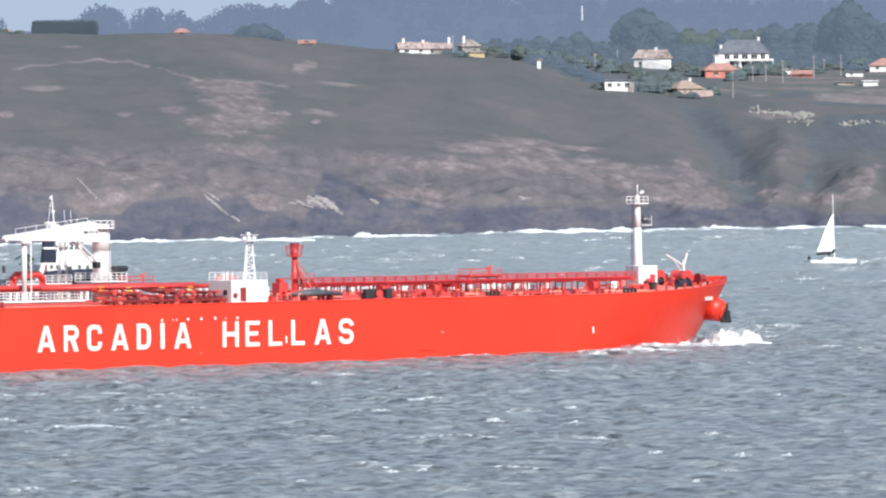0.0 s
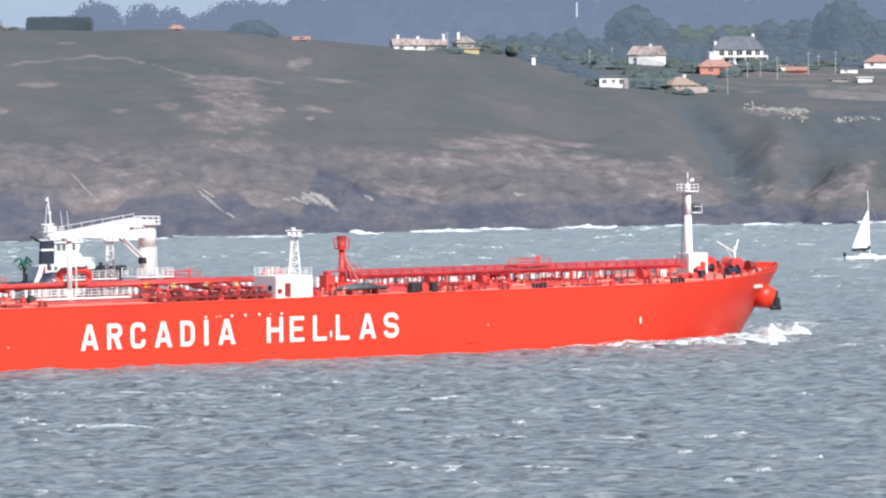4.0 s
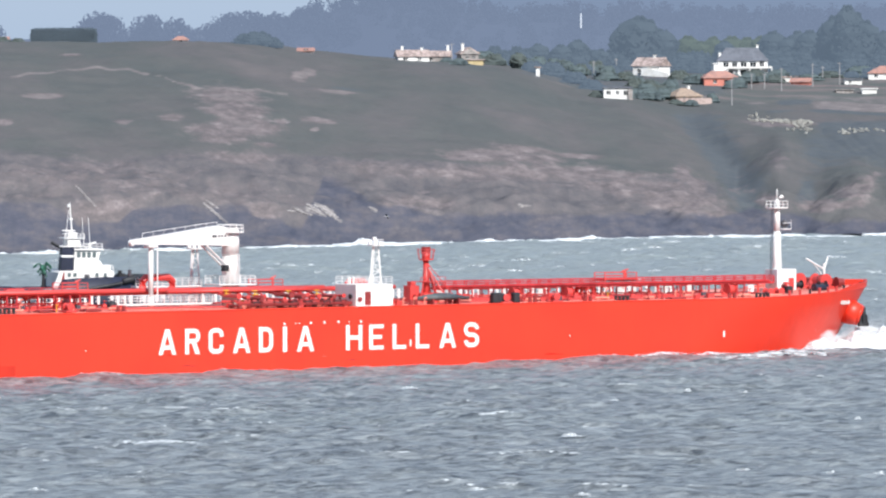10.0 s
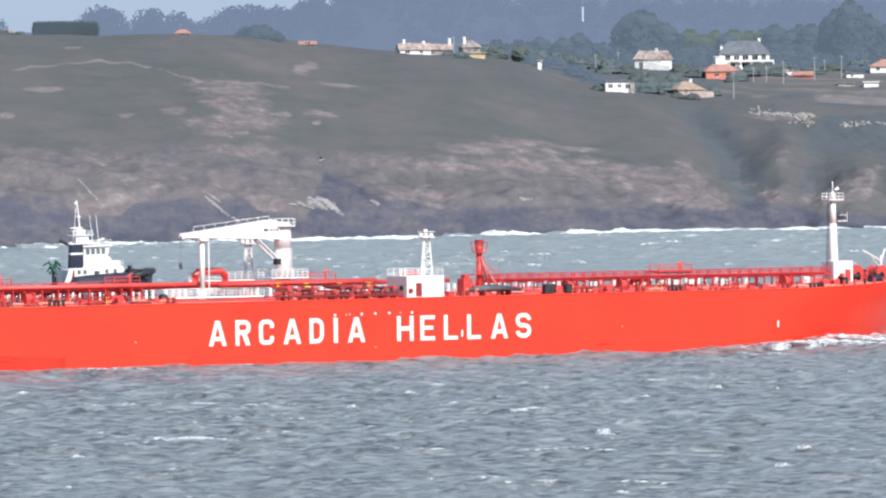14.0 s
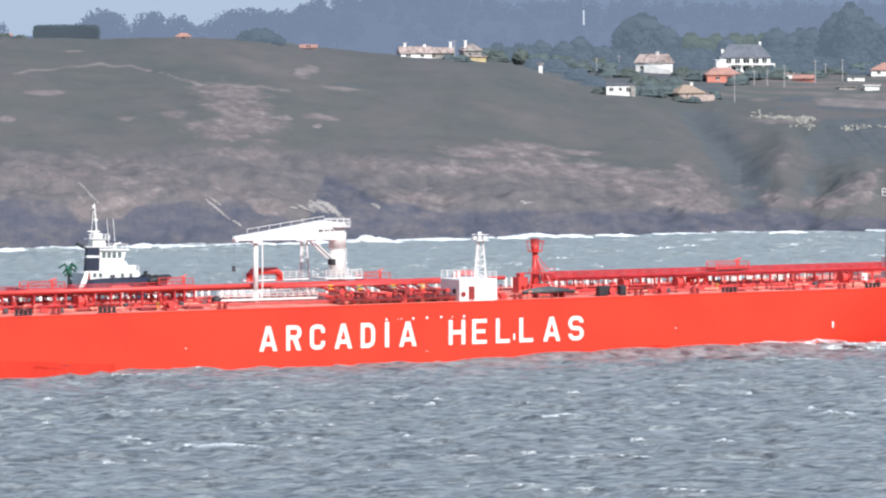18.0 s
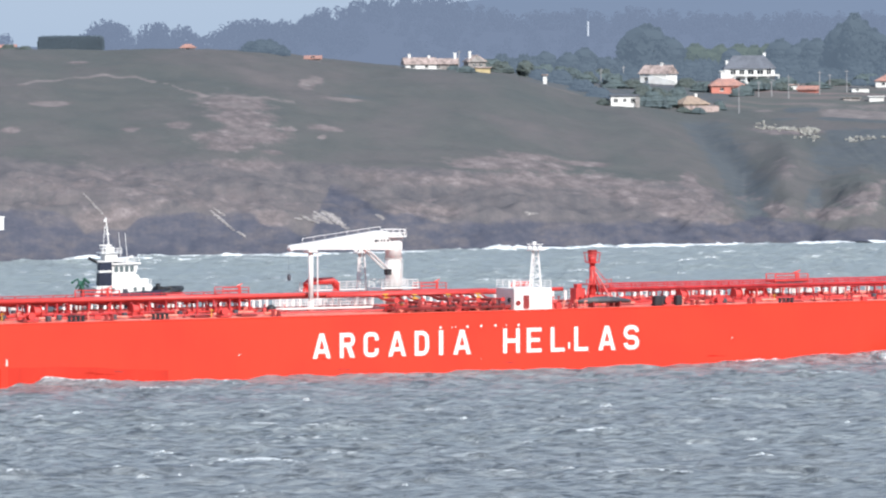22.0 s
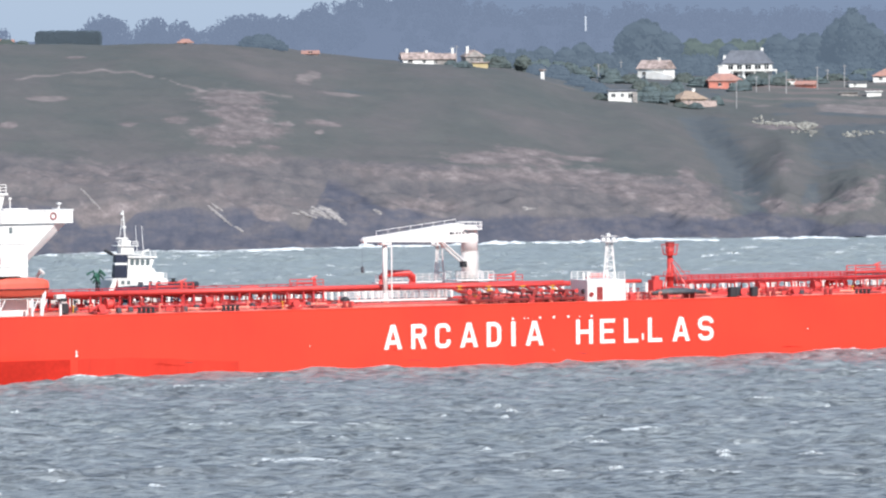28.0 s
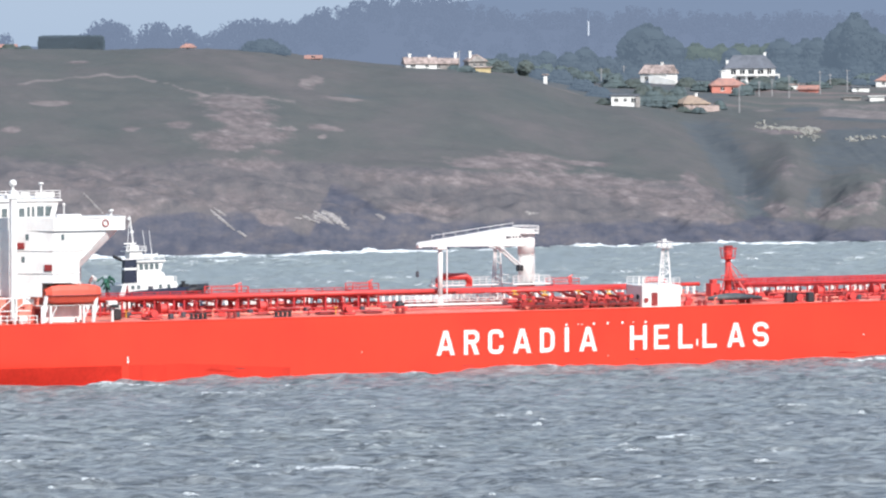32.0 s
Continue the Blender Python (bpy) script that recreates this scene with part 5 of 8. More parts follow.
    part("anchor", Mesh().box(t.x - 0.25, t.x + 0.35, t.y - 0.5, t.y + 0.2, t.z - 1.3, t.z + 1.4, 0.1).tube(t + Vector((-0.8, -0.1, -1.2)), t + Vector((0.9, -0.2, -1.2)), 0.34, n=8)
         .tube(t + Vector((-0.6, -0.1, -1.2)), t + Vector((-0.45, -0.3, 0.2)), 0.32, 0.16, n=8).tube(t + Vector((0.6, -0.2, -1.2)), t + Vector((0.55, -0.3, 0.3)), 0.32, 0.16, n=8), BLACK, bol, "black stockless anchor")
    # illegible name bars on the bow
    bar = Mesh().box(0, 0.34, -0.02, 0.03, 0, 0.75, 0.0).data("name_bar", LETTER_WHITE)
    for k in range(7):
        xx = 101.4 + k * 0.48
        bb = float(half_breadth(xx, 7.5))
        ang = math.degrees(math.atan2(float(half_breadth(xx, 7.5)) - float(half_breadth(xx + 0.5, 7.5)), 0.5))
        again("name_bar", bar, ship, (xx, -bb - 0.06, 7.2), ang)
    for x in np.arange(89, 111, 2.2):
        b = float(half_breadth(x, deck_z(x))) - 0.5
        if b > 1:
            z = float(deck_z(x))
            part("bollard", Mesh().tube((x, -b, z), (x, -b, z + 0.8), 0.2, n=8).tube((x, -b, z + 0.75), (x, -b, z + 0.85), 0.28, n=8), PIPE_RED if int(x) % 3 else BLACK, ship)


def accommodation(ship):
    """The white house aft, with the bridge and its wing."""
    h = part("accommodation", Mesh().box(-95, -73.4, -8.2, 8.2, 8.4, 22.2, 0.08), SHIP_WHITE, ship, "white accommodation block aft")
    part("cabin_side", Mesh().box(-95, -78.4, -10.4, -8.1, 8.5, 21.9, 0.05), SHIP_WHITE, h)

    def slab(plan, z0, z1):
        k = len(plan)
        return Mesh().add([(*q, z0) for q in plan] + [(*q, z1) for q in plan], [tuple(range(k)), tuple(range(k, 2 * k))] + [(i, (i + 1) % k, (i + 1) % k + k, i + k) for i in range(k)])
    part("stair_tower", slab([(-76.4, -8.0), (-76.4, -15.9), (-80.4, -15.9), (-88.0, -10.3), (-88.0, -8.0)], 14.3, 21.8), SHIP_WHITE, h)
    part("boat_deck_side", slab([(-81.7, -8.0), (-81.7, -14.9), (-88.0, -10.33), (-88.0, -8.0)], 12.3, 14.32), SHIP_WHITE, h)
    for z in (15.72, 18.95):
        part("tower_ledge", slab([(-76.3, -15.8), (-76.3, -16.0), (-80.5, -16.0), (-88.0, -10.45), (-88.0, -10.3), (-80.4, -15.85)], z - 0.08, z + 0.08), SHIP_WHITE, h)
    part("lower_tower", slab([(-75.4, -8.0), (-75.4, -12.9), (-82.0, -12.9), (-88.0, -10.35), (-88.0, -8.0)], 8.5, 14.35), SHIP_WHITE, h)
    for z in (12.4, 15.72, 18.95):
        part("deck_edge", Mesh().box(-95, -87.6, -11.4, -10.3, z - 0.12, z + 0.08), SHIP_WHITE, h)
        railing(h, -95, -87.8, -11.3, z + 0.08, SHIP_WHITE, 1.05, 2.1, 2, 0.035)
    part("side_screen", Mesh().box(-95, -86.5, -11.4, -11.28, 12.4, 13.3).box(-95, -87.5, -11.4, -11.28, 18.95, 20.0), SHIP_WHITE, h)
    part("king_post", Mesh().box(-86.3, -85.4, -14.9, -14.0, 9.0, 27.6, 0.12).box(-86.9, -84.9, -15.1, -13.8, 26.4, 26.9, 0.05).blob((-85.85, -14.4, 28.6), 0.58, 0.58, 0.55, 3, 0.02).tube((-85.85, -14.4, 27.5), (-85.85, -14.4, 28.3), 0.22, n=8), SHIP_WHITE, ship, "tall white post with a round dome")
    part("post_arm", Mesh().tube((-85.9, -14.4, 27.0), (-95, -14.0, 27.4), 0.1, n=6), SHIP_WHITE, ship)
    br = part("bridge", Mesh().prism([(-95, 22.0), (-76.95, 22.0), (-76.95, 23.3), (-76.35, 25.6), (-95, 25.6)], "y", -6.8, 8).box(-95.3, -75.9, -7.2, 8.4, 25.6, 25.9, 0.08), SHIP_WHITE, h, "wheelhouse with dark windows")
    part("bridge_deck_side", Mesh().box(-95, -73.3, -9.4, -8.0, 21.9, 23.3, 0.06).box(-77.4, -73.7, -9.2, -8.0, 23.3, 23.75, 0.04), SHIP_WHITE, h)
    win = Mesh().box(-0.40, 0.40, -0.04, 0.04, 0, 1.2, 0.03).data("window", PALE_GLASS)
    for x in (-93.6, -91.9, -90.2, -88.6, -87.0, -84.6, -83.08, -81.97):
        again("window", win, br, (x, -6.84, 23.45))
    slim = Mesh().box(-0.2, 0.2, -0.04, 0.04, 0, 1.5, 0.03).data("window", PALE_GLASS)
    for x in (-80.95, -80.25):
        again("window", slim, br, (x, -6.84, 23.35))
    again("window", Mesh().box(-0.5, 0.5, -0.04, 0.04, 0, 1.5, 0.03).data("window", PALE_GLASS), br, (-79.15, -6.84, 23.4))
    part("window", Mesh().prism([(-78.4, 23.4), (-77.75, 23.4), (-77.35, 24.9), (-78.4, 24.9)], "y", -6.88, -6.8), PALE_GLASS, br)
    part("window_rim", Mesh().box(-95, -76.7, -6.95, -6.8, 25.1, 25.22, 0.0), SHIP_WHITE, br)
    railing(br, -95, -76.2, -7.0, 25.9, SHIP_WHITE, 1.25, 1.15, 3, 0.05)
    part("antenna", Mesh().tube((-78.4, -5, 25.8), (-78.4, -5, 28.0), 0.13, n=6).blob((-78.4, -5, 28.1), 0.42, 0.42, 0.2, 4, 0.02), SHIP_WHITE, br)
    part("search_light", Mesh().tube((-75.7, -7.2, 23.7), (-75.7, -7.2, 24.9), 0.1, n=6).blob((-75.7, -7.2, 25.1), 0.24, 0.24, 0.24, 5, 0.02), SHIP_WHITE, br)
    part("screen", Mesh().box(-80.0, -77.0, -6.9, -6.75, 26.1, 26.9).box(-83.4, -82.4, -6.9, -6.75, 26.1, 27.0).box(-81.9, -81.0, -6.9, -6.75, 26.1, 27.0), SHIP_WHITE, br)
    # the wing reaches over the side; a raking bracket carries it
    wing = part("bridge_wing", slab([(-69.6, -8.0), (-69.6, -16.3), (-80.4, -16.3), (-88.5, -9.3), (-88.5, -8.0)], 21.75, 23.5), SHIP_WHITE, h, "white bridge wing with a lifebuoy")
    part("wing_coaming", slab([(-69.5, -8.2), (-69.5, -16.4), (-76.5, -16.4), (-76.5, -16.2), (-69.7, -16.2), (-69.7, -8.2)], 23.5, 23.68), SHIP_WHITE, wing)
    part("wing_bracket", Mesh().prism([(-76.4, 17.4), (-76.4, 21.76), (-72.0, 21.76)], "y", -15.9, -15.5), SHIP_WHITE, wing, "raking bracket under the wing")
    part("bracket_flange", Mesh().add([(-76.4, -15.88, 17.4), (-72.0, -15.88, 21.76), (-70.0, -14.7, 21.76), (-76.4, -14.7, 15.9), (-76.4, -15.4, 17.4), (-72.0, -15.4, 21.76)], [(0, 1, 2, 3), (1, 5, 2), (0, 3, 4), (2, 5, 4, 3), (0, 4, 5, 1)]), SHIP_WHITE, wing)
    for x1, y0, z0 in ((-69.7, -16.34, 22.2), (-75.2, -15.95, 18.9), (-76.5, -15.95, 15.7)):
        part("deck_seam", Mesh().box(-80.3, x1, y0, y0 + 0.06, z0, z0 + 0.07, 0.0), STEEL_WHITE, wing)
    part("lifebuoy", Mesh().path([(-72.6 + 0.42 * math.cos(a), -16.4, 22.75 + 0.46 * math.sin(a)) for a in np.linspace(0, 6.2832, 15)], 0.1, 6), DARK_RED, wing, "red lifebuoy")
    part("wing_light", Mesh().tube((-71.5, -15.8, 23.4), (-71.5, -15.8, 24.2), 0.1, n=6).blob((-71.5, -15.8, 24.5), 0.36, 0.3, 0.2, 5, 0.02).tube((-72.0, -15.8, 23.5), (-71.4, -15.8, 24.2), 0.06, n=5), SHIP_WHITE, wing)
    port = Mesh().box(-0.24, 0.24, -0.04, 0.04, 0, 0.85, 0.03).data("cabin_window", PALE_GLASS)
    for x, y, z in ((-78.9, -15.93, 20.4), (-83.2, -10.42, 13.8), (-87.0, -10.42, 13.7), (-87.2, -10.42, 17.2), (-90.5, -10.42, 20.4), (-91.5, -10.42, 17.2), (-90.8, -10.42, 13.8)):
        again("cabin_window", port, h, (x, y, z))
    for x, y, z in ((-83.5, -13.64, 20.4), (-84.0, -13.28, 17.2)):
        again("cabin_window", port, h, (x, y, z), -36.4)
    chest = Mesh().box(-0.55, 0.55, -0.35, 0.05, 0, 0.95, 0.04).data("fire_chest", DARK_RED)
    for x, z in ((-80.2, 12.6), (-88.2, 15.9)):
        again("fire_chest", chest, h, (x, -10.5, z))
    again("fire_chest", chest, h, (-84.2, -13.0, 19.1), -36.4)
    again("fire_chest", chest, h, (-80.9, -15.45, 16.0), -36.4)
    part("side_store", Mesh().box(-95, -80.6, -13.0, -10.3, 8.5, 12.2, 0.06), DECK_RED, h, "red store under the boat deck")
    part("notice_board", Mesh().box(-84.0, -82.3, -13.1, -12.98, 11.2, 12.0, 0.02), SHIP_WHITE, h)
    part("store_door", Mesh().box(-82.2, -81.3, -13.06, -12.98, 8.7, 10.5, 0.02).box(-87.2, -86.3, -13.06, -12.98, 8.7, 10.5, 0.02), DARK_RED, h)
    part("boat_platform", Mesh().box(-82.5, -73.8, -15.0, -11.0, 10.95, 11.06), STEEL_WHITE, h)
    for x in (-93.6, -91.0, -88.4, -85.8):
        part("boat_deck_frame", Mesh().box(x - 0.15, x + 0.15, -14.9, -14.6, 8.5, 12.3, 0.03).box(x, x + 2.4, -14.85, -14.65, 12.1, 12.3, 0.03).box(x, x + 2.4, -14.85, -14.65, 10.3, 10.45, 0.03).tube((x, -14.75, 10.4), (x + 2.4, -14.75, 12.2), 0.08, n=5), SHIP_WHITE, h)
    for x in (-81.9, -80.6, -75.6, -74.2):
        part("stanchion", Mesh().tube((x, -15.4, 8.5), (x, -15.4, 11.0), 0.2, n=8).tube((x, -15.4, 9.0), (x + 0.9, -15.4, 10.9), 0.1, n=6), SHIP_WHITE, h)
    for x in (-93, -90.5, -88, -85.8):
        part("stanchion", Mesh().tube((x, -15.2, 8.5), (x, -15.2, 9.9), 0.08, n=6), SHIP_WHITE, h)
    railing(h, -95, -82.6, -15.3, 8.5, SHIP_WHITE, 1.2, 1.1, 2, 0.06)
    part("small_davit", Mesh().path([(-85.9, -14.6, 8.5), (-85.9, -14.6, 11.6), (-85.3, -14.8, 12.2), (-84.3, -15.0, 12.3)], 0.16, 8), SHIP_WHITE, h)
    for x0, x1, top in ((-91.5, -88.2, 9.8), (-84.9, -83.6, 9.5)):
        part("stores_rack", Mesh().box(x0, x1, -14.2, -13.2, 8.5, top, 0.05), SHIP_WHITE, h)
    part("awning_post", Mesh().tube((-88.0, -13.2, 8.5), (-88.0, -13.2, 12.3), 0.12, n=6).tube((-92.0, -13.2, 8.5), (-92.0, -13.2, 12.3), 0.12, n=6), SHIP_WHITE, h)
    part("hose_post", Mesh().tube((-71.0, -14.6, 8.5), (-71.0, -14.6, 10.9), 0.22, n=10).box(-71.8, -70.4, -15.2, -14.0, 10.9, 11.5), SHIP_WHITE, ship, "white post on deck")
    part("hose_post_cap", Mesh().box(-71.3, -70.2, -15.3, -14.2, 10.5, 11.0), BLACK, ship)


def lifeboat(ship):
    b = Mesh()
    rows = [(-81.3, 0.75, 0.62), (-80.5, 1.25, 1.0), (-79.4, 1.4, 1.16), (-77, 1.42, 1.18), (-75, 1.4, 1.16), (-73.8, 1.25, 1.04), (-73.0, 0.85, 0.8)]
    for x, w, h in rows:
        b.v += [(x, -14.6 - w, 12.55), (x, -14.6 - w * 0.95, 12.55 + h * 0.6), (x, -14.6 - w * 0.6, 12.55 + h * 1.25), (x, -14.6 + w * 0.6, 12.55 + h * 1.25), (x, -14.6 + w * 0.95, 12.55 + h * 0.6), (x, -14.6 + w, 12.55), (x, -14.6 + w * 0.6, 12.55 - h * 0.9), (x, -14.6, 12.55 - h * 1.25), (x, -14.6 - w * 0.6, 12.55 - h * 0.9)]
    b.f = [(9 * i + j, 9 * i + 9 + j, 9 * i + 9 + (j + 1) % 9, 9 * i + (j + 1) % 9) for i in range(len(rows) - 1) for j in range(9)] + [tuple(range(9)), tuple(range(54, 63))]
    lb = part("lifeboat", b, ORANGE, ship, "enclosed orange-red lifeboat in white davits")
    part("fender_strip", Mesh().path([(x, -14.62 - w, 12.5) for x, w, _ in rows], 0.09, 6), DARK_RED, lb)
    part("cockpit", Mesh().prism([(-80.0, 13.6), (-79.4, 14.1), (-76.5, 14.0), (-74.6, 13.6)], "y", -15.3, -13.9), ORANGE, lb)
    for x in (-81.2, -73.6):
        part("boat_davit", Mesh().path([(x, -12.0, 11.2), (x, -12.4, 14.2), (x, -13.6, 15.0), (x, -14.8, 14.6)], 0.22, 8).tube((x, -15.2, 12.4), (x - 0.6, -15.4, 8.6), 0.3, n=8), SHIP_WHITE, lb, "white davit arm")
        part("falls", Mesh().tube((x, -14.8, 14.6), (x + (0.5 if x < -78 else -0.2), -14.6, 13.6), 0.05, n=5), GREY, lb)


def deck_fittings(ship):
    """Bollards, fairleads, winches and drums near the starboard edge."""
    fair = Mesh().box(-1.35, 1.35, -0.35, 0.35, 0, 0.12)
    for k in range(4):
        fair.tube((-1.05 + k * 0.7, 0, 0.1), (-1.05 + k * 0.7, 0, 0.75), 0.24, n=8)
    fair.box(-1.35, 1.35, -0.3, 0.3, 0.72, 0.86)
    fair = fair.data("fairlead", BLACK)
    for x in (58.5, -44.9, 84.0, -58.0):
        again("fairlead", fair, ship, (x, -15.0, 8.55))
    bol = Mesh().box(-0.8, 0.8, -0.35, 0.35, 0, 0.1).tube((-0.45, 0, 0), (-0.45, 0, 0.85), 0.27, n=10).tube((0.45, 0, 0), (0.45, 0, 0.85), 0.27, n=10).data("twin_bollard", DARK_RED)
    for x in (53.0, 43.2, -52.5, 79.0, 22.5, -26.2):
        again("twin_bollard", bol, ship, (x, -14.2, 8.55))
    drum = Mesh().tube((0, -0.7, 0.8), (0, 0.7, 0.8), 0.35, n=12).tube((0, -0.75, 0.8), (0, -0.6, 0.8), 0.55, n=12).tube((0, 0.6, 0.8), (0, 0.75, 0.8), 0.55, n=12).box(-0.9, 0.9, -1.0, 1.0, 0, 0.25)
    dark = drum.data("mooring_winch", PIPE_RED)
    for x, y in ((35.5, -7.0), (39.0, -13.0), (48.0, -12.8), (-33.8, -12.6), (88.5, -10.2), (91.5, -8.8), (-64, -12.5)):
        again("mooring_winch", dark, ship, (x, y, 8.55))
    blackpost = Mesh().box(-0.55, 0.55, -0.5, 0.5, 0, 1.55, 0.15).data("winch_motor", BLACK)
    for x, y in ((41.0, -13.0), (37.4, -12.9), (38.3, -12.9), (93.5, -8.5), (-69.2, -11.5)):
        again("winch_motor", blackpost, ship, (x, y, 8.55))
    wheel = Mesh().tube((-0.5, 0, 1.0), (0.5, 0, 1.0), 0.7, n=16).tube((-0.6, 0, 1.0), (-0.48, 0, 1.0), 1.0, n=16).tube((0.48, 0, 1.0), (0.6, 0, 1.0), 1.0, n=16).box(-0.9, 0.9, -0.9, 0.9, 0, 0.3).data("winch_reel", PIPE_RED)
    for x, y in ((57.0, -2.8), (86.5, -3.0), (-59.5, -4.3), (47.5, -2.8), (-44.0, -4.2)):
        again("winch_reel", wheel, ship, (x, y, 8.55))
    plate = Mesh().box(-0.08, 0.08, -0.45, 0.45, 0, 1.5).data("white_board", SHIP_WHITE)
    again("white_board", plate, ship, (90.0, -3.5, 8.7), 60)
    # white lattice rail along the port side
    cell = Mesh().box(-0.17, 0.17, -0.06, 0.06, 0, 1.45, 0.0).box(-0.55, 0.2, -0.05, 0.05, 0.45, 0.55, 0.0).box(-0.55, 0.2, -0.05, 0.05, 0.95, 1.05, 0.0).box(-0.55, 0.2, -0.05, 0.05, 1.4, 1.48, 0.0).data("lattice_panel", SHIP_WHITE)
    for k in range(140):
        x = -66 + k * 1.1
        if k % 11 not in (4, 9):
            again("lattice_panel", cell, ship, (x, 13.6, 8.6))
    # small gear about the deck
    crng = random.Random(61)
    kinds = [Mesh().tube((0, 0, 0), (0, 0, 0.7), 0.13, n=8).path([(0, 0, 0.7), (0, 0, 0.95), (0.2, 0, 1.05), (0.36, 0, 0.9)], 0.13, 7).data("vent_head", DECK_RED),
             Mesh().box(-0.5, 0.5, -0.3, 0.3, 0, 0.6).box(-0.55, 0.55, -0.35, 0.35, 0.6, 0.68).data("gear_box", PIPE_RED),
             Mesh().tube((0, 0, 0), (0, 0, 0.9), 0.08, n=6).tube((-0.3, 0, 0.9), (0.3, 0, 0.9), 0.1, n=6).box(-0.2, 0.2, -0.2, 0.2, 0, 0.3).data("hydrant", DARK_RED),
             Mesh().box(-0.35, 0.35, -0.3, 0.3, 0, 0.75, 0.08).data("gear_box", GREY),
             Mesh().tube((-1.2, 0, 0.35), (1.2, 0, 0.35), 0.16, n=8).box(-0.9, -0.75, -0.2, 0.2, 0, 0.35, 0.0).box(0.75, 0.9, -0.2, 0.2, 0, 0.35, 0.0).data("short_pipe", DECK_RED),
             Mesh().tube((0, 0, 0), (0, 0, 1.1), 0.07, n=6).tube((0, 0, 1.0), (0, 0, 1.08), 0.28, n=10).data("valve_wheel", YELLOW)]
    for k in range(120):
        x = -67 + k * 1.32 + crng.uniform(-0.6, 0.6)
        i = crng.choice((0, 1, 1, 2, 2, 3, 4, 4, 4, 0)) if k % 24 else 5
        if 12 < x < 19.5 or -22 < x < -6:
            continue
        again(kinds[i].name.split(".")[0], kinds[i], ship, (x, crng.uniform(-13.5, -6.0), 8.58), crng.uniform(-20, 20))
    for k in range(80):
        x = -66 + k * 1.95 + crng.uniform(-0.8, 0.8)
        i = crng.choice((0, 1, 2, 2, 3, 4))
        if -22 < x < 19.5:
            continue
        again(kinds[i].name.split(".")[0], kinds[i], ship, (x, crng.uniform(4.5, 12.0), 8.58), crng.uniform(-30, 30))
    # drip coamings and short stools by the tank hatches
    coam = Mesh().box(-1.3, 1.3, -0.9, 0.9, 0, 0.22, 0.03).box(-1.1, 1.1, -0.7, 0.7, 0.22, 0.3, 0.02).data("coaming", DARK_RED)
    for k in range(18):
        x = -64 + k * 8.9 + crng.uniform(-1, 1)
        if not -22 < x < 19.5:
            again("coaming", coam, ship, (x, crng.uniform(-12.5, -8), 8.56))
    # low edge bar along the starboard side, on short stools
    stool = Mesh().box(-0.06, 0.06, -0.06, 0.06, 0, 0.32, 0.0).data("edge_stool", DECK_RED)
    for k in range(38):
        again("edge_stool", stool, ship, (-64 + k * 3.9, -15.6, 8.45))


tanker = build_ship()


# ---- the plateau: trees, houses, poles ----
def haze_glow_material(name, color, glow):
    """Far woods and hills: a dull surface, with the air's haze painted as emission."""
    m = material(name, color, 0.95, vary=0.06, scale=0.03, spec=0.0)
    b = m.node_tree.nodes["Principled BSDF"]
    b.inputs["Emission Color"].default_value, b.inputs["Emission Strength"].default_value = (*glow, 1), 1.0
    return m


BARK = material("bark", (0.16, 0.15, 0.145), 0.9, vary=0.2, scale=2)
# foliage base colours are raised and blued to stand for haze
LEAF_DARK = material("dark_evergreen_foliage", (0.150, 0.190, 0.195), 0.95, vary=0.08, scale=0.3, tint=(0.116, 0.146, 0.160), spec=0.1)
LEAF_MID = material("green_foliage", (0.138, 0.162, 0.152), 0.95, vary=0.1, scale=0.3, tint=(0.122, 0.150, 0.150), spec=0.1)

# the second colour is haze, given off as a glow
LEAF_HAZE = haze_glow_material("hazy_evergreen_woods", (0.026, 0.032, 0.035), (0.077, 0.101, 0.131))
LEAF_PALE = haze_glow_material("hazy_leafy_woods", (0.034, 0.042, 0.030), (0.080, 0.102, 0.112))
LEAF_HEDGE = material("clipped_hedge_foliage", (0.098, 0.124, 0.150), 0.95, vary=0.06, scale=0.5, spec=0.1)


for leaf in (LEAF_DARK, LEAF_MID, LEAF_HEDGE):
    # light passes through thin leaves
    nt = leaf.node_tree
    tl, mx = nt.nodes.new("ShaderNodeBsdfTranslucent"), nt.nodes.new("ShaderNodeMixShader")
    tl.inputs[0].default_value, mx.inputs[0].default_value = (0.30, 0.36, 0.36, 1), 0.42
    # normals bent towards the sun, so that the crowns look evenly lit
    geo, lean = nt.nodes.new("ShaderNodeNewGeometry"), nt.nodes.new("ShaderNodeVectorMath")
    lean.operation, lean.inputs[1].default_value, lean.inputs[2].default_value = "MULTIPLY_ADD", (0.28, 0.28, 0.28), (0.25, -0.55, 0.5)
    unit = nt.nodes.new("ShaderNodeVectorMath")
    unit.operation = "NORMALIZE"
    nt.links.new(geo.outputs["Normal"], lean.inputs[0])
    nt.links.new(lean.outputs[0], unit.inputs[0])
    nt.links.new(unit.outputs[0], nt.nodes["Principled BSDF"].inputs["Normal"])
    nt.links.new(nt.nodes["Principled BSDF"].outputs[0], mx.inputs[1])
    nt.links.new(tl.outputs[0], mx.inputs[2])
    nt.links.new(mx.outputs[0], nt.nodes["Material Output"].inputs[0])


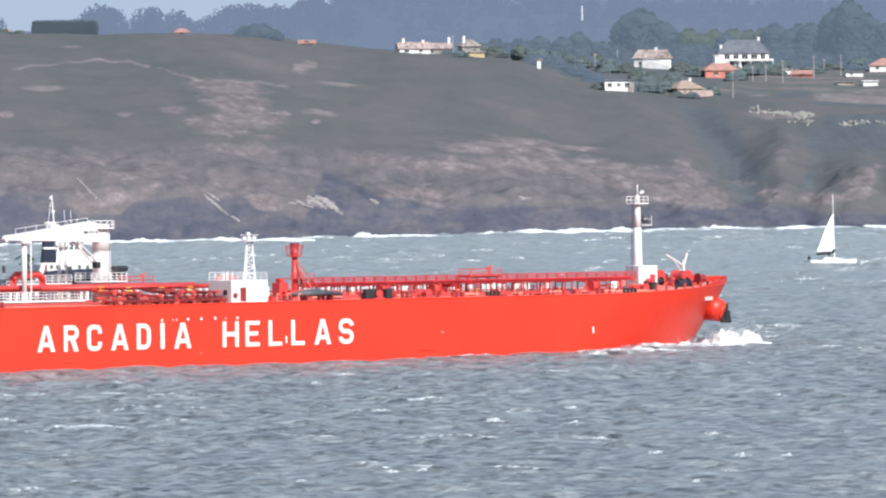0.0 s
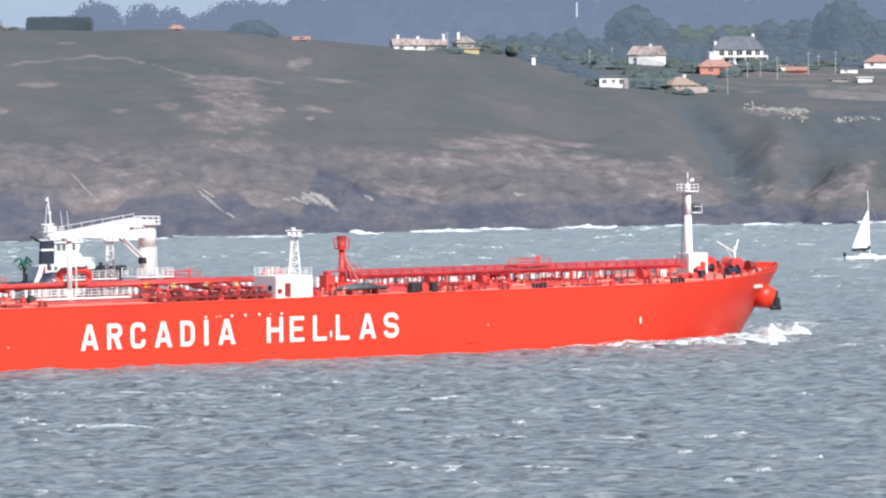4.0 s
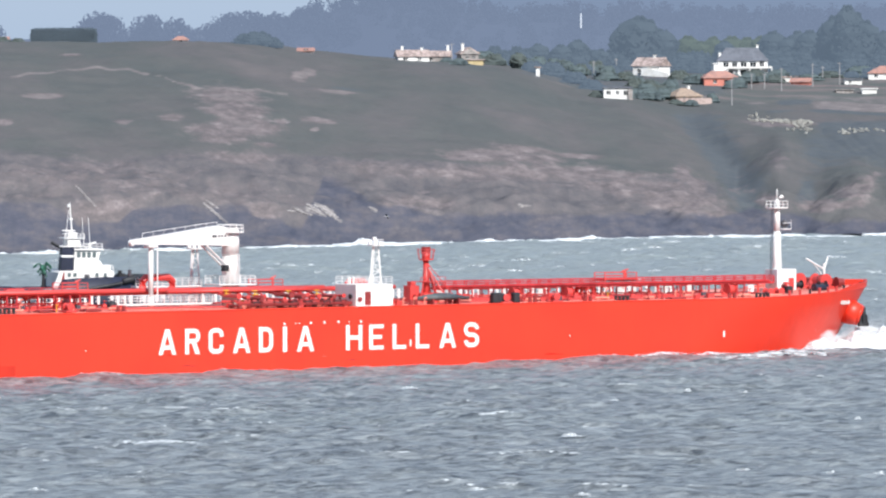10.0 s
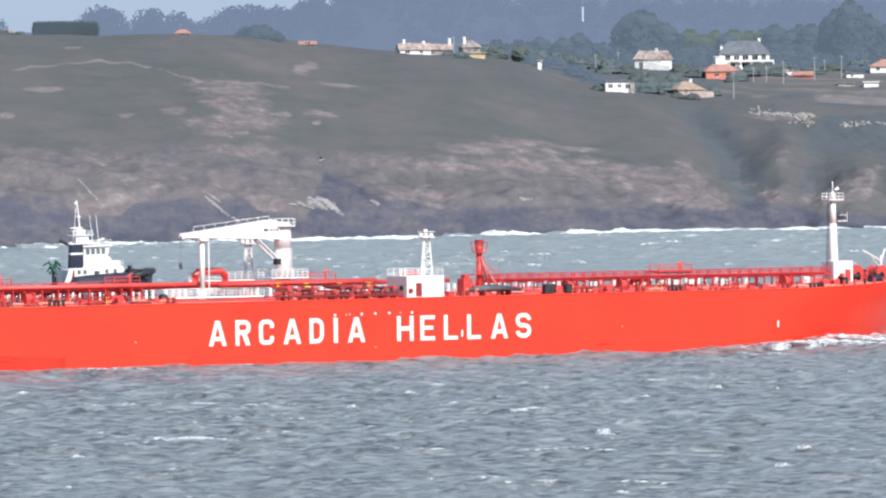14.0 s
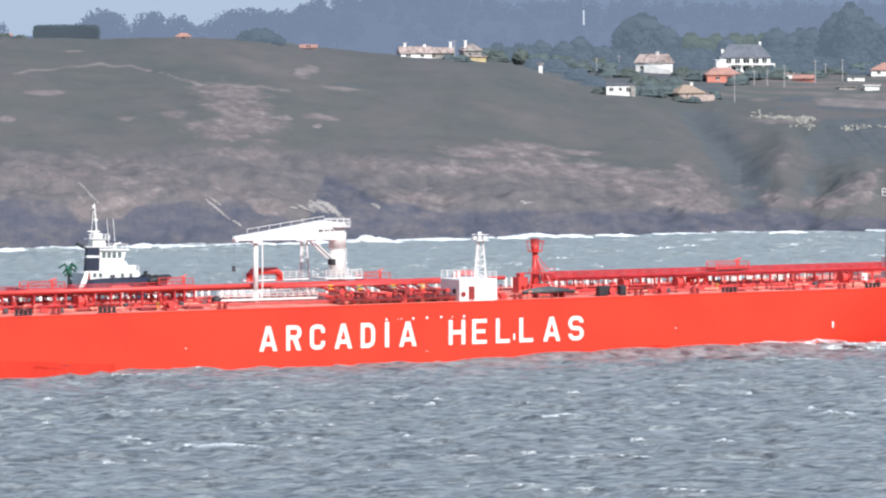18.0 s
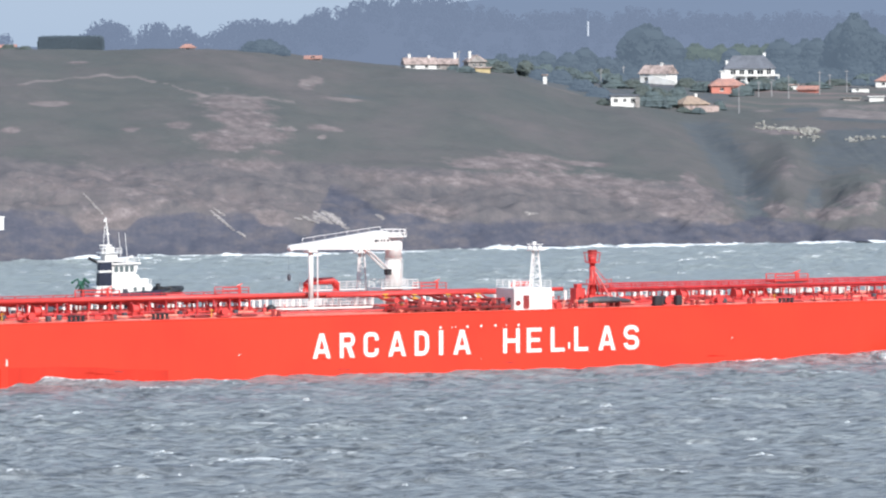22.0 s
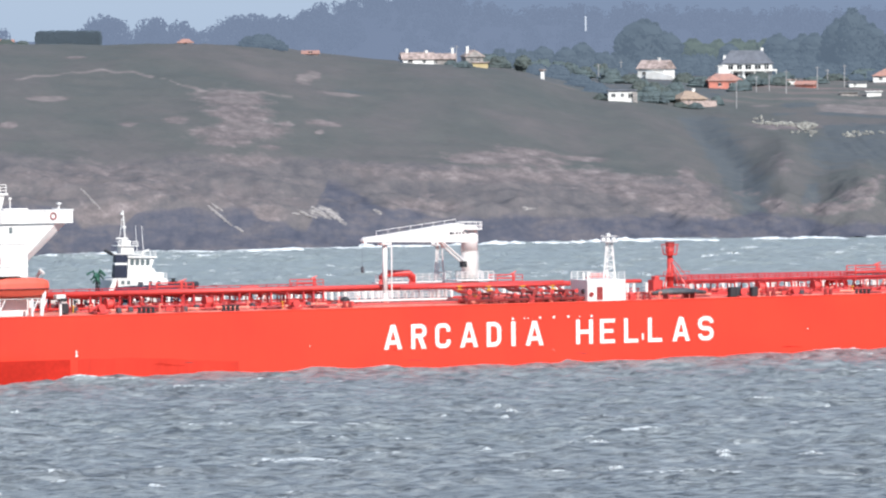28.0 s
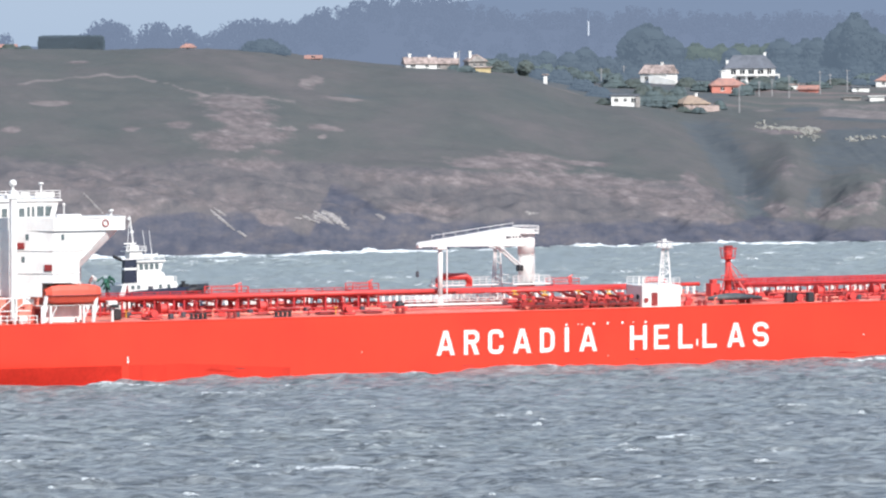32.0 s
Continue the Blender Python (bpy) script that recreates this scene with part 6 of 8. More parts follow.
# blue haze of the distance, again put into the emission
LEAF_BLUE = haze_glow_material("distant_woods", (0.008, 0.010, 0.012), (0.132, 0.164, 0.230))
RIDGE_NEAR = haze_glow_material("wooded_ridge", (0.008, 0.010, 0.012), (0.136, 0.168, 0.236))
RIDGE_FAR = haze_glow_material("far_ridge", (0.012, 0.016, 0.02), (0.149, 0.188, 0.263))
WHITE_WALL = material("whitewashed_wall", (0.78, 0.77, 0.74), 0.85, vary=0.08, scale=1, tint=(0.66, 0.64, 0.60))
STONE_WALL = material("grey_stone_wall", (0.36, 0.33, 0.31), 0.9, vary=0.2, scale=2)
OCHRE_WALL = material("ochre_plaster", (0.40, 0.33, 0.25), 0.9, vary=0.15, scale=1)
YELLOW_WALL = material("yellow_plaster", (0.55, 0.44, 0.24), 0.9, vary=0.1, scale=1)
SLATE = material("slate_roof", (0.13, 0.14, 0.165), 0.6, vary=0.15, scale=2)
CLAY = material("clay_tile_roof", (0.42, 0.22, 0.175), 0.85, vary=0.25, scale=2, tint=(0.30, 0.18, 0.155))
PALE_CLAY = material("weathered_tile_roof", (0.46, 0.36, 0.325), 0.85, vary=0.3, scale=2)
OCHRE_ROOF = material("faded_ochre_tiles", (0.36, 0.27, 0.20), 0.85, vary=0.3, scale=2, tint=(0.26, 0.20, 0.165))
SALMON = material("salmon_plaster", (0.55, 0.20, 0.15), 0.85, vary=0.1, scale=1)
POLE = material("weathered_pole", (0.36, 0.35, 0.35), 0.85, vary=0.15, scale=1)
# white greyed towards blue in its base colour for the haze
HAZY_WHITE = material("hazy_white_steel", (0.50, 0.54, 0.60), 0.8, vary=0.05, scale=1)
PAMPAS = material("pale_pampas_plumes", (0.46, 0.45, 0.41), 0.95, vary=0.15, scale=1)


def place(u, dist):
    """A spot on the headland, by bearing and distance."""
    return Vector((u * dist / FPX, dist, float(land_height(np.array([float(u)]), np.array([float(dist)]))[0])))


def leaves(rng, lobes, count, size, spread=0.45):
    """Leaf clumps: small tilted quads spread over and inside rounded lobes."""
    m = Mesh()
    for _ in range(count):
        cx, cy, cz, r = lobes[rng.randrange(len(lobes))]
        d = Vector((rng.gauss(0, 1), rng.gauss(0, 1), rng.gauss(0.15, 0.9))).normalized()
        c = Vector((cx, cy, cz)) + d * r * rng.uniform(0.92, 1.12)
        n = (d + Vector((rng.gauss(0, spread), rng.gauss(0, spread), rng.gauss(0, spread)))).normalized()
        a = n.orthogonal().normalized()
        b = n.cross(a)
        w, h = size * rng.uniform(0.6, 1.3), size * rng.uniform(0.5, 1.1)
        t = rng.uniform(0, 6.28)
        a, b = a * math.cos(t) + b * math.sin(t), b * math.cos(t) - a * math.sin(t)
        m.add([c - a * w, c - b * h, c + a * w * 0.9 + n * size * 0.25, c + b * h], [(0, 1, 2, 3)])
    return m


def tree_pattern(seed, shape, mat, label):
    """A tree about ten metres high, clothed in leaves nearly to the ground."""
    rng = random.Random(seed)
    t = empty("tree", label, "tree")
    tr = Mesh().tube((0, 0, -0.4), (0.1, 0, 4.2), 0.34, 0.22, n=8).tube((0.1, 0, 4.2), (0.0, 0.1, 7.5), 0.22, 0.08, n=7)
    lobes = []
    for k in range({"broad": 400, "tall": 320, "shrub": 190}[shape]):
        an, f = rng.uniform(0, 6.28), rng.random()
        if shape == "broad":
            z, r = 0.6 + 8.8 * f, rng.uniform(0.2, 0.46)
            rad = 3.9 * math.sqrt(rng.uniform(0.72, 1.06)) * max(0.25, 1 - ((z - 4.6) / 5.2) ** 2)
        elif shape == "tall":
            z, r = 0.6 + 9.0 * f, rng.uniform(0.14, 0.36)
            rad = 2.3 * math.sqrt(rng.uniform(0.72, 1.06)) * max(0.2, 1 - ((z - 4.0) / 6.2) ** 2)
        else:
            z, r = 0.2 + 4.0 * f, rng.uniform(0.16, 0.42)
            rad = 5.4 * math.sqrt(rng.uniform(0.6, 1.05)) * max(0.3, 1 - (z / 5.0) ** 2)
        rad *= 1 + 0.34 * noise.noise(Vector((1.3 * math.cos(an) + 5 * seed, 1.3 * math.sin(an), 0.55 * z)))
        p = (rad * math.cos(an), rad * math.sin(an), z)
        lobes.append((*p, r))
        if shape != "shrub" and k % 26 == 0:
            tr.tube((0.05, 0, min(z * 0.62, 6.5)), p, 0.13, 0.04, n=5)
    if shape == "shrub":
        tr = Mesh().tube((0, 0, -0.4), (0.1, 0, 2.2), 0.2, 0.1, n=7)
    part("trunk", tr, BARK, t)
    cr = leaves(rng, lobes, 3600 if shape == "broad" else 1500, 0.2, 0.5)
    top = max(q[2] for q in lobes)
    for k, f in enumerate((0.22, 0.42, 0.58, 0.74)):
        z = f * top
        wide = max(math.hypot(q[0], q[1]) for q in lobes if abs(q[2] - z) < 0.1 * top)
        cr.blob((0.2 * math.sin(k * 2.1), 0.2 * math.cos(k * 2.1), z), wide * 0.84, wide * 0.84, (0.26 if k < 3 else 0.24) * top, seed * 300 + k, 0.22, 2)
    for k, (cx, cy, cz, r) in enumerate(lobes):
        cr.blob((cx, cy, cz), r * 0.94, r * 0.94, r * 0.9, seed * 200 + k, 0.25, 1)
    part("crown", cr, mat, t)
    return t


def plant(pattern, u, dist, h, w, turn, used):
    """h, w: height and breadth against the pattern's ten metres."""
    m = Matrix.Translation(place(u, dist) - Vector((0, 0, 0.45 * h))) @ pose(0, 0, 0, 0, 0, turn) @ Matrix.Diagonal((w, w, h, 1))
    if pattern not in used:
        used.add(pattern)
        pattern.matrix_basis = m
        return pattern
    k = copy_thing(pattern, Matrix.Identity(4))
    k.matrix_basis = m
    return k


def build_trees():
    broad2 = tree_pattern(2, "broad", LEAF_MID, "green leafy tree on the plateau")
    shrub = tree_pattern(4, "shrub", LEAF_DARK, "dense dark shrub beside the gardens")
    shrub2 = tree_pattern(5, "shrub", LEAF_MID, "green rounded shrub on the hilltop")
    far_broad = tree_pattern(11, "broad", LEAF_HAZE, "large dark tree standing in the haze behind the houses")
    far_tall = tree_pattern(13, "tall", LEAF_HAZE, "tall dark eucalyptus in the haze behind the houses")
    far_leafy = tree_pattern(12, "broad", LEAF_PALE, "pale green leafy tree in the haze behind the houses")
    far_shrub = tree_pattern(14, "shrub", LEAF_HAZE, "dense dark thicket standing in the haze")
    used = set()
    spots = [(far_broad, 352, 2170, 2.0, 2.0, 10), (far_tall, 318, 2190, 1.55, 1.6, 80), (far_broad, 395, 2200, 1.5, 1.4, 140), (far_tall, 372, 2175, 1.85, 1.9, 40)]
    spots += [(far_tall, 722, 2130, 2.25, 2.3, 30), (far_broad, 700, 2150, 1.9, 1.5, 200), (far_tall, 690, 2160, 1.7, 2.0, 80), (far_broad, 655, 2180, 1.35, 1.3, 260), (far_broad, 752, 2140, 1.7, 1.6, 20), (far_broad, 790, 2150, 1.3, 1.5, 120), (far_tall, 738, 2145, 2.0, 1.9, 75)]
    spots += [(far_leafy, 440, 2230, 1.25, 1.2, 15), (far_leafy, 485, 2240, 1.2, 1.1, 120), (far_leafy, 545, 2250, 1.15, 1.2, 60), (far_broad, 590, 2230, 1.35, 1.3, 300), (far_broad, 635, 2220, 1.35, 1.2, 210), (far_leafy, 518, 2235, 1.2, 1.3, 33), (far_leafy, 570, 2240, 1.2, 1.2, 70)]
    spots += [(far_leafy, 460, 2190, 1.0, 1.2, 133), (far_broad, 505, 2210, 1.0, 1.0, 75), (far_broad, 615, 2190, 1.1, 1.0, 190)]
    spots += [(shrub2, 96, 1985, 1.0, 0.8, 15), (broad2, 140, 1940, 0.6, 0.7, 40), (far_shrub, 165, 1930, 0.9, 0.8, 10), (far_shrub, 200, 1975, 1.2, 1.0, 80), (far_broad, 215, 2060, 0.95, 1.0, 240), (far_shrub, 255, 2010, 1.0, 0.8, 100)]
    spots += [(far_shrub, 240, 1920, 0.9, 0.9, 100), (far_broad, 285, 2050, 0.9, 0.9, 20), (far_shrub, 270, 1895, 0.8, 0.9, 60), (far_shrub, 305, 2010, 1.0, 0.9, 20), (far_shrub, 110, 2120, 1.3, 1.1, 70), (far_broad, 175, 2150, 0.9, 1.0, 170), (far_broad, 245, 2160, 1.1, 1.1, 60)]
    spots += [(shrub, 372, 1885, 1.0, 0.75, 30), (shrub, 395, 1893, 0.8, 0.6, 99), (shrub, 482, 1900, 0.75, 0.45, 150), (shrub, 548, 2000, 0.75, 0.75, 40), (shrub, 572, 2005, 0.5, 0.6, 220), (shrub, 525, 1990, 0.45, 0.5, 10)]
    spots += [(shrub, 549, 2026, 0.55, 0.5, 12), (shrub2, 563, 2024, 0.5, 0.5, 52), (shrub, 521, 2027, 0.45, 0.45, 92), (shrub, 528, 1978, 0.9, 0.6, 77), (shrub, 515, 1976, 0.7, 0.5, 7), (shrub, 445, 1884, 0.45, 0.5, 7), (shrub2, 418, 1884, 0.4, 0.5, 70), (shrub2, 425, 2010, 0.8, 0.8, 77), (shrub, 347, 1882, 0.8, 0.7, 5), (shrub2, 278, 1868, 0.5, 0.5, 5), (shrub, 455, 1990, 0.8, 0.9, 200), (shrub, 600, 2030, 0.7, 0.9, 44), (shrub, 655, 2020, 0.6, 1.0, 140), (shrub2, 690, 2035, 0.6, 0.9, 10), (shrub, 745, 2050, 0.9, 1.2, 60), (shrub2, 330, 1990, 0.7, 0.8, 45)]
    spots += [(far_shrub, -322, 1845, 1.05, 1.1, 10), (far_shrub, -342, 1850, 0.8, 0.8, 70), (far_shrub, -298, 1850, 0.75, 0.8, 130), (shrub2, -745, 1815, 0.45, 0.45, 10), (shrub2, -774, 1800, 0.45, 0.55, 50), (shrub, 35, 1880, 0.5, 0.6, 30), (shrub, 12, 1900, 0.5, 0.5, 10)]
    # hedgerows between the fields
    hr = random.Random(23)
    for k in range(12):
        spots.append((far_shrub, 590 + 17 * k + hr.uniform(-5, 5), 2040 + hr.uniform(0, 22), hr.uniform(0.5, 0.9), hr.uniform(0.6, 0.9), hr.uniform(0, 360)))
    spots += [(shrub2, 60, 2030, 0.9, 0.9, 10), (shrub, 80, 2060, 1.1, 1.0, 90)]
    # dense garden growth between the houses
    gd = random.Random(41)
    for k in range(14):
        spots.append((shrub2 if k % 3 == 0 else shrub, 150 + 11 * k + gd.uniform(-6, 6), 1990 + gd.uniform(-8, 40), gd.uniform(0.7, 1.2), gd.uniform(0.6, 0.9), gd.uniform(0, 360)))
    for k in range(9):
        spots.append((shrub if k % 3 else shrub2, 345 + 8 * k + gd.uniform(-4, 4), 1905 + gd.uniform(0, 30), gd.uniform(0.7, 1.1), gd.uniform(0.5, 0.7), gd.uniform(0, 360)))
    for k in range(7):
        spots.append((shrub if k % 2 else shrub2, 545 + 8 * k + gd.uniform(-4, 4), 2004 + gd.uniform(0, 14), gd.uniform(0.5, 0.9), gd.uniform(0.5, 0.7), gd.uniform(0, 360)))
    # low growth closes the gaps behind the gardens
    rg = random.Random(17)
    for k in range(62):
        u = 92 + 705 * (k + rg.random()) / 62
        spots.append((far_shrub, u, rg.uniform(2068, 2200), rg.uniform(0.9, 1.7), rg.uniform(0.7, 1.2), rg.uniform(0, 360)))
    for s in spots:
        plant(*s, used)
    # trimmed hedge block
    rng = random.Random(9)
    m = Mesh()
    p = place(-664, 1822)
    for _ in range(4200):
        x, y, z = rng.uniform(-9.8, 9.8), rng.uniform(-1.3, 1.3), rng.uniform(-0.3, 4.6)
        if abs(y) < 0.7 and z < 4.1 and abs(x) < 9.2:
            y = -1.2
        top = 4.5 + 0.4 * noise.noise(Vector((x * 0.6, 0, 1))) - 1.6 * max(0.0, abs(x) - 8.6)
        c = Vector((x, y, min(z, top)))
        n = Vector((rng.gauss(0, 0.4), rng.gauss(-1, 0.4), rng.gauss(0.3, 0.4))).normalized()
        a = n.orthogonal().normalized() * 0.17
        b = n.cross(a)
        m.add([c - a, c - b, c + a, c + b], [(0, 1, 2, 3)])
    m.box(-9.6, 9.6, -1.15, 1.1, -0.6, 4.3, 0.25)
    h = part("hedge", m, LEAF_HEDGE)
    h.location = p
    tagged(h, "tall clipped dark green hedge on the hilltop", "hedge")


build_trees()


def house(label, u, dist, w, d, wall, roof, roof_kind, wall_mat, roof_mat, turn=0.0, windows=(), chimneys=(), extra=None, base=0.6, name="house"):
    """A house with its front towards the sea; windows: (x, z, breadth, height) on the front."""
    h = empty(name, label, "house")
    p = place(u, dist)
    h.matrix_basis = pose(p.x, p.y, p.z, 0, 0, turn)
    part("wall", Mesh().box(-w / 2, w / 2, -d / 2, d / 2, -base, wall, 0.05), wall_mat, h)
    e = 0.45
    x, y, r = w / 2 + e, d / 2 + e, Mesh()
    if roof_kind == "hip":
        k = min(w / 2 - 0.5, d / 2)
        r.add([(-x, -y, wall), (x, -y, wall), (x, y, wall), (-x, y, wall), (-x + k, 0, wall + roof), (x - k, 0, wall + roof), (-x, -y, wall - 0.22), (x, -y, wall - 0.22), (x, y, wall - 0.22), (-x, y, wall - 0.22)],
              [(0, 1, 5, 4), (1, 2, 5), (2, 3, 4, 5), (3, 0, 4), (0, 6, 7, 1), (1, 7, 8, 2), (2, 8, 9, 3), (3, 9, 6, 0), (6, 7, 8, 9)])
    elif roof_kind == "gable_front":
        r.add([(-x, -y, wall), (0, -y, wall + roof), (x, -y, wall), (-x, y, wall), (0, y, wall + roof), (x, y, wall), (-x, -y, wall - 0.22), (x, -y, wall - 0.22), (-x, y, wall - 0.22), (x, y, wall - 0.22)],
              [(0, 1, 4, 3), (1, 2, 5, 4), (0, 6, 7, 2, 1), (3, 4, 5, 9, 8), (0, 3, 8, 6), (2, 7, 9, 5), (6, 8, 9, 7)])
    elif roof_kind == "gable":
        r.add([(-x, -y, wall), (x, -y, wall), (x, y, wall), (-x, y, wall), (-x, 0, wall + roof), (x, 0, wall + roof), (-x, -y, wall - 0.22), (x, -y, wall - 0.22), (x, y, wall - 0.22), (-x, y, wall - 0.22)],
              [(0, 1, 5, 4), (2, 3, 4, 5), (1, 2, 5), (3, 0, 4), (0, 6, 7, 1), (1, 7, 8, 2), (2, 8, 9, 3), (3, 9, 6, 0), (6, 7, 8, 9)])
    else:
        r.box(-x, x, -y, y, wall, wall + roof, 0.05)
    ro = part("roof", r, roof_mat, h)
    if roof_kind == "gable_front":
        part("gable_wall", Mesh().prism([(-w / 2, wall - 0.2), (w / 2, wall - 0.2), (0, wall + roof - 0.25)], "y", -d / 2 - 0.5, -d / 2 - 0.2), wall_mat, h)
    for wx, wz, ww, wh in windows:
        wi = part("window", Mesh().box(wx - ww / 2, wx + ww / 2, -d / 2 - 0.04, -d / 2 + 0.1, wz, wz + wh, 0.0), GLASS, h)
        part("frame", Mesh().box(wx - ww / 2 - 0.1, wx + ww / 2 + 0.1, -d / 2 - 0.1, -d / 2 - 0.02, wz - 0.14, wz, 0.0).box(wx - 0.05, wx + 0.05, -d / 2 - 0.08, -d / 2 - 0.05, wz, wz + wh, 0.0), WHITE_WALL, wi)
    for cx, cy, ch in chimneys:
        part("chimney", Mesh().box(cx - 0.4, cx + 0.4, cy - 0.35, cy + 0.35, wall, wall + ch).box(cx - 0.52, cx + 0.52, cy - 0.45, cy + 0.45, wall + ch, wall + ch + 0.2), WHITE_WALL, ro)
    if extra:
        extra(h)
    return h


def build_houses():
    def veranda(h):
        part("balcony", Mesh().box(-5.2, 9.6, -5.0, -3.4, 2.35, 2.5).box(-5.2, 9.6, -5.0, -4.88, 2.5, 3.0), WHITE_WALL, h, "white balcony front")
        for x in (-5.0, -1.4, 2.2, 5.8, 9.4):
            part("balcony_post", Mesh().box(x - 0.18, x + 0.18, -5.0, -4.7, -0.6, 3.0), WHITE_WALL, h)
        part("annex", Mesh().box(-9.6, -7.8, -4.4, 3, -0.6, 3.9).box(-9.9, -7.6, -4.7, 3.3, 3.9, 4.2), WHITE_WALL, h)
    house("large two-storey white house with a grey slate hip roof", 534.6, 2040, 16.4, 7.0, 5.0, 4.2, "hip", WHITE_WALL, SLATE, 3, [(-5.5, 3.0, 1.6, 1.4), (-2.6, 3.0, 1.6, 1.4), (0.3, 3.0, 1.9, 1.4), (3.4, 3.0, 1.9, 1.4), (6.3, 3.0, 1.4, 1.7), (-4.0, 0.4, 1.6, 1.5), (0.2, 0.4, 1.8, 1.5), (4.4, 0.4, 2.2, 1.6)], [(-7.4, -2, 2.4), (5.2, 0.4, 4.9)], veranda)

    def lean(h):
        part("annex", Mesh().prism([(-1.0, -0.6), (8.8, -0.6), (8.8, 0.7), (4.8, 1.6), (1.0, 2.5), (-1.0, 2.4)], "y", -5.6, -4.2), WHITE_WALL, h, "low white side wing")
    house("white gabled house with a weathered tile roof", 375.0, 2032, 9.6, 8, 3.3, 2.7, "gable", WHITE_WALL, PALE_CLAY, -28, [(-2.5, 1.0, 1.1, 1.2), (1.2, 1.0, 1.1, 1.2)], [(1.2, 0, 3.3)], lean)
    house("small white cabin with a flat dark roof", 314.0, 1868, 8.2, 5, 2.9, 0.5, "flat", WHITE_WALL, SLATE, 0, [(-2.6, 1.1, 1.2, 1.0), (0.1, 1.2, 0.9, 0.9), (2.6, 0.9, 1.3, 1.3)], [], lambda h: part("corner_shed", Mesh().box(3.2, 4.6, -3.1, -2.4, -0.6, 2.6), STONE_WALL, h))
    house("salmon-red low house with a clay roof", 494.0, 1988, 11.0, 7, 2.4, 2.2, "hip", SALMON, CLAY, 10, [(-2.0, 0.7, 1.2, 1.0), (1.6, 0.7, 1.2, 1.0)], [])
    house("ochre cottage with a sagging tile roof", 432.0, 1893, 8.6, 7, 1.9, 2.4, "hip", OCHRE_WALL, OCHRE_ROOF, 24, [(-1.5, 1.0, 1.0, 1.0)], [(1.6, 0, 2.9)],
          lambda h: part("garden_wall", Mesh().box(-5.5, 6.5, -6.2, -5.8, -0.8, 1.3), PALE_CLAY, h))
    house("house with an orange tile roof", 786.0, 2037, 9.5, 8, 2.0, 2.3, "hip", WHITE_WALL, CLAY, -8, [(-2.2, 0.6, 1.1, 1.0)], [])
    house("low cottage with a faded red tile roof", -48.0, 1935, 9.8, 6, 1.5, 2.0, "gable", WHITE_WALL, PALE_CLAY, 10, [(-2.6, 0.3, 1.4, 0.8), (1.8, 0.3, 1.0, 0.8)], [(-3.2, 0, 2.9), (3.0, 0, 2.4)])
    house("grey stone barn with a pale roof", -4.0, 1945, 8.2, 6, 1.9, 1.7, "gable", STONE_WALL, PALE_CLAY, -6, [(-1.6, 0.4, 0.9, 0.9)], [(3.4, 0, 3.2)])
    house("tall stone house with a gable front", 50.0, 1940, 5.6, 6, 3.6, 2.0, "gable_front", STONE_WALL, PALE_CLAY, 14, [(-0.9, 1.9, 0.8, 1.0), (1.2, 1.9, 0.8, 1.0)], [(-1.9, -1, 2.9)])
    house("low yellow rendered garage", 58.0, 1925, 6.4, 4, 1.3, 0.35, "flat", YELLOW_WALL, PALE_CLAY, 8, [], [], name="garage")
    house("small house with a bright red roof on the hilltop", -457.0, 1832, 4.0, 4, 0.7, 1.0, "hip", WHITE_WALL, CLAY, 0, [(0, 0.1, 0.9, 0.5)], [])
    house("low house with a dark red roof behind the crest", -236.0, 1868, 4.6, 5, 0.7, 0.9, "gable", STONE_WALL, CLAY, 0, [(0, 0.6, 1.2, 0.7)], [])
    house("house with a pale red roof at the hilltop edge", -782.0, 1820, 6.5, 5, 1.6, 0.8, "gable", WHITE_WALL, CLAY, 0, [], [])
    house("white painted garden shed", 613.0, 2012, 2.6, 2.4, 1.3, 0.4, "flat", WHITE_WALL, PALE_CLAY, 5, [], [], name="shed")
    house("low shed with a sloping red roof", 640.0, 1998, 6.2, 3, 1.0, 1.2, "gable", SALMON, CLAY, -20, [], [], name="shed")
    house("long low white shed", 731.0, 2006, 5.6, 3, 1.2, 0.4, "flat", WHITE_WALL, SLATE, 4, [(-1, 0.3, 0.8, 0.6)], [], name="shed")
    house("small white hut in the field", 760.0, 1962, 4.6, 3, 1.3, 0.3, "flat", WHITE_WALL, WHITE_WALL, 0, [], [], name="shed")
    house("low grey concrete shed", 716.0, 1966, 5.4, 3, 0.9, 0.2, "flat", STONE_WALL, STONE_WALL, 0, [], [], name="shed")
    house("small white hut among shrubs", 240.0, 2010, 2.4, 2, 1.1, 0.3, "flat", WHITE_WALL, PALE_CLAY, 0, [], [], name="shed")
    house("tall white wall beside a small house", 174.0, 1905, 1.2, 2.5, 2.6, 0.4, "flat", WHITE_WALL, PALE_CLAY, 0, [], [], name="shed")
    # poles
    for u, dist, h in ((517, 1892, 8.2), (605, 1966, 7.5), (660, 1990, 7.5), (708, 2000, 7.3), (273, 1990, 5.5), (313, 2030, 5.5), (552, 1972, 5.0), (22, 1938, 6.5), (575, 1975, 5.0), (678, 2030, 4.0)):
        p = place(u, dist)
        t = empty("utility_pole", "weathered grey utility pole with a crossarm", "pole", "poles on the plateau")
        t.location = p
        part("shaft", Mesh().tube((0, 0, -0.5), (0, 0, h), 0.17, 0.11, n=8), POLE, t)
        part("crossarm", Mesh().box(-0.7, 0.7, -0.06, 0.06, h - 0.6, h - 0.45), POLE, t)
    # far white mast
    t = empty("radio_mast", "slim white mast above the far woods", "mast")
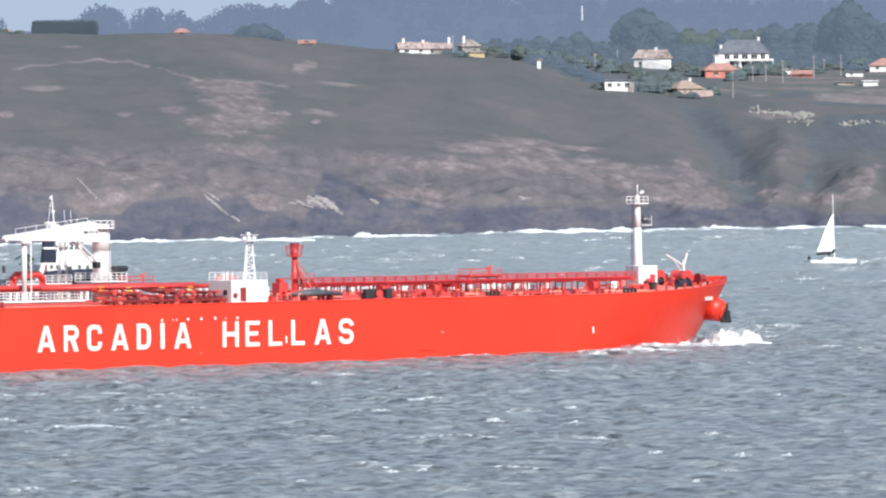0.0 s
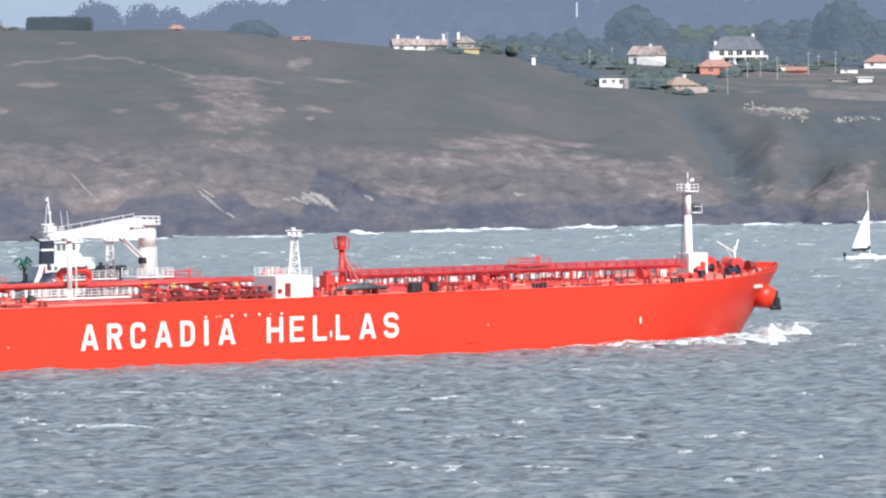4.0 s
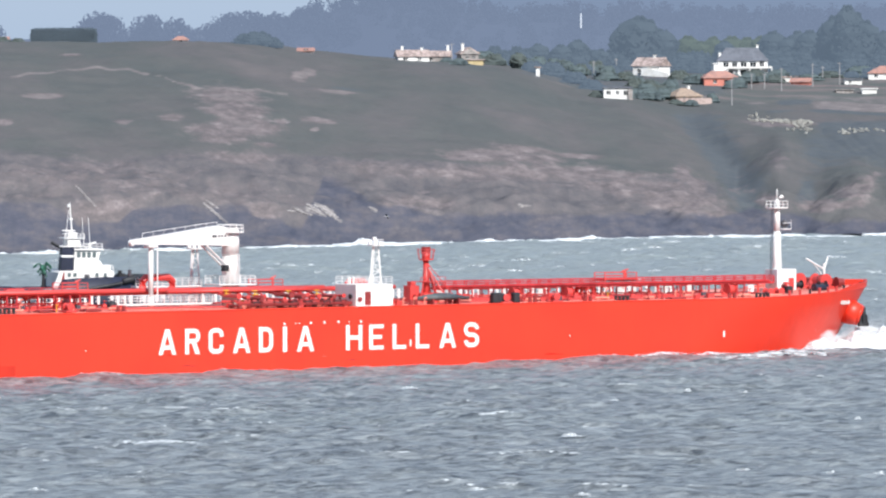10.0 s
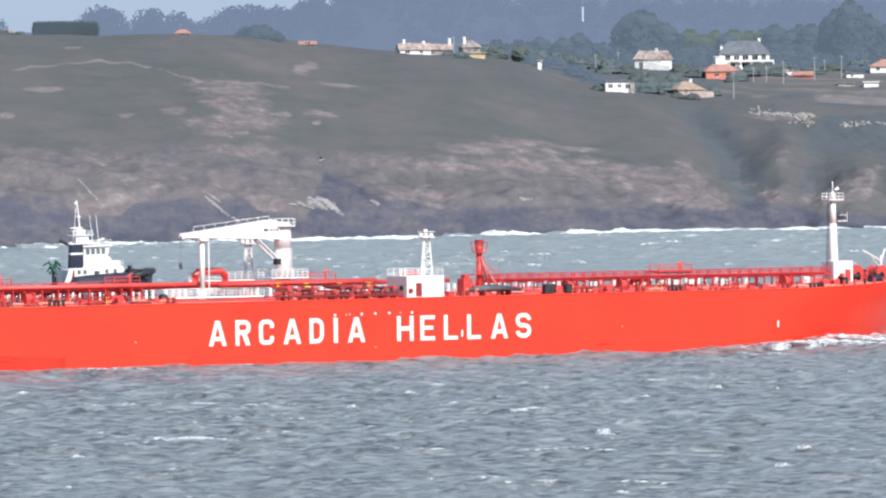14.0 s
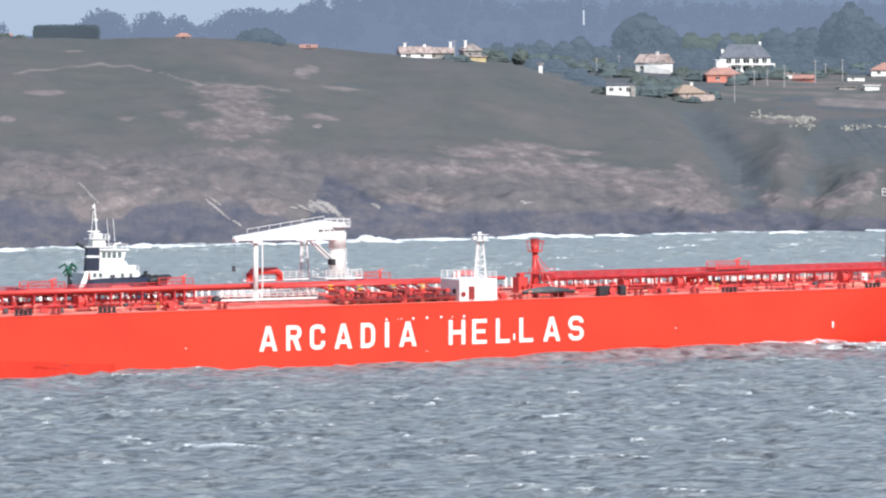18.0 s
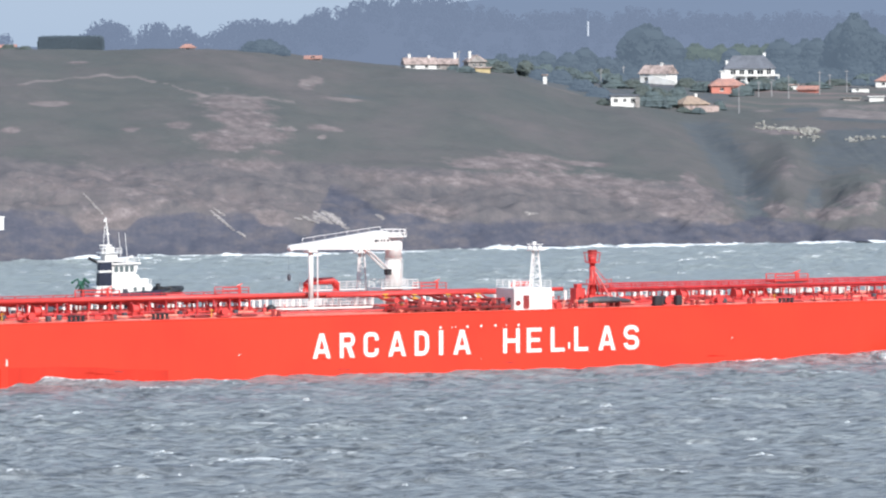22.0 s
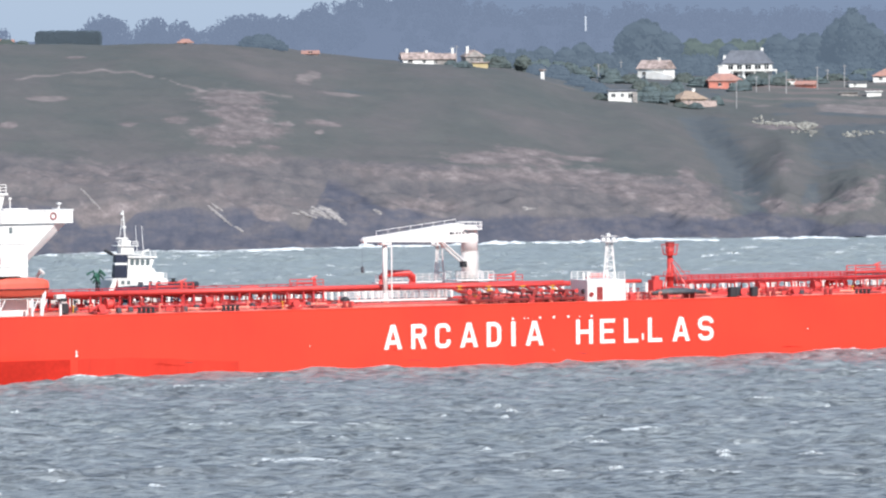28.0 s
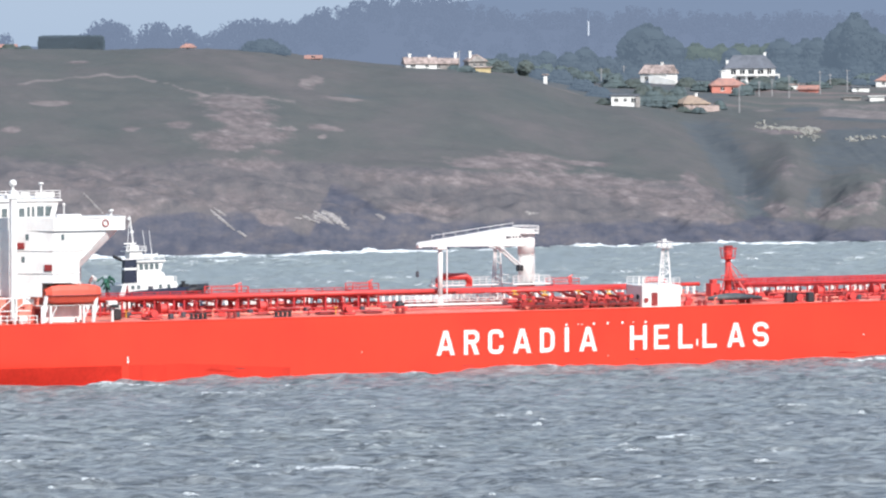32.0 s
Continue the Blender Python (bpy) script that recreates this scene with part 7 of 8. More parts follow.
    t.location = (250.5 * 2450 / FPX, 2450, EYE_Z + 6.0)
    part("lower_section", Mesh().tube((0, 0, 8.6), (0, 0, 14.4), 0.40, 0.36, n=8), HAZY_WHITE, t)
    # top and foot take the hills' painted haze glow
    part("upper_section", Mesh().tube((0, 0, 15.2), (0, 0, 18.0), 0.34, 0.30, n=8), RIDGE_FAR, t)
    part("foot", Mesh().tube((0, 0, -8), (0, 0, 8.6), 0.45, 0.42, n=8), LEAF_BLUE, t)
    # plumes of pampas grass and small pale bushes on the slope
    rng = random.Random(12)
    m = Mesh()
    for k in range(170):
        u = 545 + 115 * rng.random() ** 0.7
        dist = 1846 - 0.28 * (u - 545) + rng.gauss(0, 9)
        if k > 140:
            u, dist = rng.choice((712, 730, 750, 776)) + rng.uniform(-9, 9), 1795 + rng.uniform(-6, 6)
        p = place(u, dist)
        for _ in range(16):
            a, r = rng.uniform(0, 6.28), rng.uniform(0.1, 0.5)
            q = p + Vector((r * math.cos(a), r * math.sin(a), 0))
            hgt = rng.uniform(0.3, 1.0) * (0.55 + 0.45 * (k % 3) / 2)
            tip = q + Vector((0.5 * r * math.cos(a), 0.5 * r * math.sin(a), hgt))
            s = Vector((math.sin(a), -math.cos(a), 0)) * 0.1
            m.add([q - s, q + s, (q + tip) / 2 + s * 1.6, tip, (q + tip) / 2 - s * 1.6], [(0, 1, 2, 3, 4)])
    tagged(part("pampas_grass", m, PAMPAS), "pale tufts of pampas grass on the slope", "grass", kind="stuff")


build_houses()


# ---- far woods and ridges ----
def build_distance():
    def ridge(name, pts, dist, deep, mat, label, seed):
        us = np.arange(-1500, 1501, 12.0)
        t = np.linspace(0, 1, 14)
        U, T = np.meshgrid(us, t)
        top = EYE_Z + (105 - tab(U, pts)) * dist / FPX + 1.2 * fbm(U * dist / FPX, U * 0, 30, seed, 3)
        D = dist - deep * (1 - T)
        Z = 5 + (top - 5) * np.sin(T * math.pi / 2) ** 0.8
        return tagged(new("backdrop", grid_mesh(name, U * D / FPX, D, Z, mat)), label, "hills", kind="structure")

    near = [(-1500, 60), (-784, 52), (-320, 50), (-285, 24), (-230, 16), (-140, -4), (-80, -14), (0, 2), (90, 18), (200, 22), (320, 14), (450, 26), (784, 24), (1500, 20)]
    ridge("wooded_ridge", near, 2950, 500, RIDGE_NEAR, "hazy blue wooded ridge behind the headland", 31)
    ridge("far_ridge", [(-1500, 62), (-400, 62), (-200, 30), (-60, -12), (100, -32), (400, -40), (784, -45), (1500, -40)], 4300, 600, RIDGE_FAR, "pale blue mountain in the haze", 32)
    rng = random.Random(21)
    kinds = []
    for k in range(5):
        lob = [(rng.uniform(-2.2, 2.2), rng.uniform(-2, 2), rng.uniform(4.0, 9.0), rng.uniform(1.1, 2.0)) for _ in range(7)]
        lob += [(0, 0, z, 1.3) for z in (2.0, 3.5)]
        kinds.append(leaves(rng, lob, 210, 0.56, 0.6).tube((0, 0, -3), (0, 0, 8), 0.3, 0.1, n=5))
    V, Fc = [], []

    def put(k, x, y, z, s, w):
        n = len(V)
        a = rng.uniform(0, 6.28)
        c, sn = math.cos(a) * s * w, math.sin(a) * s * w
        V.extend((x + px * c - py * sn, y + px * sn + py * c, z + pz * s) for px, py, pz in k.v)
        Fc.extend(tuple(i + n for i in f) for f in k.f)

    # the tree line on the left skyline
    for u0, u1, cnt, s0, s1 in ((-655, -610, 9, 1.0, 1.45), (-620, -560, 14, 1.0, 1.35), (-565, -520, 9, 0.6, 0.9), (-532, -465, 18, 0.95, 1.25), (-470, -420, 12, 0.7, 1.0), (-420, -395, 6, 0.7, 1.0), (-400, -325, 20, 0.85, 1.35), (-330, -260, 18, 0.9, 1.4), (-800, -755, 7, 0.6, 0.9)):
        for _ in range(cnt):
            u, d = rng.uniform(u0, u1), rng.uniform(2420, 2560)
            put(rng.choice(kinds), u * d / FPX, d, 50.0, 1.08 * rng.uniform(s0, s1), rng.uniform(0.7, 1.0))
    # woods all over the near ridge
    for _ in range(620):
        u, f = rng.uniform(-330, 840), rng.random() ** 0.7
        d = 2600 + 350 * f
        tf = 1 - (2950 - d) / 500
        top = EYE_Z + (105 - float(tab(np.array([u]), near)[0])) * 2950 / FPX
        z = 5 + (top - 5) * math.sin(tf * math.pi / 2) ** 0.8
        put(rng.choice(kinds), u * d / FPX, d, z - 4.5, rng.uniform(0.7, 1.2), rng.uniform(0.8, 1.2))
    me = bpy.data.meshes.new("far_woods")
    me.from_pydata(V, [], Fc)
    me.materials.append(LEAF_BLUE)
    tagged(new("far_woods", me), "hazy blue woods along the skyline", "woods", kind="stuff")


build_distance()


# ---- tug ----
def build_tug():
    """A harbour tug; x forward, its mast stands over the origin."""
    t = empty("tug_boat", "harbour tug with a navy hull, white house and dark funnel", "tug")
    xs = [-15.5, -14.5, -8, -3.6, -2.6, 0, 6, 9, 11.5, 13.2, 14.4]
    hb = [3.6, 4.3, 4.8, 4.9, 4.9, 4.9, 4.7, 4.0, 2.9, 1.7, 0.3]
    top = [3.0, 3.0, 2.9, 3.0, 4.6, 4.85, 5.1, 5.1, 5.1, 5.15, 5.2]
    m = Mesh()
    for x, b, z in zip(xs, hb, top):
        m.v += [(x - (0.8 if x > 9 else 0), -b * 0.82, -1.2), (x, -b, z), (x, -b + 0.25, z), (x, -b + 0.25, z - 0.9), (x, b - 0.25, z - 0.9), (x, b - 0.25, z), (x, b, z), (x - (0.8 if x > 9 else 0), b * 0.82, -1.2)]
    m.f = [(8 * i + j, 8 * i + 8 + j, 8 * i + 8 + j + 1, 8 * i + j + 1) for i in range(len(xs) - 1) for j in range(7)] + [tuple(range(8)), tuple(range(80, 88))]
    part("hull", m, NAVY, t, "navy hull with raised bow", True)
    part("bow_fender", Mesh().path([(9.2, -4.0, 4.3), (11.6, -3.0, 4.7), (13.3, -1.8, 4.9), (14.5, 0, 5.0), (13.3, 1.8, 4.9), (11.6, 3.0, 4.7), (9.2, 4.0, 4.3)], 0.55, 10), BLACK, t, "thick black rubber bow fender", True)
    part("side_fender", Mesh().path([(-15, -4.1, 2.0), (-8, -4.9, 2.0), (0, -5.0, 2.6), (6, -4.8, 3.5), (9, -4.1, 4.0)], 0.3, 8), BLACK, t)
    part("tyre_fender", Mesh().path([(12.2 + 0.5 * math.cos(a), -2.9, 4.3 + 0.5 * math.sin(a)) for a in np.linspace(0, 6.2832, 13)], 0.22, 6), BLACK, t)
    house = part("deckhouse", Mesh().prism([(-3.0, 2.2), (6.9, 3.2), (7.8, 5.7), (7.5, 6.25), (-2.6, 6.15), (-3.0, 5.8)], "y", -3.4, 3.4), SHIP_WHITE, t, "long white deckhouse")
    part("boat_deck_house", Mesh().prism([(0.2, 6.1), (6.6, 6.1), (5.6, 7.3), (5.2, 8.0), (0.2, 8.0)], "y", -2.8, 2.8), SHIP_WHITE, house)
    part("side_plate", Mesh().prism([(-4.6, 2.3), (-3.2, 2.3), (-2.3, 6.0), (-3.0, 6.0)], "y", -4.3, -4.05), SHIP_WHITE, t, "raked white plate beside the aft deck")
    part("locker", Mesh().box(5.9, 7.3, -2.6, -1.2, 6.2, 7.2, 0.06), SHIP_WHITE, house)
    part("capstan", Mesh().tube((9.6, -1.2, 4.5), (9.6, -1.2, 6.0), 0.35, n=10).tube((9.6, -1.2, 6.0), (9.6, -1.2, 6.15), 0.5, n=10), BLACK, t)
    part("fender_tyre", Mesh().path([(11.0 + 0.6 * math.cos(a), -3.1 - 0.2 * math.cos(a), 4.9 + 0.5 * math.sin(a)) for a in np.linspace(0, 6.2832, 13)], 0.2, 6), BLACK, t)
    win = Mesh().box(-0.3, 0.3, -0.04, 0.04, 0, 0.7, 0.03).data("cabin_window", PALE_GLASS)
    for x in (-0.9, 0.2, 4.4, 6.0):
        again("cabin_window", win, house, (x, -3.43, 5.05))
    part("cabin_door", Mesh().box(-2.5, -1.8, -3.46, -3.38, 4.2, 5.9, 0.02), DARK_RED, house)
    part("cabin_door", Mesh().box(2.0, 3.0, -3.46, -3.38, 4.2, 5.5, 0.02), GREY, house)
    br = part("wheelhouse", Mesh().prism([(0.5, 7.9), (4.9, 7.9), (5.5, 9.9), (0.4, 9.9)], "y", -2.3, 2.3), SHIP_WHITE, t, "white wheelhouse with large windows")
    part("wheelhouse_roof", Mesh().box(0.2, 5.9, -2.7, 2.7, 9.85, 10.15, 0.06), SHIP_WHITE, br)
    pane = Mesh().box(-0.36, 0.36, -0.04, 0.04, 0, 1.1, 0.03).data("window", PALE_GLASS)
    for x in (1.2, 2.2, 3.2, 4.2):
        again("window", pane, br, (x, -2.33, 8.5))
    part("window", Mesh().prism([(-1.9, 8.6), (1.9, 8.6), (1.9, 9.6), (-1.9, 9.6)], "x", 5.0, 5.12), PALE_GLASS, br)
    f = part("funnel", Mesh().prism([(-2.5, 6.1), (-0.1, 6.1), (0.0, 10.4), (-2.2, 10.4)], "y", -3.3, -1.7), NAVY, t, "dark funnel with a white band")
    part("funnel_band", Mesh().box(-2.42, 0.02, -3.35, -1.65, 8.55, 8.95, 0.05), SHIP_WHITE, f)
    part("funnel", Mesh().box(0.2, 1.6, 0.9, 2.4, 4.9, 10.2, 0.15), NAVY, t)
    part("exhaust_cap", Mesh().box(-2.4, 3.0, -2.6, 1.6, 10.4, 10.6, 0.06).box(-0.6, 1.8, -1.4, 1.2, 10.6, 11.9, 0.06).box(-1.4, 2.6, -1.8, 1.6, 11.9, 12.02, 0.03).box(-0.2, 1.4, -0.8, 0.8, 12.0, 13.0, 0.05), SHIP_WHITE, t)
    part("exhaust_pipe", Mesh().tube((-2.2, -1.5, 10.4), (-3.8, -1.5, 11.2), 0.3, n=8), BLACK, f)
    mast = part("mast", Mesh().tube((0.9, 0, 10.0), (0.1, 0, 18.4), 0.2, 0.1, n=8).tube((-0.6, -0.1, 12.0), (-0.1, 0, 17.0), 0.05, n=5).box(-1.0, 1.2, -0.7, 0.7, 12.7, 12.85).box(-0.4, 0.9, -0.5, 0.5, 10.1, 12.2, 0.1), SHIP_WHITE, t, "white signal mast")
    part("radar", Mesh().box(-1.2, 1.2, -0.12, 0.12, 13.2, 13.45, 0.05).tube((0.1, 0, 12.8), (0.1, 0, 13.3), 0.12, n=6), SHIP_WHITE, mast)
    part("mast_light", Mesh().box(0.1, 0.7, -0.2, 0.2, 15.2, 15.6), SHIP_WHITE, mast)
    part("mast_light", Mesh().box(-0.3, 0.2, -0.2, 0.2, 17.6, 18.1), SHIP_WHITE, mast)
    whip = Mesh().tube((0, 0, 0), (-0.5, 0, 5.6), 0.07, 0.04, n=5).data("whip_antenna", SHIP_WHITE)
    for x in (2.4, 3.6):
        again("whip_antenna", whip, t, (x, -1.8, 10.1))
    railing(t, 0.4, 5.6, -2.6, 10.15, SHIP_WHITE, 0.9, 1.0, 2, 0.05)
    railing(t, -1.3, 2.5, -1.7, 12.0, SHIP_WHITE, 0.8, 0.8, 2, 0.05)
    part("stay", Mesh().tube((-1.2, -1.5, 12.0), (0.1, -0.1, 17.4), 0.022, n=4), SHIP_WHITE, t)
    railing(t, 5.6, 7.6, -3.2, 6.2, SHIP_WHITE, 0.9, 0.8, 2, 0.05)
    part("fire_monitor", Mesh().tube((3.6, -1.0, 10.1), (3.6, -1.0, 10.9), 0.2, n=8).tube((3.6, -1.0, 10.9), (4.8, -1.3, 11.3), 0.16, n=8), SHIP_WHITE, t)
    part("bow_winch", Mesh().tube((10.2, -1.3, 4.9), (10.2, 1.3, 4.9), 0.75, n=14).box(9.2, 11.2, -1.6, 1.6, 3.8, 4.3), BLACK, t, "dark towing winch on the foredeck")
    c = part("deck_crane", Mesh().tube((-5.2, -1.5, 1.4), (-5.2, -1.5, 6.2), 0.3, n=8), BLACK, t, "folded deck crane wrapped in green netting")
    n = Mesh()
    for k in range(11):
        a = k * 2.4
        r, h = 0.5 + 0.11 * k, 5.2 + 0.19 * k
        n.path([(-5.2, -1.5, 4.9 + 0.12 * k), (-5.2 + 0.5 * r * math.cos(a), -1.5 + 0.4 * r * math.sin(a), h + 0.5), (-5.2 + r * 1.3 * math.cos(a), -1.5 + r * math.sin(a), h - 0.2)], 0.22, 5)
    part("netting", n, GREEN, c)
    part("aft_bulwark_rail", Mesh().path([(-15.4, -3.5, 2.6), (-15.4, 3.5, 2.6)], 0.12, 6).path([(-15.3, -3.6, 2.6), (-9, -4.6, 2.6)], 0.12, 6), BLACK, t)
    part("tow_gear", Mesh().box(-10.5, -8.5, -1.0, 1.0, 1.4, 3.0, 0.1), GREY, t)
    return t


tug = build_tug()


# ---- sailing boat ----
def build_sailboat():
    t = empty("sailing_boat", "white sailing boat heeling under a reefed mainsail", "sailboat")
    xs = [-4.8, -4.4, -2, 1, 3, 4.4, 5.2]
    hb = [1.0, 1.3, 1.6, 1.6, 1.2, 0.6, 0.05]
    m = Mesh()
    for x, b in zip(xs, hb):
        z = 0.62 + 0.02 * (x + 1) ** 2 * 0.6
        m.v += [(x, 0, -0.6), (x, -b * 0.8, -0.05), (x, -b, z), (x, -b * 0.6, z + 0.08), (x, b * 0.6, z + 0.08), (x, b, z), (x, b * 0.8, -0.05)]
    m.f = [(7 * i + j, 7 * i + 7 + j, 7 * i + 7 + (j + 1) % 7, 7 * i + (j + 1) % 7) for i in range(len(xs) - 1) for j in range(7)] + [tuple(range(7)), tuple(range(42, 49))]
    part("hull", m, SHIP_WHITE, t, "white hull", True)
    part("cabin", Mesh().prism([(-2.2, 0.65), (2.4, 0.65), (1.6, 1.2), (-1.6, 1.4)], "y", -0.9, 0.9), SHIP_WHITE, t)
    part("mast", Mesh().tube((0.5, 0, 0.9), (0.5, 0, 14.6), 0.11, 0.07, n=8), SAIL, t, "white mast")
    part("boom", Mesh().tube((0.5, 0, 2.6), (-3.6, -0.9, 2.2), 0.08, n=6), POLE, t)
    s = Mesh()
    rows = 12
    for i in range(rows + 1):
        f = i / rows
        z = 2.7 + 7.9 * f
        w = 3.6 * (1 - f) ** 0.9 + 0.15
        for j in range(7):
            g = j / 6
            s.v.append((0.4 - w * g, -0.75 * g * (1 - 0.5 * f) - 0.5 * math.sin(g * math.pi) * (1 - f), z - 0.15 * g))
    s.f = [(7 * i + j, 7 * i + j + 1, 7 * i + 8 + j, 7 * i + 7 + j) for i in range(rows) for j in range(6)]
    part("mainsail", s, SAIL, t, "reefed white mainsail", True)
    r = Mesh()
    for k in range(5):
        r.blob((0.2 - k * 0.8, -0.18 * k, 2.5 - 0.1 * k + 0.25 * (k == 0)), 0.6, 0.3, 0.36 + 0.22 * (k < 2), k, 0.3, 1)
    part("furled_reef", r, BLACK, t, "dark furled foot of the sail", True)
    part("forestay", Mesh().tube((0.5, 0, 13.2), (5.1, 0, 1.1), 0.025, n=4).tube((0.5, 0, 13.2), (-4.7, 0, 1.1), 0.02, n=4), POLE, t)
    part("outboard", Mesh().blob((-4.9, -0.3, 1.3), 0.35, 0.3, 0.5, 3, 0.2), BLACK, t)
    return t


sailboat = build_sailboat()


# ---- gull ----
def build_gull():
    """A gull on the wing; x forward."""
    g = empty("gull", "grey-backed gull flying over the water", "bird")
    b = Mesh()
    rows = [(-0.34, 0.015), (-0.24, 0.045), (-0.08, 0.085), (0.08, 0.09), (0.18, 0.06), (0.25, 0.05), (0.31, 0.035), (0.38, 0.008)]
    for x, r in rows:
        b.v += [(x, r * math.cos(a), r * 0.95 * math.sin(a) + 0.03 * (x > 0.2)) for a in np.linspace(0, 2 * math.pi, 9)[:-1]]
    b.f = [(8 * i + j, 8 * i + 8 + j, 8 * i + 8 + (j + 1) % 8, 8 * i + (j + 1) % 8) for i in range(len(rows) - 1) for j in range(8)]
    part("body", b, SHIP_WHITE, g, "white body", True)
    part("tail", Mesh().prism([(-0.3, -0.03), (-0.3, 0.03), (-0.52, 0.09), (-0.52, -0.09)], "z", -0.008, 0.012), SHIP_WHITE, g)
    wings = []
    for q in (-1, 1):
        m = Mesh().prism([(0.12, 0.05 * q), (-0.12, 0.05 * q), (-0.18, 0.45 * q), (-0.30, 0.92 * q), (-0.10, 0.66 * q), (0.12, 0.42 * q)], "z", -0.012, 0.012)
        wings.append((part("wing", m, TARP, g, "slate-grey wing with a dark tip"), q))
    return g, wings


gull, gull_wings = build_gull()


# ---- foam and surf ----
def foam_mound(seed, length, width, height, fine=0.22, lean=0.5):
    """A broken ridge of foam lying along x; its ragged rim dips under the water."""
    nx, ny = max(8, int(length / fine)), max(6, int(width * 1.6 / fine))
    a, b = np.meshgrid(np.linspace(-1, 1, nx), np.linspace(-1, 1, ny), indexing="ij")
    x, y = a * length / 2, b * width * 0.8
    env = (1 - np.abs(a) ** 1.8) * np.exp(-(b / 0.5) ** 2)
    lump = 0.75 + 0.5 * fbm(x + seed * 17, y, max(0.9, length / 4), seed, 2) + 0.22 * fbm(x, y + seed * 9, 1.1, seed + 50, 3)
    z = height * env * np.clip(lump, 0, 2) * 1.1 - 0.2 * height - 0.05 + 0.05 * height * fbm(x, y, 0.5, seed + 90, 2)
    skirt = 1.6 if height > 0.3 else 1.2 * height
    z = z - skirt * np.clip((np.abs(b) - 0.82) / 0.18, 0, 1) - skirt * np.clip((np.abs(a) - 0.93) / 0.07, 0, 1)
    y = y - lean * np.clip(z, 0, 9)
    m = Mesh()
    m.v = [tuple(float(c) for c in p) for p in zip(x.ravel(), y.ravel(), z.ravel())]
    m.f = [(i * ny + j, (i + 1) * ny + j, (i + 1) * ny + j + 1, i * ny + j + 1) for i in range(nx - 1) for j in range(ny - 1)]
    return m


def build_bow_wave():
    """Water thrown up at the stem; the pieces heave in turn. Origin at the ship's own."""
    w = empty("bow_wave", "white bow wave breaking along the tanker's stem", "bow wave")
    pieces, swells = [], []
    for k, (x, y, ln, wd, h, turn) in enumerate(((108.5, -6.3, 15, 8.0, 2.5, -38), (103.0, -9.6, 15, 5.0, 2.2, -40), (113.0, -6.2, 12, 6.0, 1.9, -28), (98.5, -12.2, 12, 3.6, 1.7, -32), (111.0, -3.0, 9, 6.0, 2.8, -50))):
        ob = part("foam", foam_mound(40 + k, ln, wd, h), FOAM, w, smooth=True)
        pieces.append((ob, x, y, turn, h, True))
    for k, (x, y, ln, wd, h, turn) in enumerate(((93.0, -14.2, 13, 3.4, 0.9, -26), (87.0, -16.4, 12, 3.2, 0.8, -14), (79.5, -17.6, 11, 2.6, 0.6, -5), (72.0, -18.0, 10, 2.2, 0.5, 2), (63.0, -18.2, 9, 1.8, 0.4, -2), (52.0, -18.2, 8, 1.2, 0.3, 3), (96.0, -14.6, 9, 3.0, 0.7, -18), (83.0, -19.4, 7, 1.6, 0.4, -12), (92.0, -18.5, 12, 4.0, 0.55, -20), (84.0, -21.0, 12, 4.0, 0.5, -12), (100.0, -15.5, 10, 4.0, 0.6, -26), (75.0, -21.5, 10, 3.0, 0.4, -6))):
        ob = part("foam", foam_mound(60 + k, ln, wd, h, 0.2, 0.0), SIDE_FOAM, w, smooth=True)
        pieces.append((ob, x, y, turn, h, False))
    # the swell that runs along the side
    sw = sea.data.materials[0]
    for k, x in enumerate((88, 76, 64, 52, 40, 28, 16, 4, -8, -20, -32, -44, -56, -68)):
        a, b = np.meshgrid(np.linspace(-1, 1, 56), np.linspace(-1, 1, 20), indexing="ij")
        px, py = a * 13.0, b * 7.5
        z = -2.2 + 2.2 * (1 - np.abs(a) ** 2.6) * np.exp(-((b + 0.05) / 0.75) ** 2 * 0.8) + 0.08 * fbm(px + 40 * k, py, 3.0, 71 + k, 3)
        m = Mesh()
        m.v = [tuple(float(c) for c in q) for q in zip(px.ravel(), py.ravel(), z.ravel())]
        m.f = [(i * 20 + j, (i + 1) * 20 + j, (i + 1) * 20 + j + 1, i * 20 + j + 1) for i in range(55) for j in range(19)]
        swells.append((part("swell", m, sw, w, "dark swell along the side", True), x))
    for k, (cx, cy, sx, hz, cnt) in enumerate(((108.5, -6.0, 2.4, 1.7, 4200), (104.0, -9.0, 2.4, 1.2, 2600), (112.5, -5.0, 2.0, 1.4, 3600), (98.0, -12.2, 2.4, 0.9, 1800))):
        rng = random.Random(77 + k)
        m = Mesh()
        for _ in range(cnt):
            f = abs(rng.gauss(0, 1))
            p = Vector((rng.gauss(0, sx) + 0.4 * hz * f, rng.gauss(0, 1.2), hz * f))
            r = rng.uniform(0.015, 0.05)
            m.add([p + Vector((r, 0, 0)), p + Vector((-r, 0, 0.3 * r)), p + Vector((0, 0, r * 1.4)), p + Vector((0, r, 0))], [(0, 1, 2), (0, 2, 3), (1, 3, 2), (0, 3, 1)])
        sp = part("spray", m, SPRAY, w, "fine white spray")
        sp["kind"] = "stuff"
        pieces.append((sp, cx, cy, -35, 3.0, True))
    plumes = []
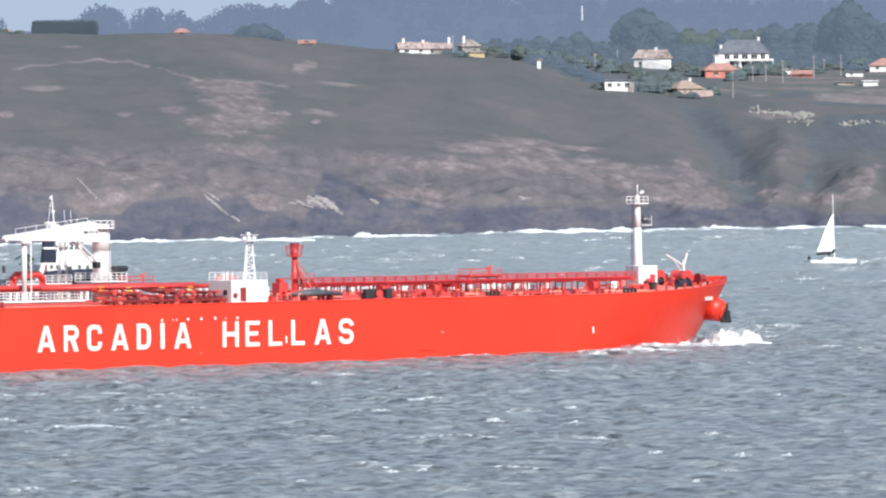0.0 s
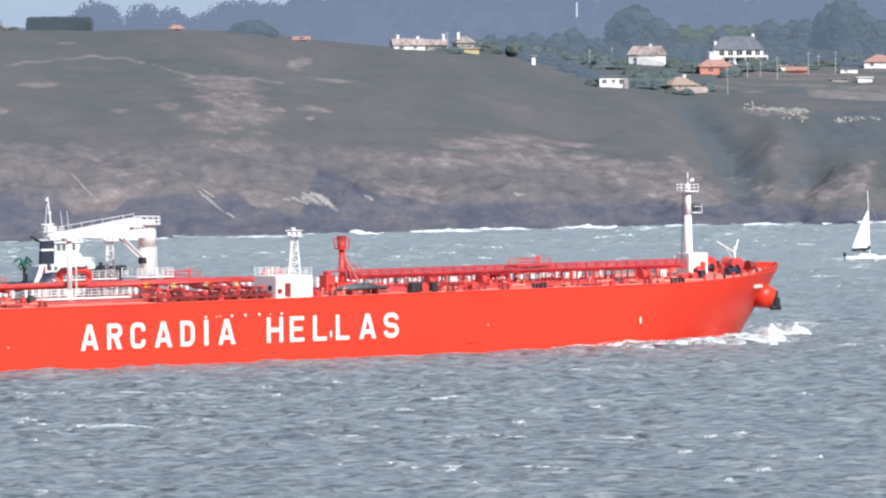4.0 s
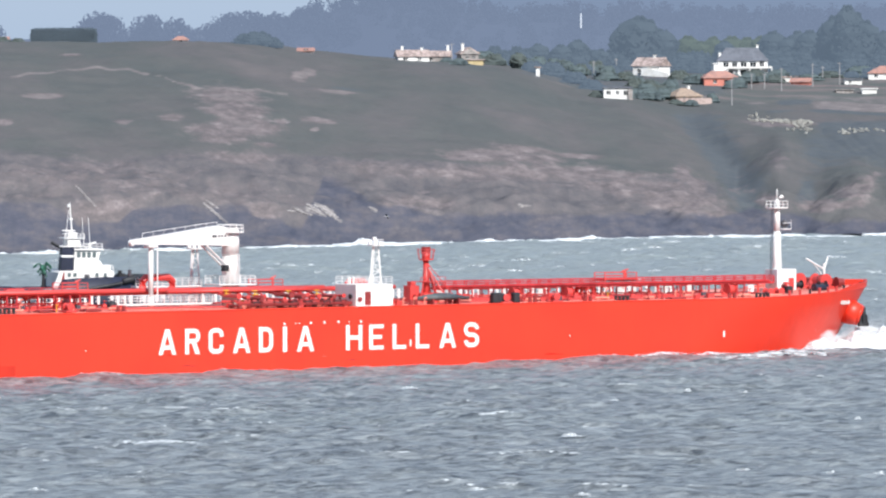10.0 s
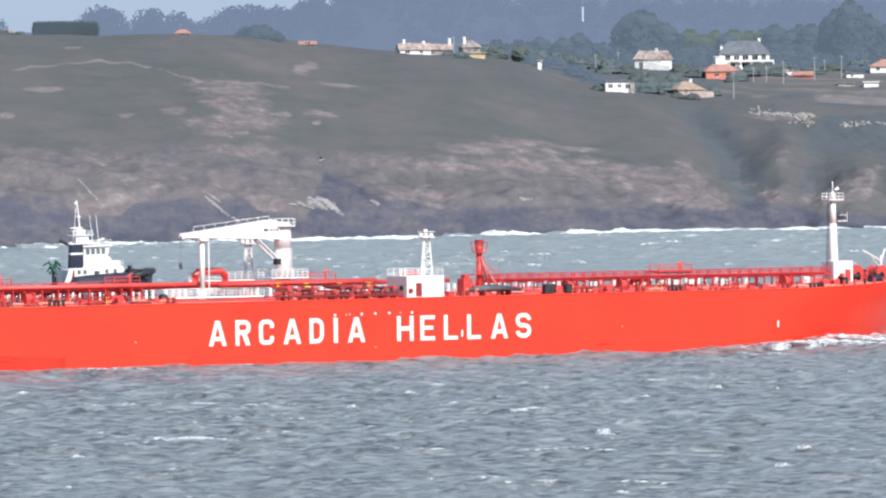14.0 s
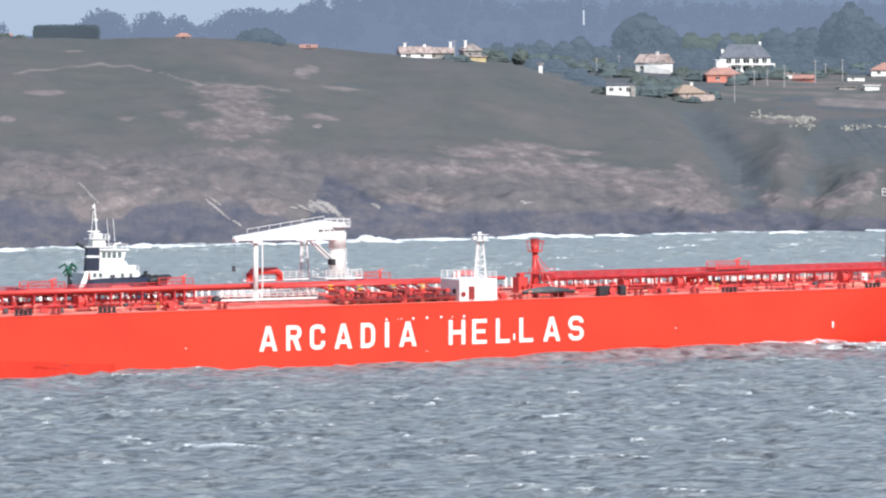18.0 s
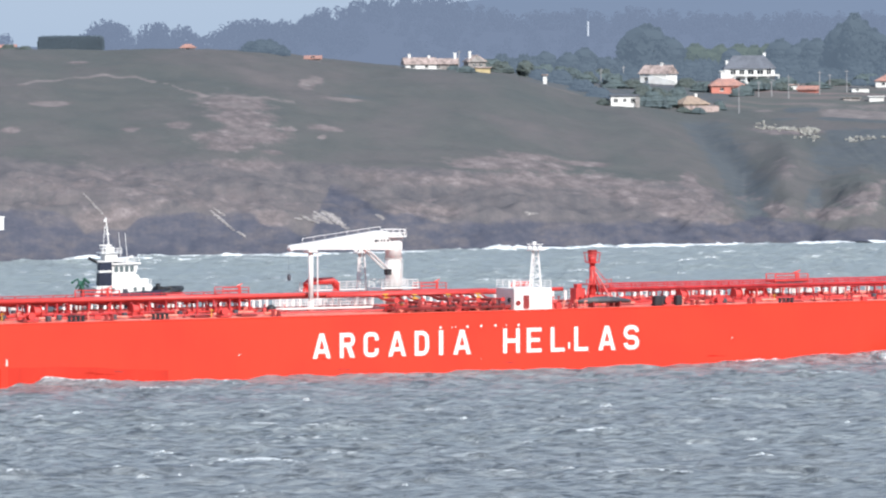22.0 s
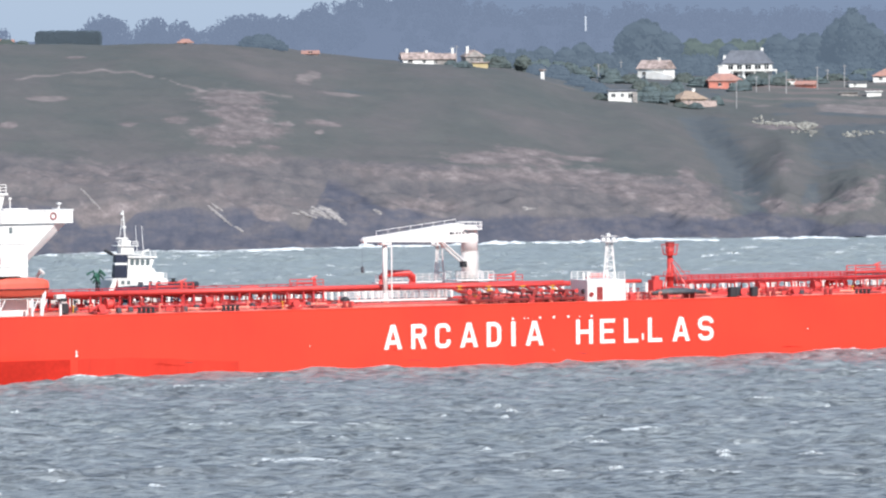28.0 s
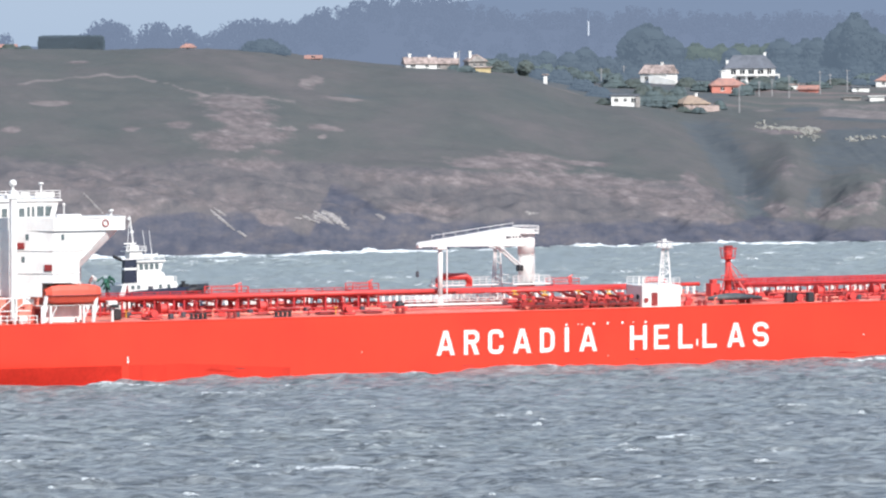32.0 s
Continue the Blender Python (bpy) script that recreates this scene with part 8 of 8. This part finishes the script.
    for k, (wide, high, lean) in enumerate(((2.6, 2.6, -0.5), (1.5, 4.4, 0.25), (1.9, 2.2, 0.7), (3.4, 2.8, 0.5), (4.2, 2.4, 0.4))):
        rng = random.Random(120 + k)
        m = Mesh()
        for _ in range(5200):
            up = rng.random() ** 0.8
            x = rng.gauss(0, 0.42) * wide * (1.15 - 0.6 * min(up, 1.2)) + lean * high * up
            p = Vector((x, rng.gauss(0, 0.7), high * up * (0.75 + 0.35 * math.cos(2.2 * x / wide)) - 0.1))
            r = rng.uniform(0.02, 0.075) * (1.2 - 0.5 * min(up, 1.0))
            m.add([p + Vector((r, 0, 0)), p + Vector((-r, 0, 0.3 * r)), p + Vector((0, 0, r * 1.4)), p + Vector((0, r, 0))], [(0, 1, 2), (0, 2, 3), (1, 3, 2), (0, 3, 1)])
        sp = part("splash", m, SPRAY, w, "plume of white spray thrown up along the stem")
        sp["kind"] = "stuff"
        plumes.append((sp, high))
    return w, pieces, swells, plumes


bow_wave, bow_pieces, swells, plumes = build_bow_wave()


def build_surf():
    """Broken white water along the foot of the cliffs, and patches that rise and sink."""
    out = []
    rng = random.Random(31)
    for k in range(74):
        u = -810 + 22.4 * k + rng.uniform(-10, 10)
        d = float(tab(np.array([u]), SHORE)[0]) - rng.uniform(2, 9)
        big = rng.random()
        ob = part("surf", foam_mound(200 + k % 9, rng.uniform(9, 17), rng.uniform(2.5, 6), 0.28 + 0.6 * big ** 3 + (0.8 if k in (4, 13, 30, 41, 43, 47, 58) else 0), 0.3), FOAM, smooth=True)
        tagged(ob, "strip of white surf at the foot of the cliffs", "surf", "surf along the shore")
        x = u * d / FPX
        ob.matrix_basis = pose(x, d, 0.25, 0, 0, rng.uniform(-6, 14))
        out.append((ob, x, d, rng.uniform(0, 6.28), rng.uniform(5.5, 9.0), big))
    return out


surf = build_surf()


def cap_shape(seed, length, height):
    """A breaking crest: a torn line of foam, highest near one end; the rest of it stays under water."""
    nx, ny = max(14, int(length / 0.07)), 11
    a, b = np.meshgrid(np.linspace(-1, 1, nx), np.linspace(-1, 1, ny), indexing="ij")
    x, y = a * length / 2, b * (0.16 * length + 0.25)
    rng = random.Random(seed)
    peak, slant = rng.uniform(-0.3, 0.3), rng.uniform(-0.25, 0.25)
    ridge = np.exp(-((a - peak) / 0.42) ** 2) * np.exp(-((b - slant * a - 0.3 * fbm(x, x * 0, 0.6, seed, 2)) / 0.38) ** 2)
    shred = np.clip(0.8 + 0.8 * fbm(x + seed, y * 2, 0.45, seed + 7, 3), 0, 1.6)
    z = -0.3 + (height + 0.3) * np.clip(1.35 * ridge ** 0.5 * shred, 0, 1.0 + 0.1 * shred)
    m = Mesh()
    m.v = [tuple(float(c) for c in p) for p in zip(x.ravel(), (y - 0.5 * np.clip(z, 0, 9)).ravel(), z.ravel())]
    m.f = [(i * ny + j, (i + 1) * ny + j, (i + 1) * ny + j + 1, i * ny + j + 1) for i in range(nx - 1) for j in range(ny - 1)]
    return m


def build_caps():
    """Breaking crests on the open water that drift with the sea."""
    rng = random.Random(53)
    shapes = [cap_shape(300 + k, rng.uniform(0.9, 3.6), rng.uniform(0.02, 0.08)).data("white_cap", CAP_FOAM, True) for k in range(14)]
    out = []
    for k in range(330):
        d = 600 + 830 * rng.random() ** 1.15
        if 840 < d < 1000:
            continue
        half = 800 * d / FPX
        x = rng.uniform(-1.25, 1.1) * half
        out.append((x, d, rng.choice(shapes), rng.uniform(0, 8), rng.uniform(3.2, 5.5), rng.uniform(-15, 15)))
    wide = [cap_shape(430 + k, rng.uniform(3.0, 8.0), rng.uniform(0.02, 0.07)) for k in range(8)]
    far = Mesh()
    for k in range(80):
        d = rng.uniform(1010, 1490)
        x, w = rng.uniform(-1.1, 1.1) * 800 * d / FPX, rng.choice(wide)
        far.add([(px + x, py + d, pz + 0.02) for px, py, pz in w.v], w.f)
    flecks = tagged(part("foam_flecks", far, CAP_FOAM, smooth=True), "scattered small white crests on the far water", "waves", kind="stuff")
    made = []
    for x, d, me, ph, per, turn in out:
        ob = tagged(new("white_cap", me), "small breaking white crest on the sea", "wave", "white caps")
        made.append((ob, x, d, ph, per, turn))
    return made, flecks


caps, flecks = build_caps()


# ---- what moves ----
TUG_ROWS = [
    (0, -71.25, 18.41), (1, -71.07, 18.6), (2, -71.23, 18.56), (3, -71.21, 18.02), (3.5, -70.88, 17.76), (5.5, -69.15, 16.8),
    (6, -68.9, 16.99), (7, -68.68, 17.42), (8, -68.89, 17.96), (9, -68.68, 18.25), (10, -67.89, 18.38), (11, -67.16, 18.46),
    (12, -66.46, 18.42), (13, -66.19, 18.07), (14, -66.19, 17.63), (14.5, -66.01, 17.34), (16.5, -64.44, 17.65), (17, -63.96, 17.57),
    (18, -63.68, 17.6), (19, -63.51, 17.73), (20, -63.62, 17.77), (21, -63.1, 17.72), (22, -62.11, 17.09), (23, -61.24, 18.14),
    (24, -60.73, 18.32), (25, -60.6, 18.36), (25.5, -60.63, 18.26), (27.5, -59.47, 17.24), (28, -59, 17.41), (29, -58.48, 17.53),
    (30, -58.17, 17.91), (31, -58.09, 18.03), (32, -57.45, 17.31),
]
BOAT_ROWS = [(0, 81.3, 0.0), (1, 83.3, 0.3), (2, 85.6, 0.4), (3, 87.8, 0.2), (4.5, 90.8, -0.1), (6, 93.9, -0.2), (8, 98.2, 0.1), (16, 115, 0.0), (32, 150, 0.0)]
DRIFT = Vector((0.9, -1.6, 0))
# seconds, x, height of the gull
GULL_ROWS = [(0, 14, 2.5), (6, 6, 2.5), (8.6, -2.8, 5.0), (9.4, -5.8, 12.0), (10.4, -9.98, 23.0), (10.8, -11.0, 25.7), (11.0, -11.9, 26.9), (11.4, -12.2, 28.7), (11.8, -11.5, 29.7), (12.2, -10.4, 30.0), (12.8, -10.3, 29.7), (13.0, -11.0, 29.4),
             (13.4, -13.4, 28.3), (13.8, -17.3, 27.6), (14.5, -25.2, 25.0), (15.5, -39, 14), (16.5, -52.8, 3.0), (20, -95, 2.5), (32, -190, 2.5)]


# how hard the stem throws the water up
BURST_T = [0, 1, 2, 3, 5, 6, 7, 8, 8.5, 9.5, 10.5, 12, 13, 14, 17, 32]
BURST = [0.5, 0.62, 0.58, 0.62, 0.34, 0.36, 0.5, 0.78, 0.95, 1.0, 0.95, 0.62, 0.6, 0.55, 0.4, 0.4]
# each plume: seconds, station along the ship, how far it has risen
PLUMES = [
    [(0, 104, 0), (9.2, 104, 0), (9.7, 102.4, 0.6), (10.0, 100.8, 0.9), (10.5, 98.2, 0.95), (11.0, 95.7, 1.0), (11.5, 93.2, 0.6), (12.2, 90.0, 0), (32, 90, 0)],
    [(0, 108, 0), (10.3, 108, 0), (10.7, 107.6, 0.7), (11.0, 107.0, 1.0), (11.4, 105.6, 0.75), (12.0, 103.4, 0), (32, 103, 0)],
    [(0, 111, 0), (5.0, 111, 0), (5.6, 110, 0.7), (6.0, 109.0, 1.0), (6.4, 107.6, 0.7), (7.0, 105.6, 0), (32, 105, 0)],
    [(0, 113.2, 0.55), (1, 113, 0.7), (2, 113, 0.65), (3, 113.4, 0.85), (3.6, 112.6, 0.8), (4.6, 111, 0), (32, 111, 0)],
    [(0, 112, 0), (6.8, 112, 0), (7.4, 112, 0.6), (8.0, 111.6, 0.85), (9.0, 112, 0.9), (10.0, 112.4, 1.0), (11.0, 112.6, 0.9), (12.0, 113, 0.7), (13.0, 112, 0.5), (14.0, 111, 0.3), (16, 110, 0), (32, 110, 0)],
]
# height of the water along the side, by time, at these stations
SWELL_X = [-60, -30, -10, 10, 25, 40, 55, 70, 85]
SWELL = [
    (0, (0.5, 0.8, 0.8, 0.5, 0.4, 0.3, 0.4, 0.4, 0.3)), (3.5, (0.1, 0.1, 0.1, 0.2, 0.2, 0.3, 0.4, 0.6, 0.8)), (6, (-1.2, -1.0, -0.7, -0.3, -0.2, 0, 0.2, 0.8, 1.4)),
    (8.5, (0, 0, 0, 0, 0.2, 0.3, 0.1, -0.3, 0.2)), (9.5, (0.3, 0.4, 0, 0, 0.2, 0.5, 0.8, 0.2, 0.1)), (11, (0.8, 0.9, 0.3, -0.3, -0.6, 0.2, 0.7, 0.6, 0.5)),
    (12, (1.0, 1.0, 0.5, 0.1, 0, 0.2, 0.2, 0.4, 0.6)), (14, (0.4, 0.4, 0.1, 0, -0.4, -0.6, -0.5, 0.7, 0.9)), (17, (-1.5, -1.5, -0.9, 0.1, 0.6, 0.9, 1.2, 1.2, 0.7)),
    (19, (-1.6, -1.4, -0.6, 0.2, 1.0, 1.4, 1.4, 1.3, 0.5)), (21, (-1.8, -1.5, -0.9, -0.6, -0.4, 0.3, 0.9, 1.7, 1.6)), (24, (-1.6, -1.4, -0.9, -0.7, -0.6, -0.6, -0.3, 0.5, 1.0)),
    (27, (0, 0.1, 0, 0, 0.2, 0.5, 1.0, 1.0, 1.0)), (30, (-1.0, -0.2, 0.4, 0.6, 0.9, 1.2, 1.3, 1.4, 1.4)), (32, (-1.8, -1.5, -0.8, 0.1, 0.4, 0.6, 0.8, 1.0, 1.0)),
]


def swell(x, t):
    col = [float(np.interp(x, SWELL_X, row)) for _, row in SWELL]
    return float(np.interp(t, [a for a, _ in SWELL], col))


def ship_pose(x, y, head, pitch, heave, heel):
    return pose(x, y, heave - 2.87, heel, -pitch, head) @ pose(0, 0, 2.87)


def motions():
    walk(tanker, [(t, ship_pose(*r)) for t, *r in SHIP_ROWS])
    walk(tug, [(t, pose(x, 1130, z - 18.0, 2.0 * math.sin(t * 0.9), 1.2 * math.sin(t * 0.7 + 1), 22)) for t, x, z in TUG_ROWS])
    walk(sailboat, [(t, pose(x, 1293, z, -7 + 3 * math.sin(t * 1.3), 0, 8)) for t, x, z in BOAT_ROWS])
    walk(gull, [(t, pose(x, 1000, z, 32, -12 if 9 < t < 12 else 4, 160 if not 11.2 < t < 12.9 else 110)) for t, x, z in GULL_ROWS])
    for ob, q in gull_wings:
        walk(ob, [(k * 0.25, pose(0, 0, 0.03, q * (14 + 26 * math.sin(k * 1.35)), 0, 0)) for k in range(129)])
    walk(sea, [(0, pose(0, 0, -0.25)), (32, pose(DRIFT.x * 32, DRIFT.y * 32, -0.25))])
    walk(flecks, [(0, pose(-DRIFT.x * 16, -DRIFT.y * 16, 0)), (32, pose(DRIFT.x * 16, DRIFT.y * 16, 0))])
    walk(bow_wave, [(t, pose(r[0], r[1], 0, 0, 0, r[2])) for t, *r in SHIP_ROWS])
    for k, (ob, x, y, turn, h, stem) in enumerate(bow_pieces):
        rows = []
        for i in range(65):
            t = i * 0.5
            if stem:
                f = float(np.interp(t, BURST_T, BURST)) + 0.14 * math.sin(t * 2.3 + 1.7 * k)
                z = -0.9 * h + 0.98 * h * max(f, 0.0)
            else:
                z = swell(x, t) - 0.5 * h + 0.5 * h * math.sin(t * 0.9 + 1.3 * k)
            rows.append((t, pose(x + 0.3 * math.sin(t * 1.7 + k), y, z, 0, 0, turn + 4 * math.sin(t * 1.1 + k))))
        walk(ob, rows)
    for (ob, high), path in zip(plumes, PLUMES):
        walk(ob, [(t, pose(x, -float(half_breadth(x, 1.5)) - 1.8, (f - 1) * (1.2 * high + 0.8) + 0.35, 0, 0, -30)) for t, x, f in path])
    for ob, x in swells:
        hb = float(half_breadth(x, 0.0))
        rows = []
        for i in range(65):
            t = i * 0.5
            rows.append((t, pose(x, -hb - 2.2, swell(x, t) - 0.15, 0, 0, 0 if x < 80 else -14)))
        walk(ob, rows)
    for ob, x, d, ph, per, big in surf:
        rows = []
        for i in range(33):
            s = math.sin(2 * math.pi * i / per + ph)
            rows.append((i, pose(x + 0.5 * s, d + 1.2 * s, -0.3 + 0.5 * s, 0, 0, 4 * s)))
        walk(ob, rows)
    for ob, x, d, ph, per, turn in caps:
        rows = []
        for i in range(33):
            s = math.sin(2 * math.pi * i / per + ph)
            rows.append((i, pose(x + DRIFT.x * (i - 16), d + DRIFT.y * (i - 16), -0.5 + 0.62 * s, 0, 0, turn)))
        walk(ob, rows)


motions()
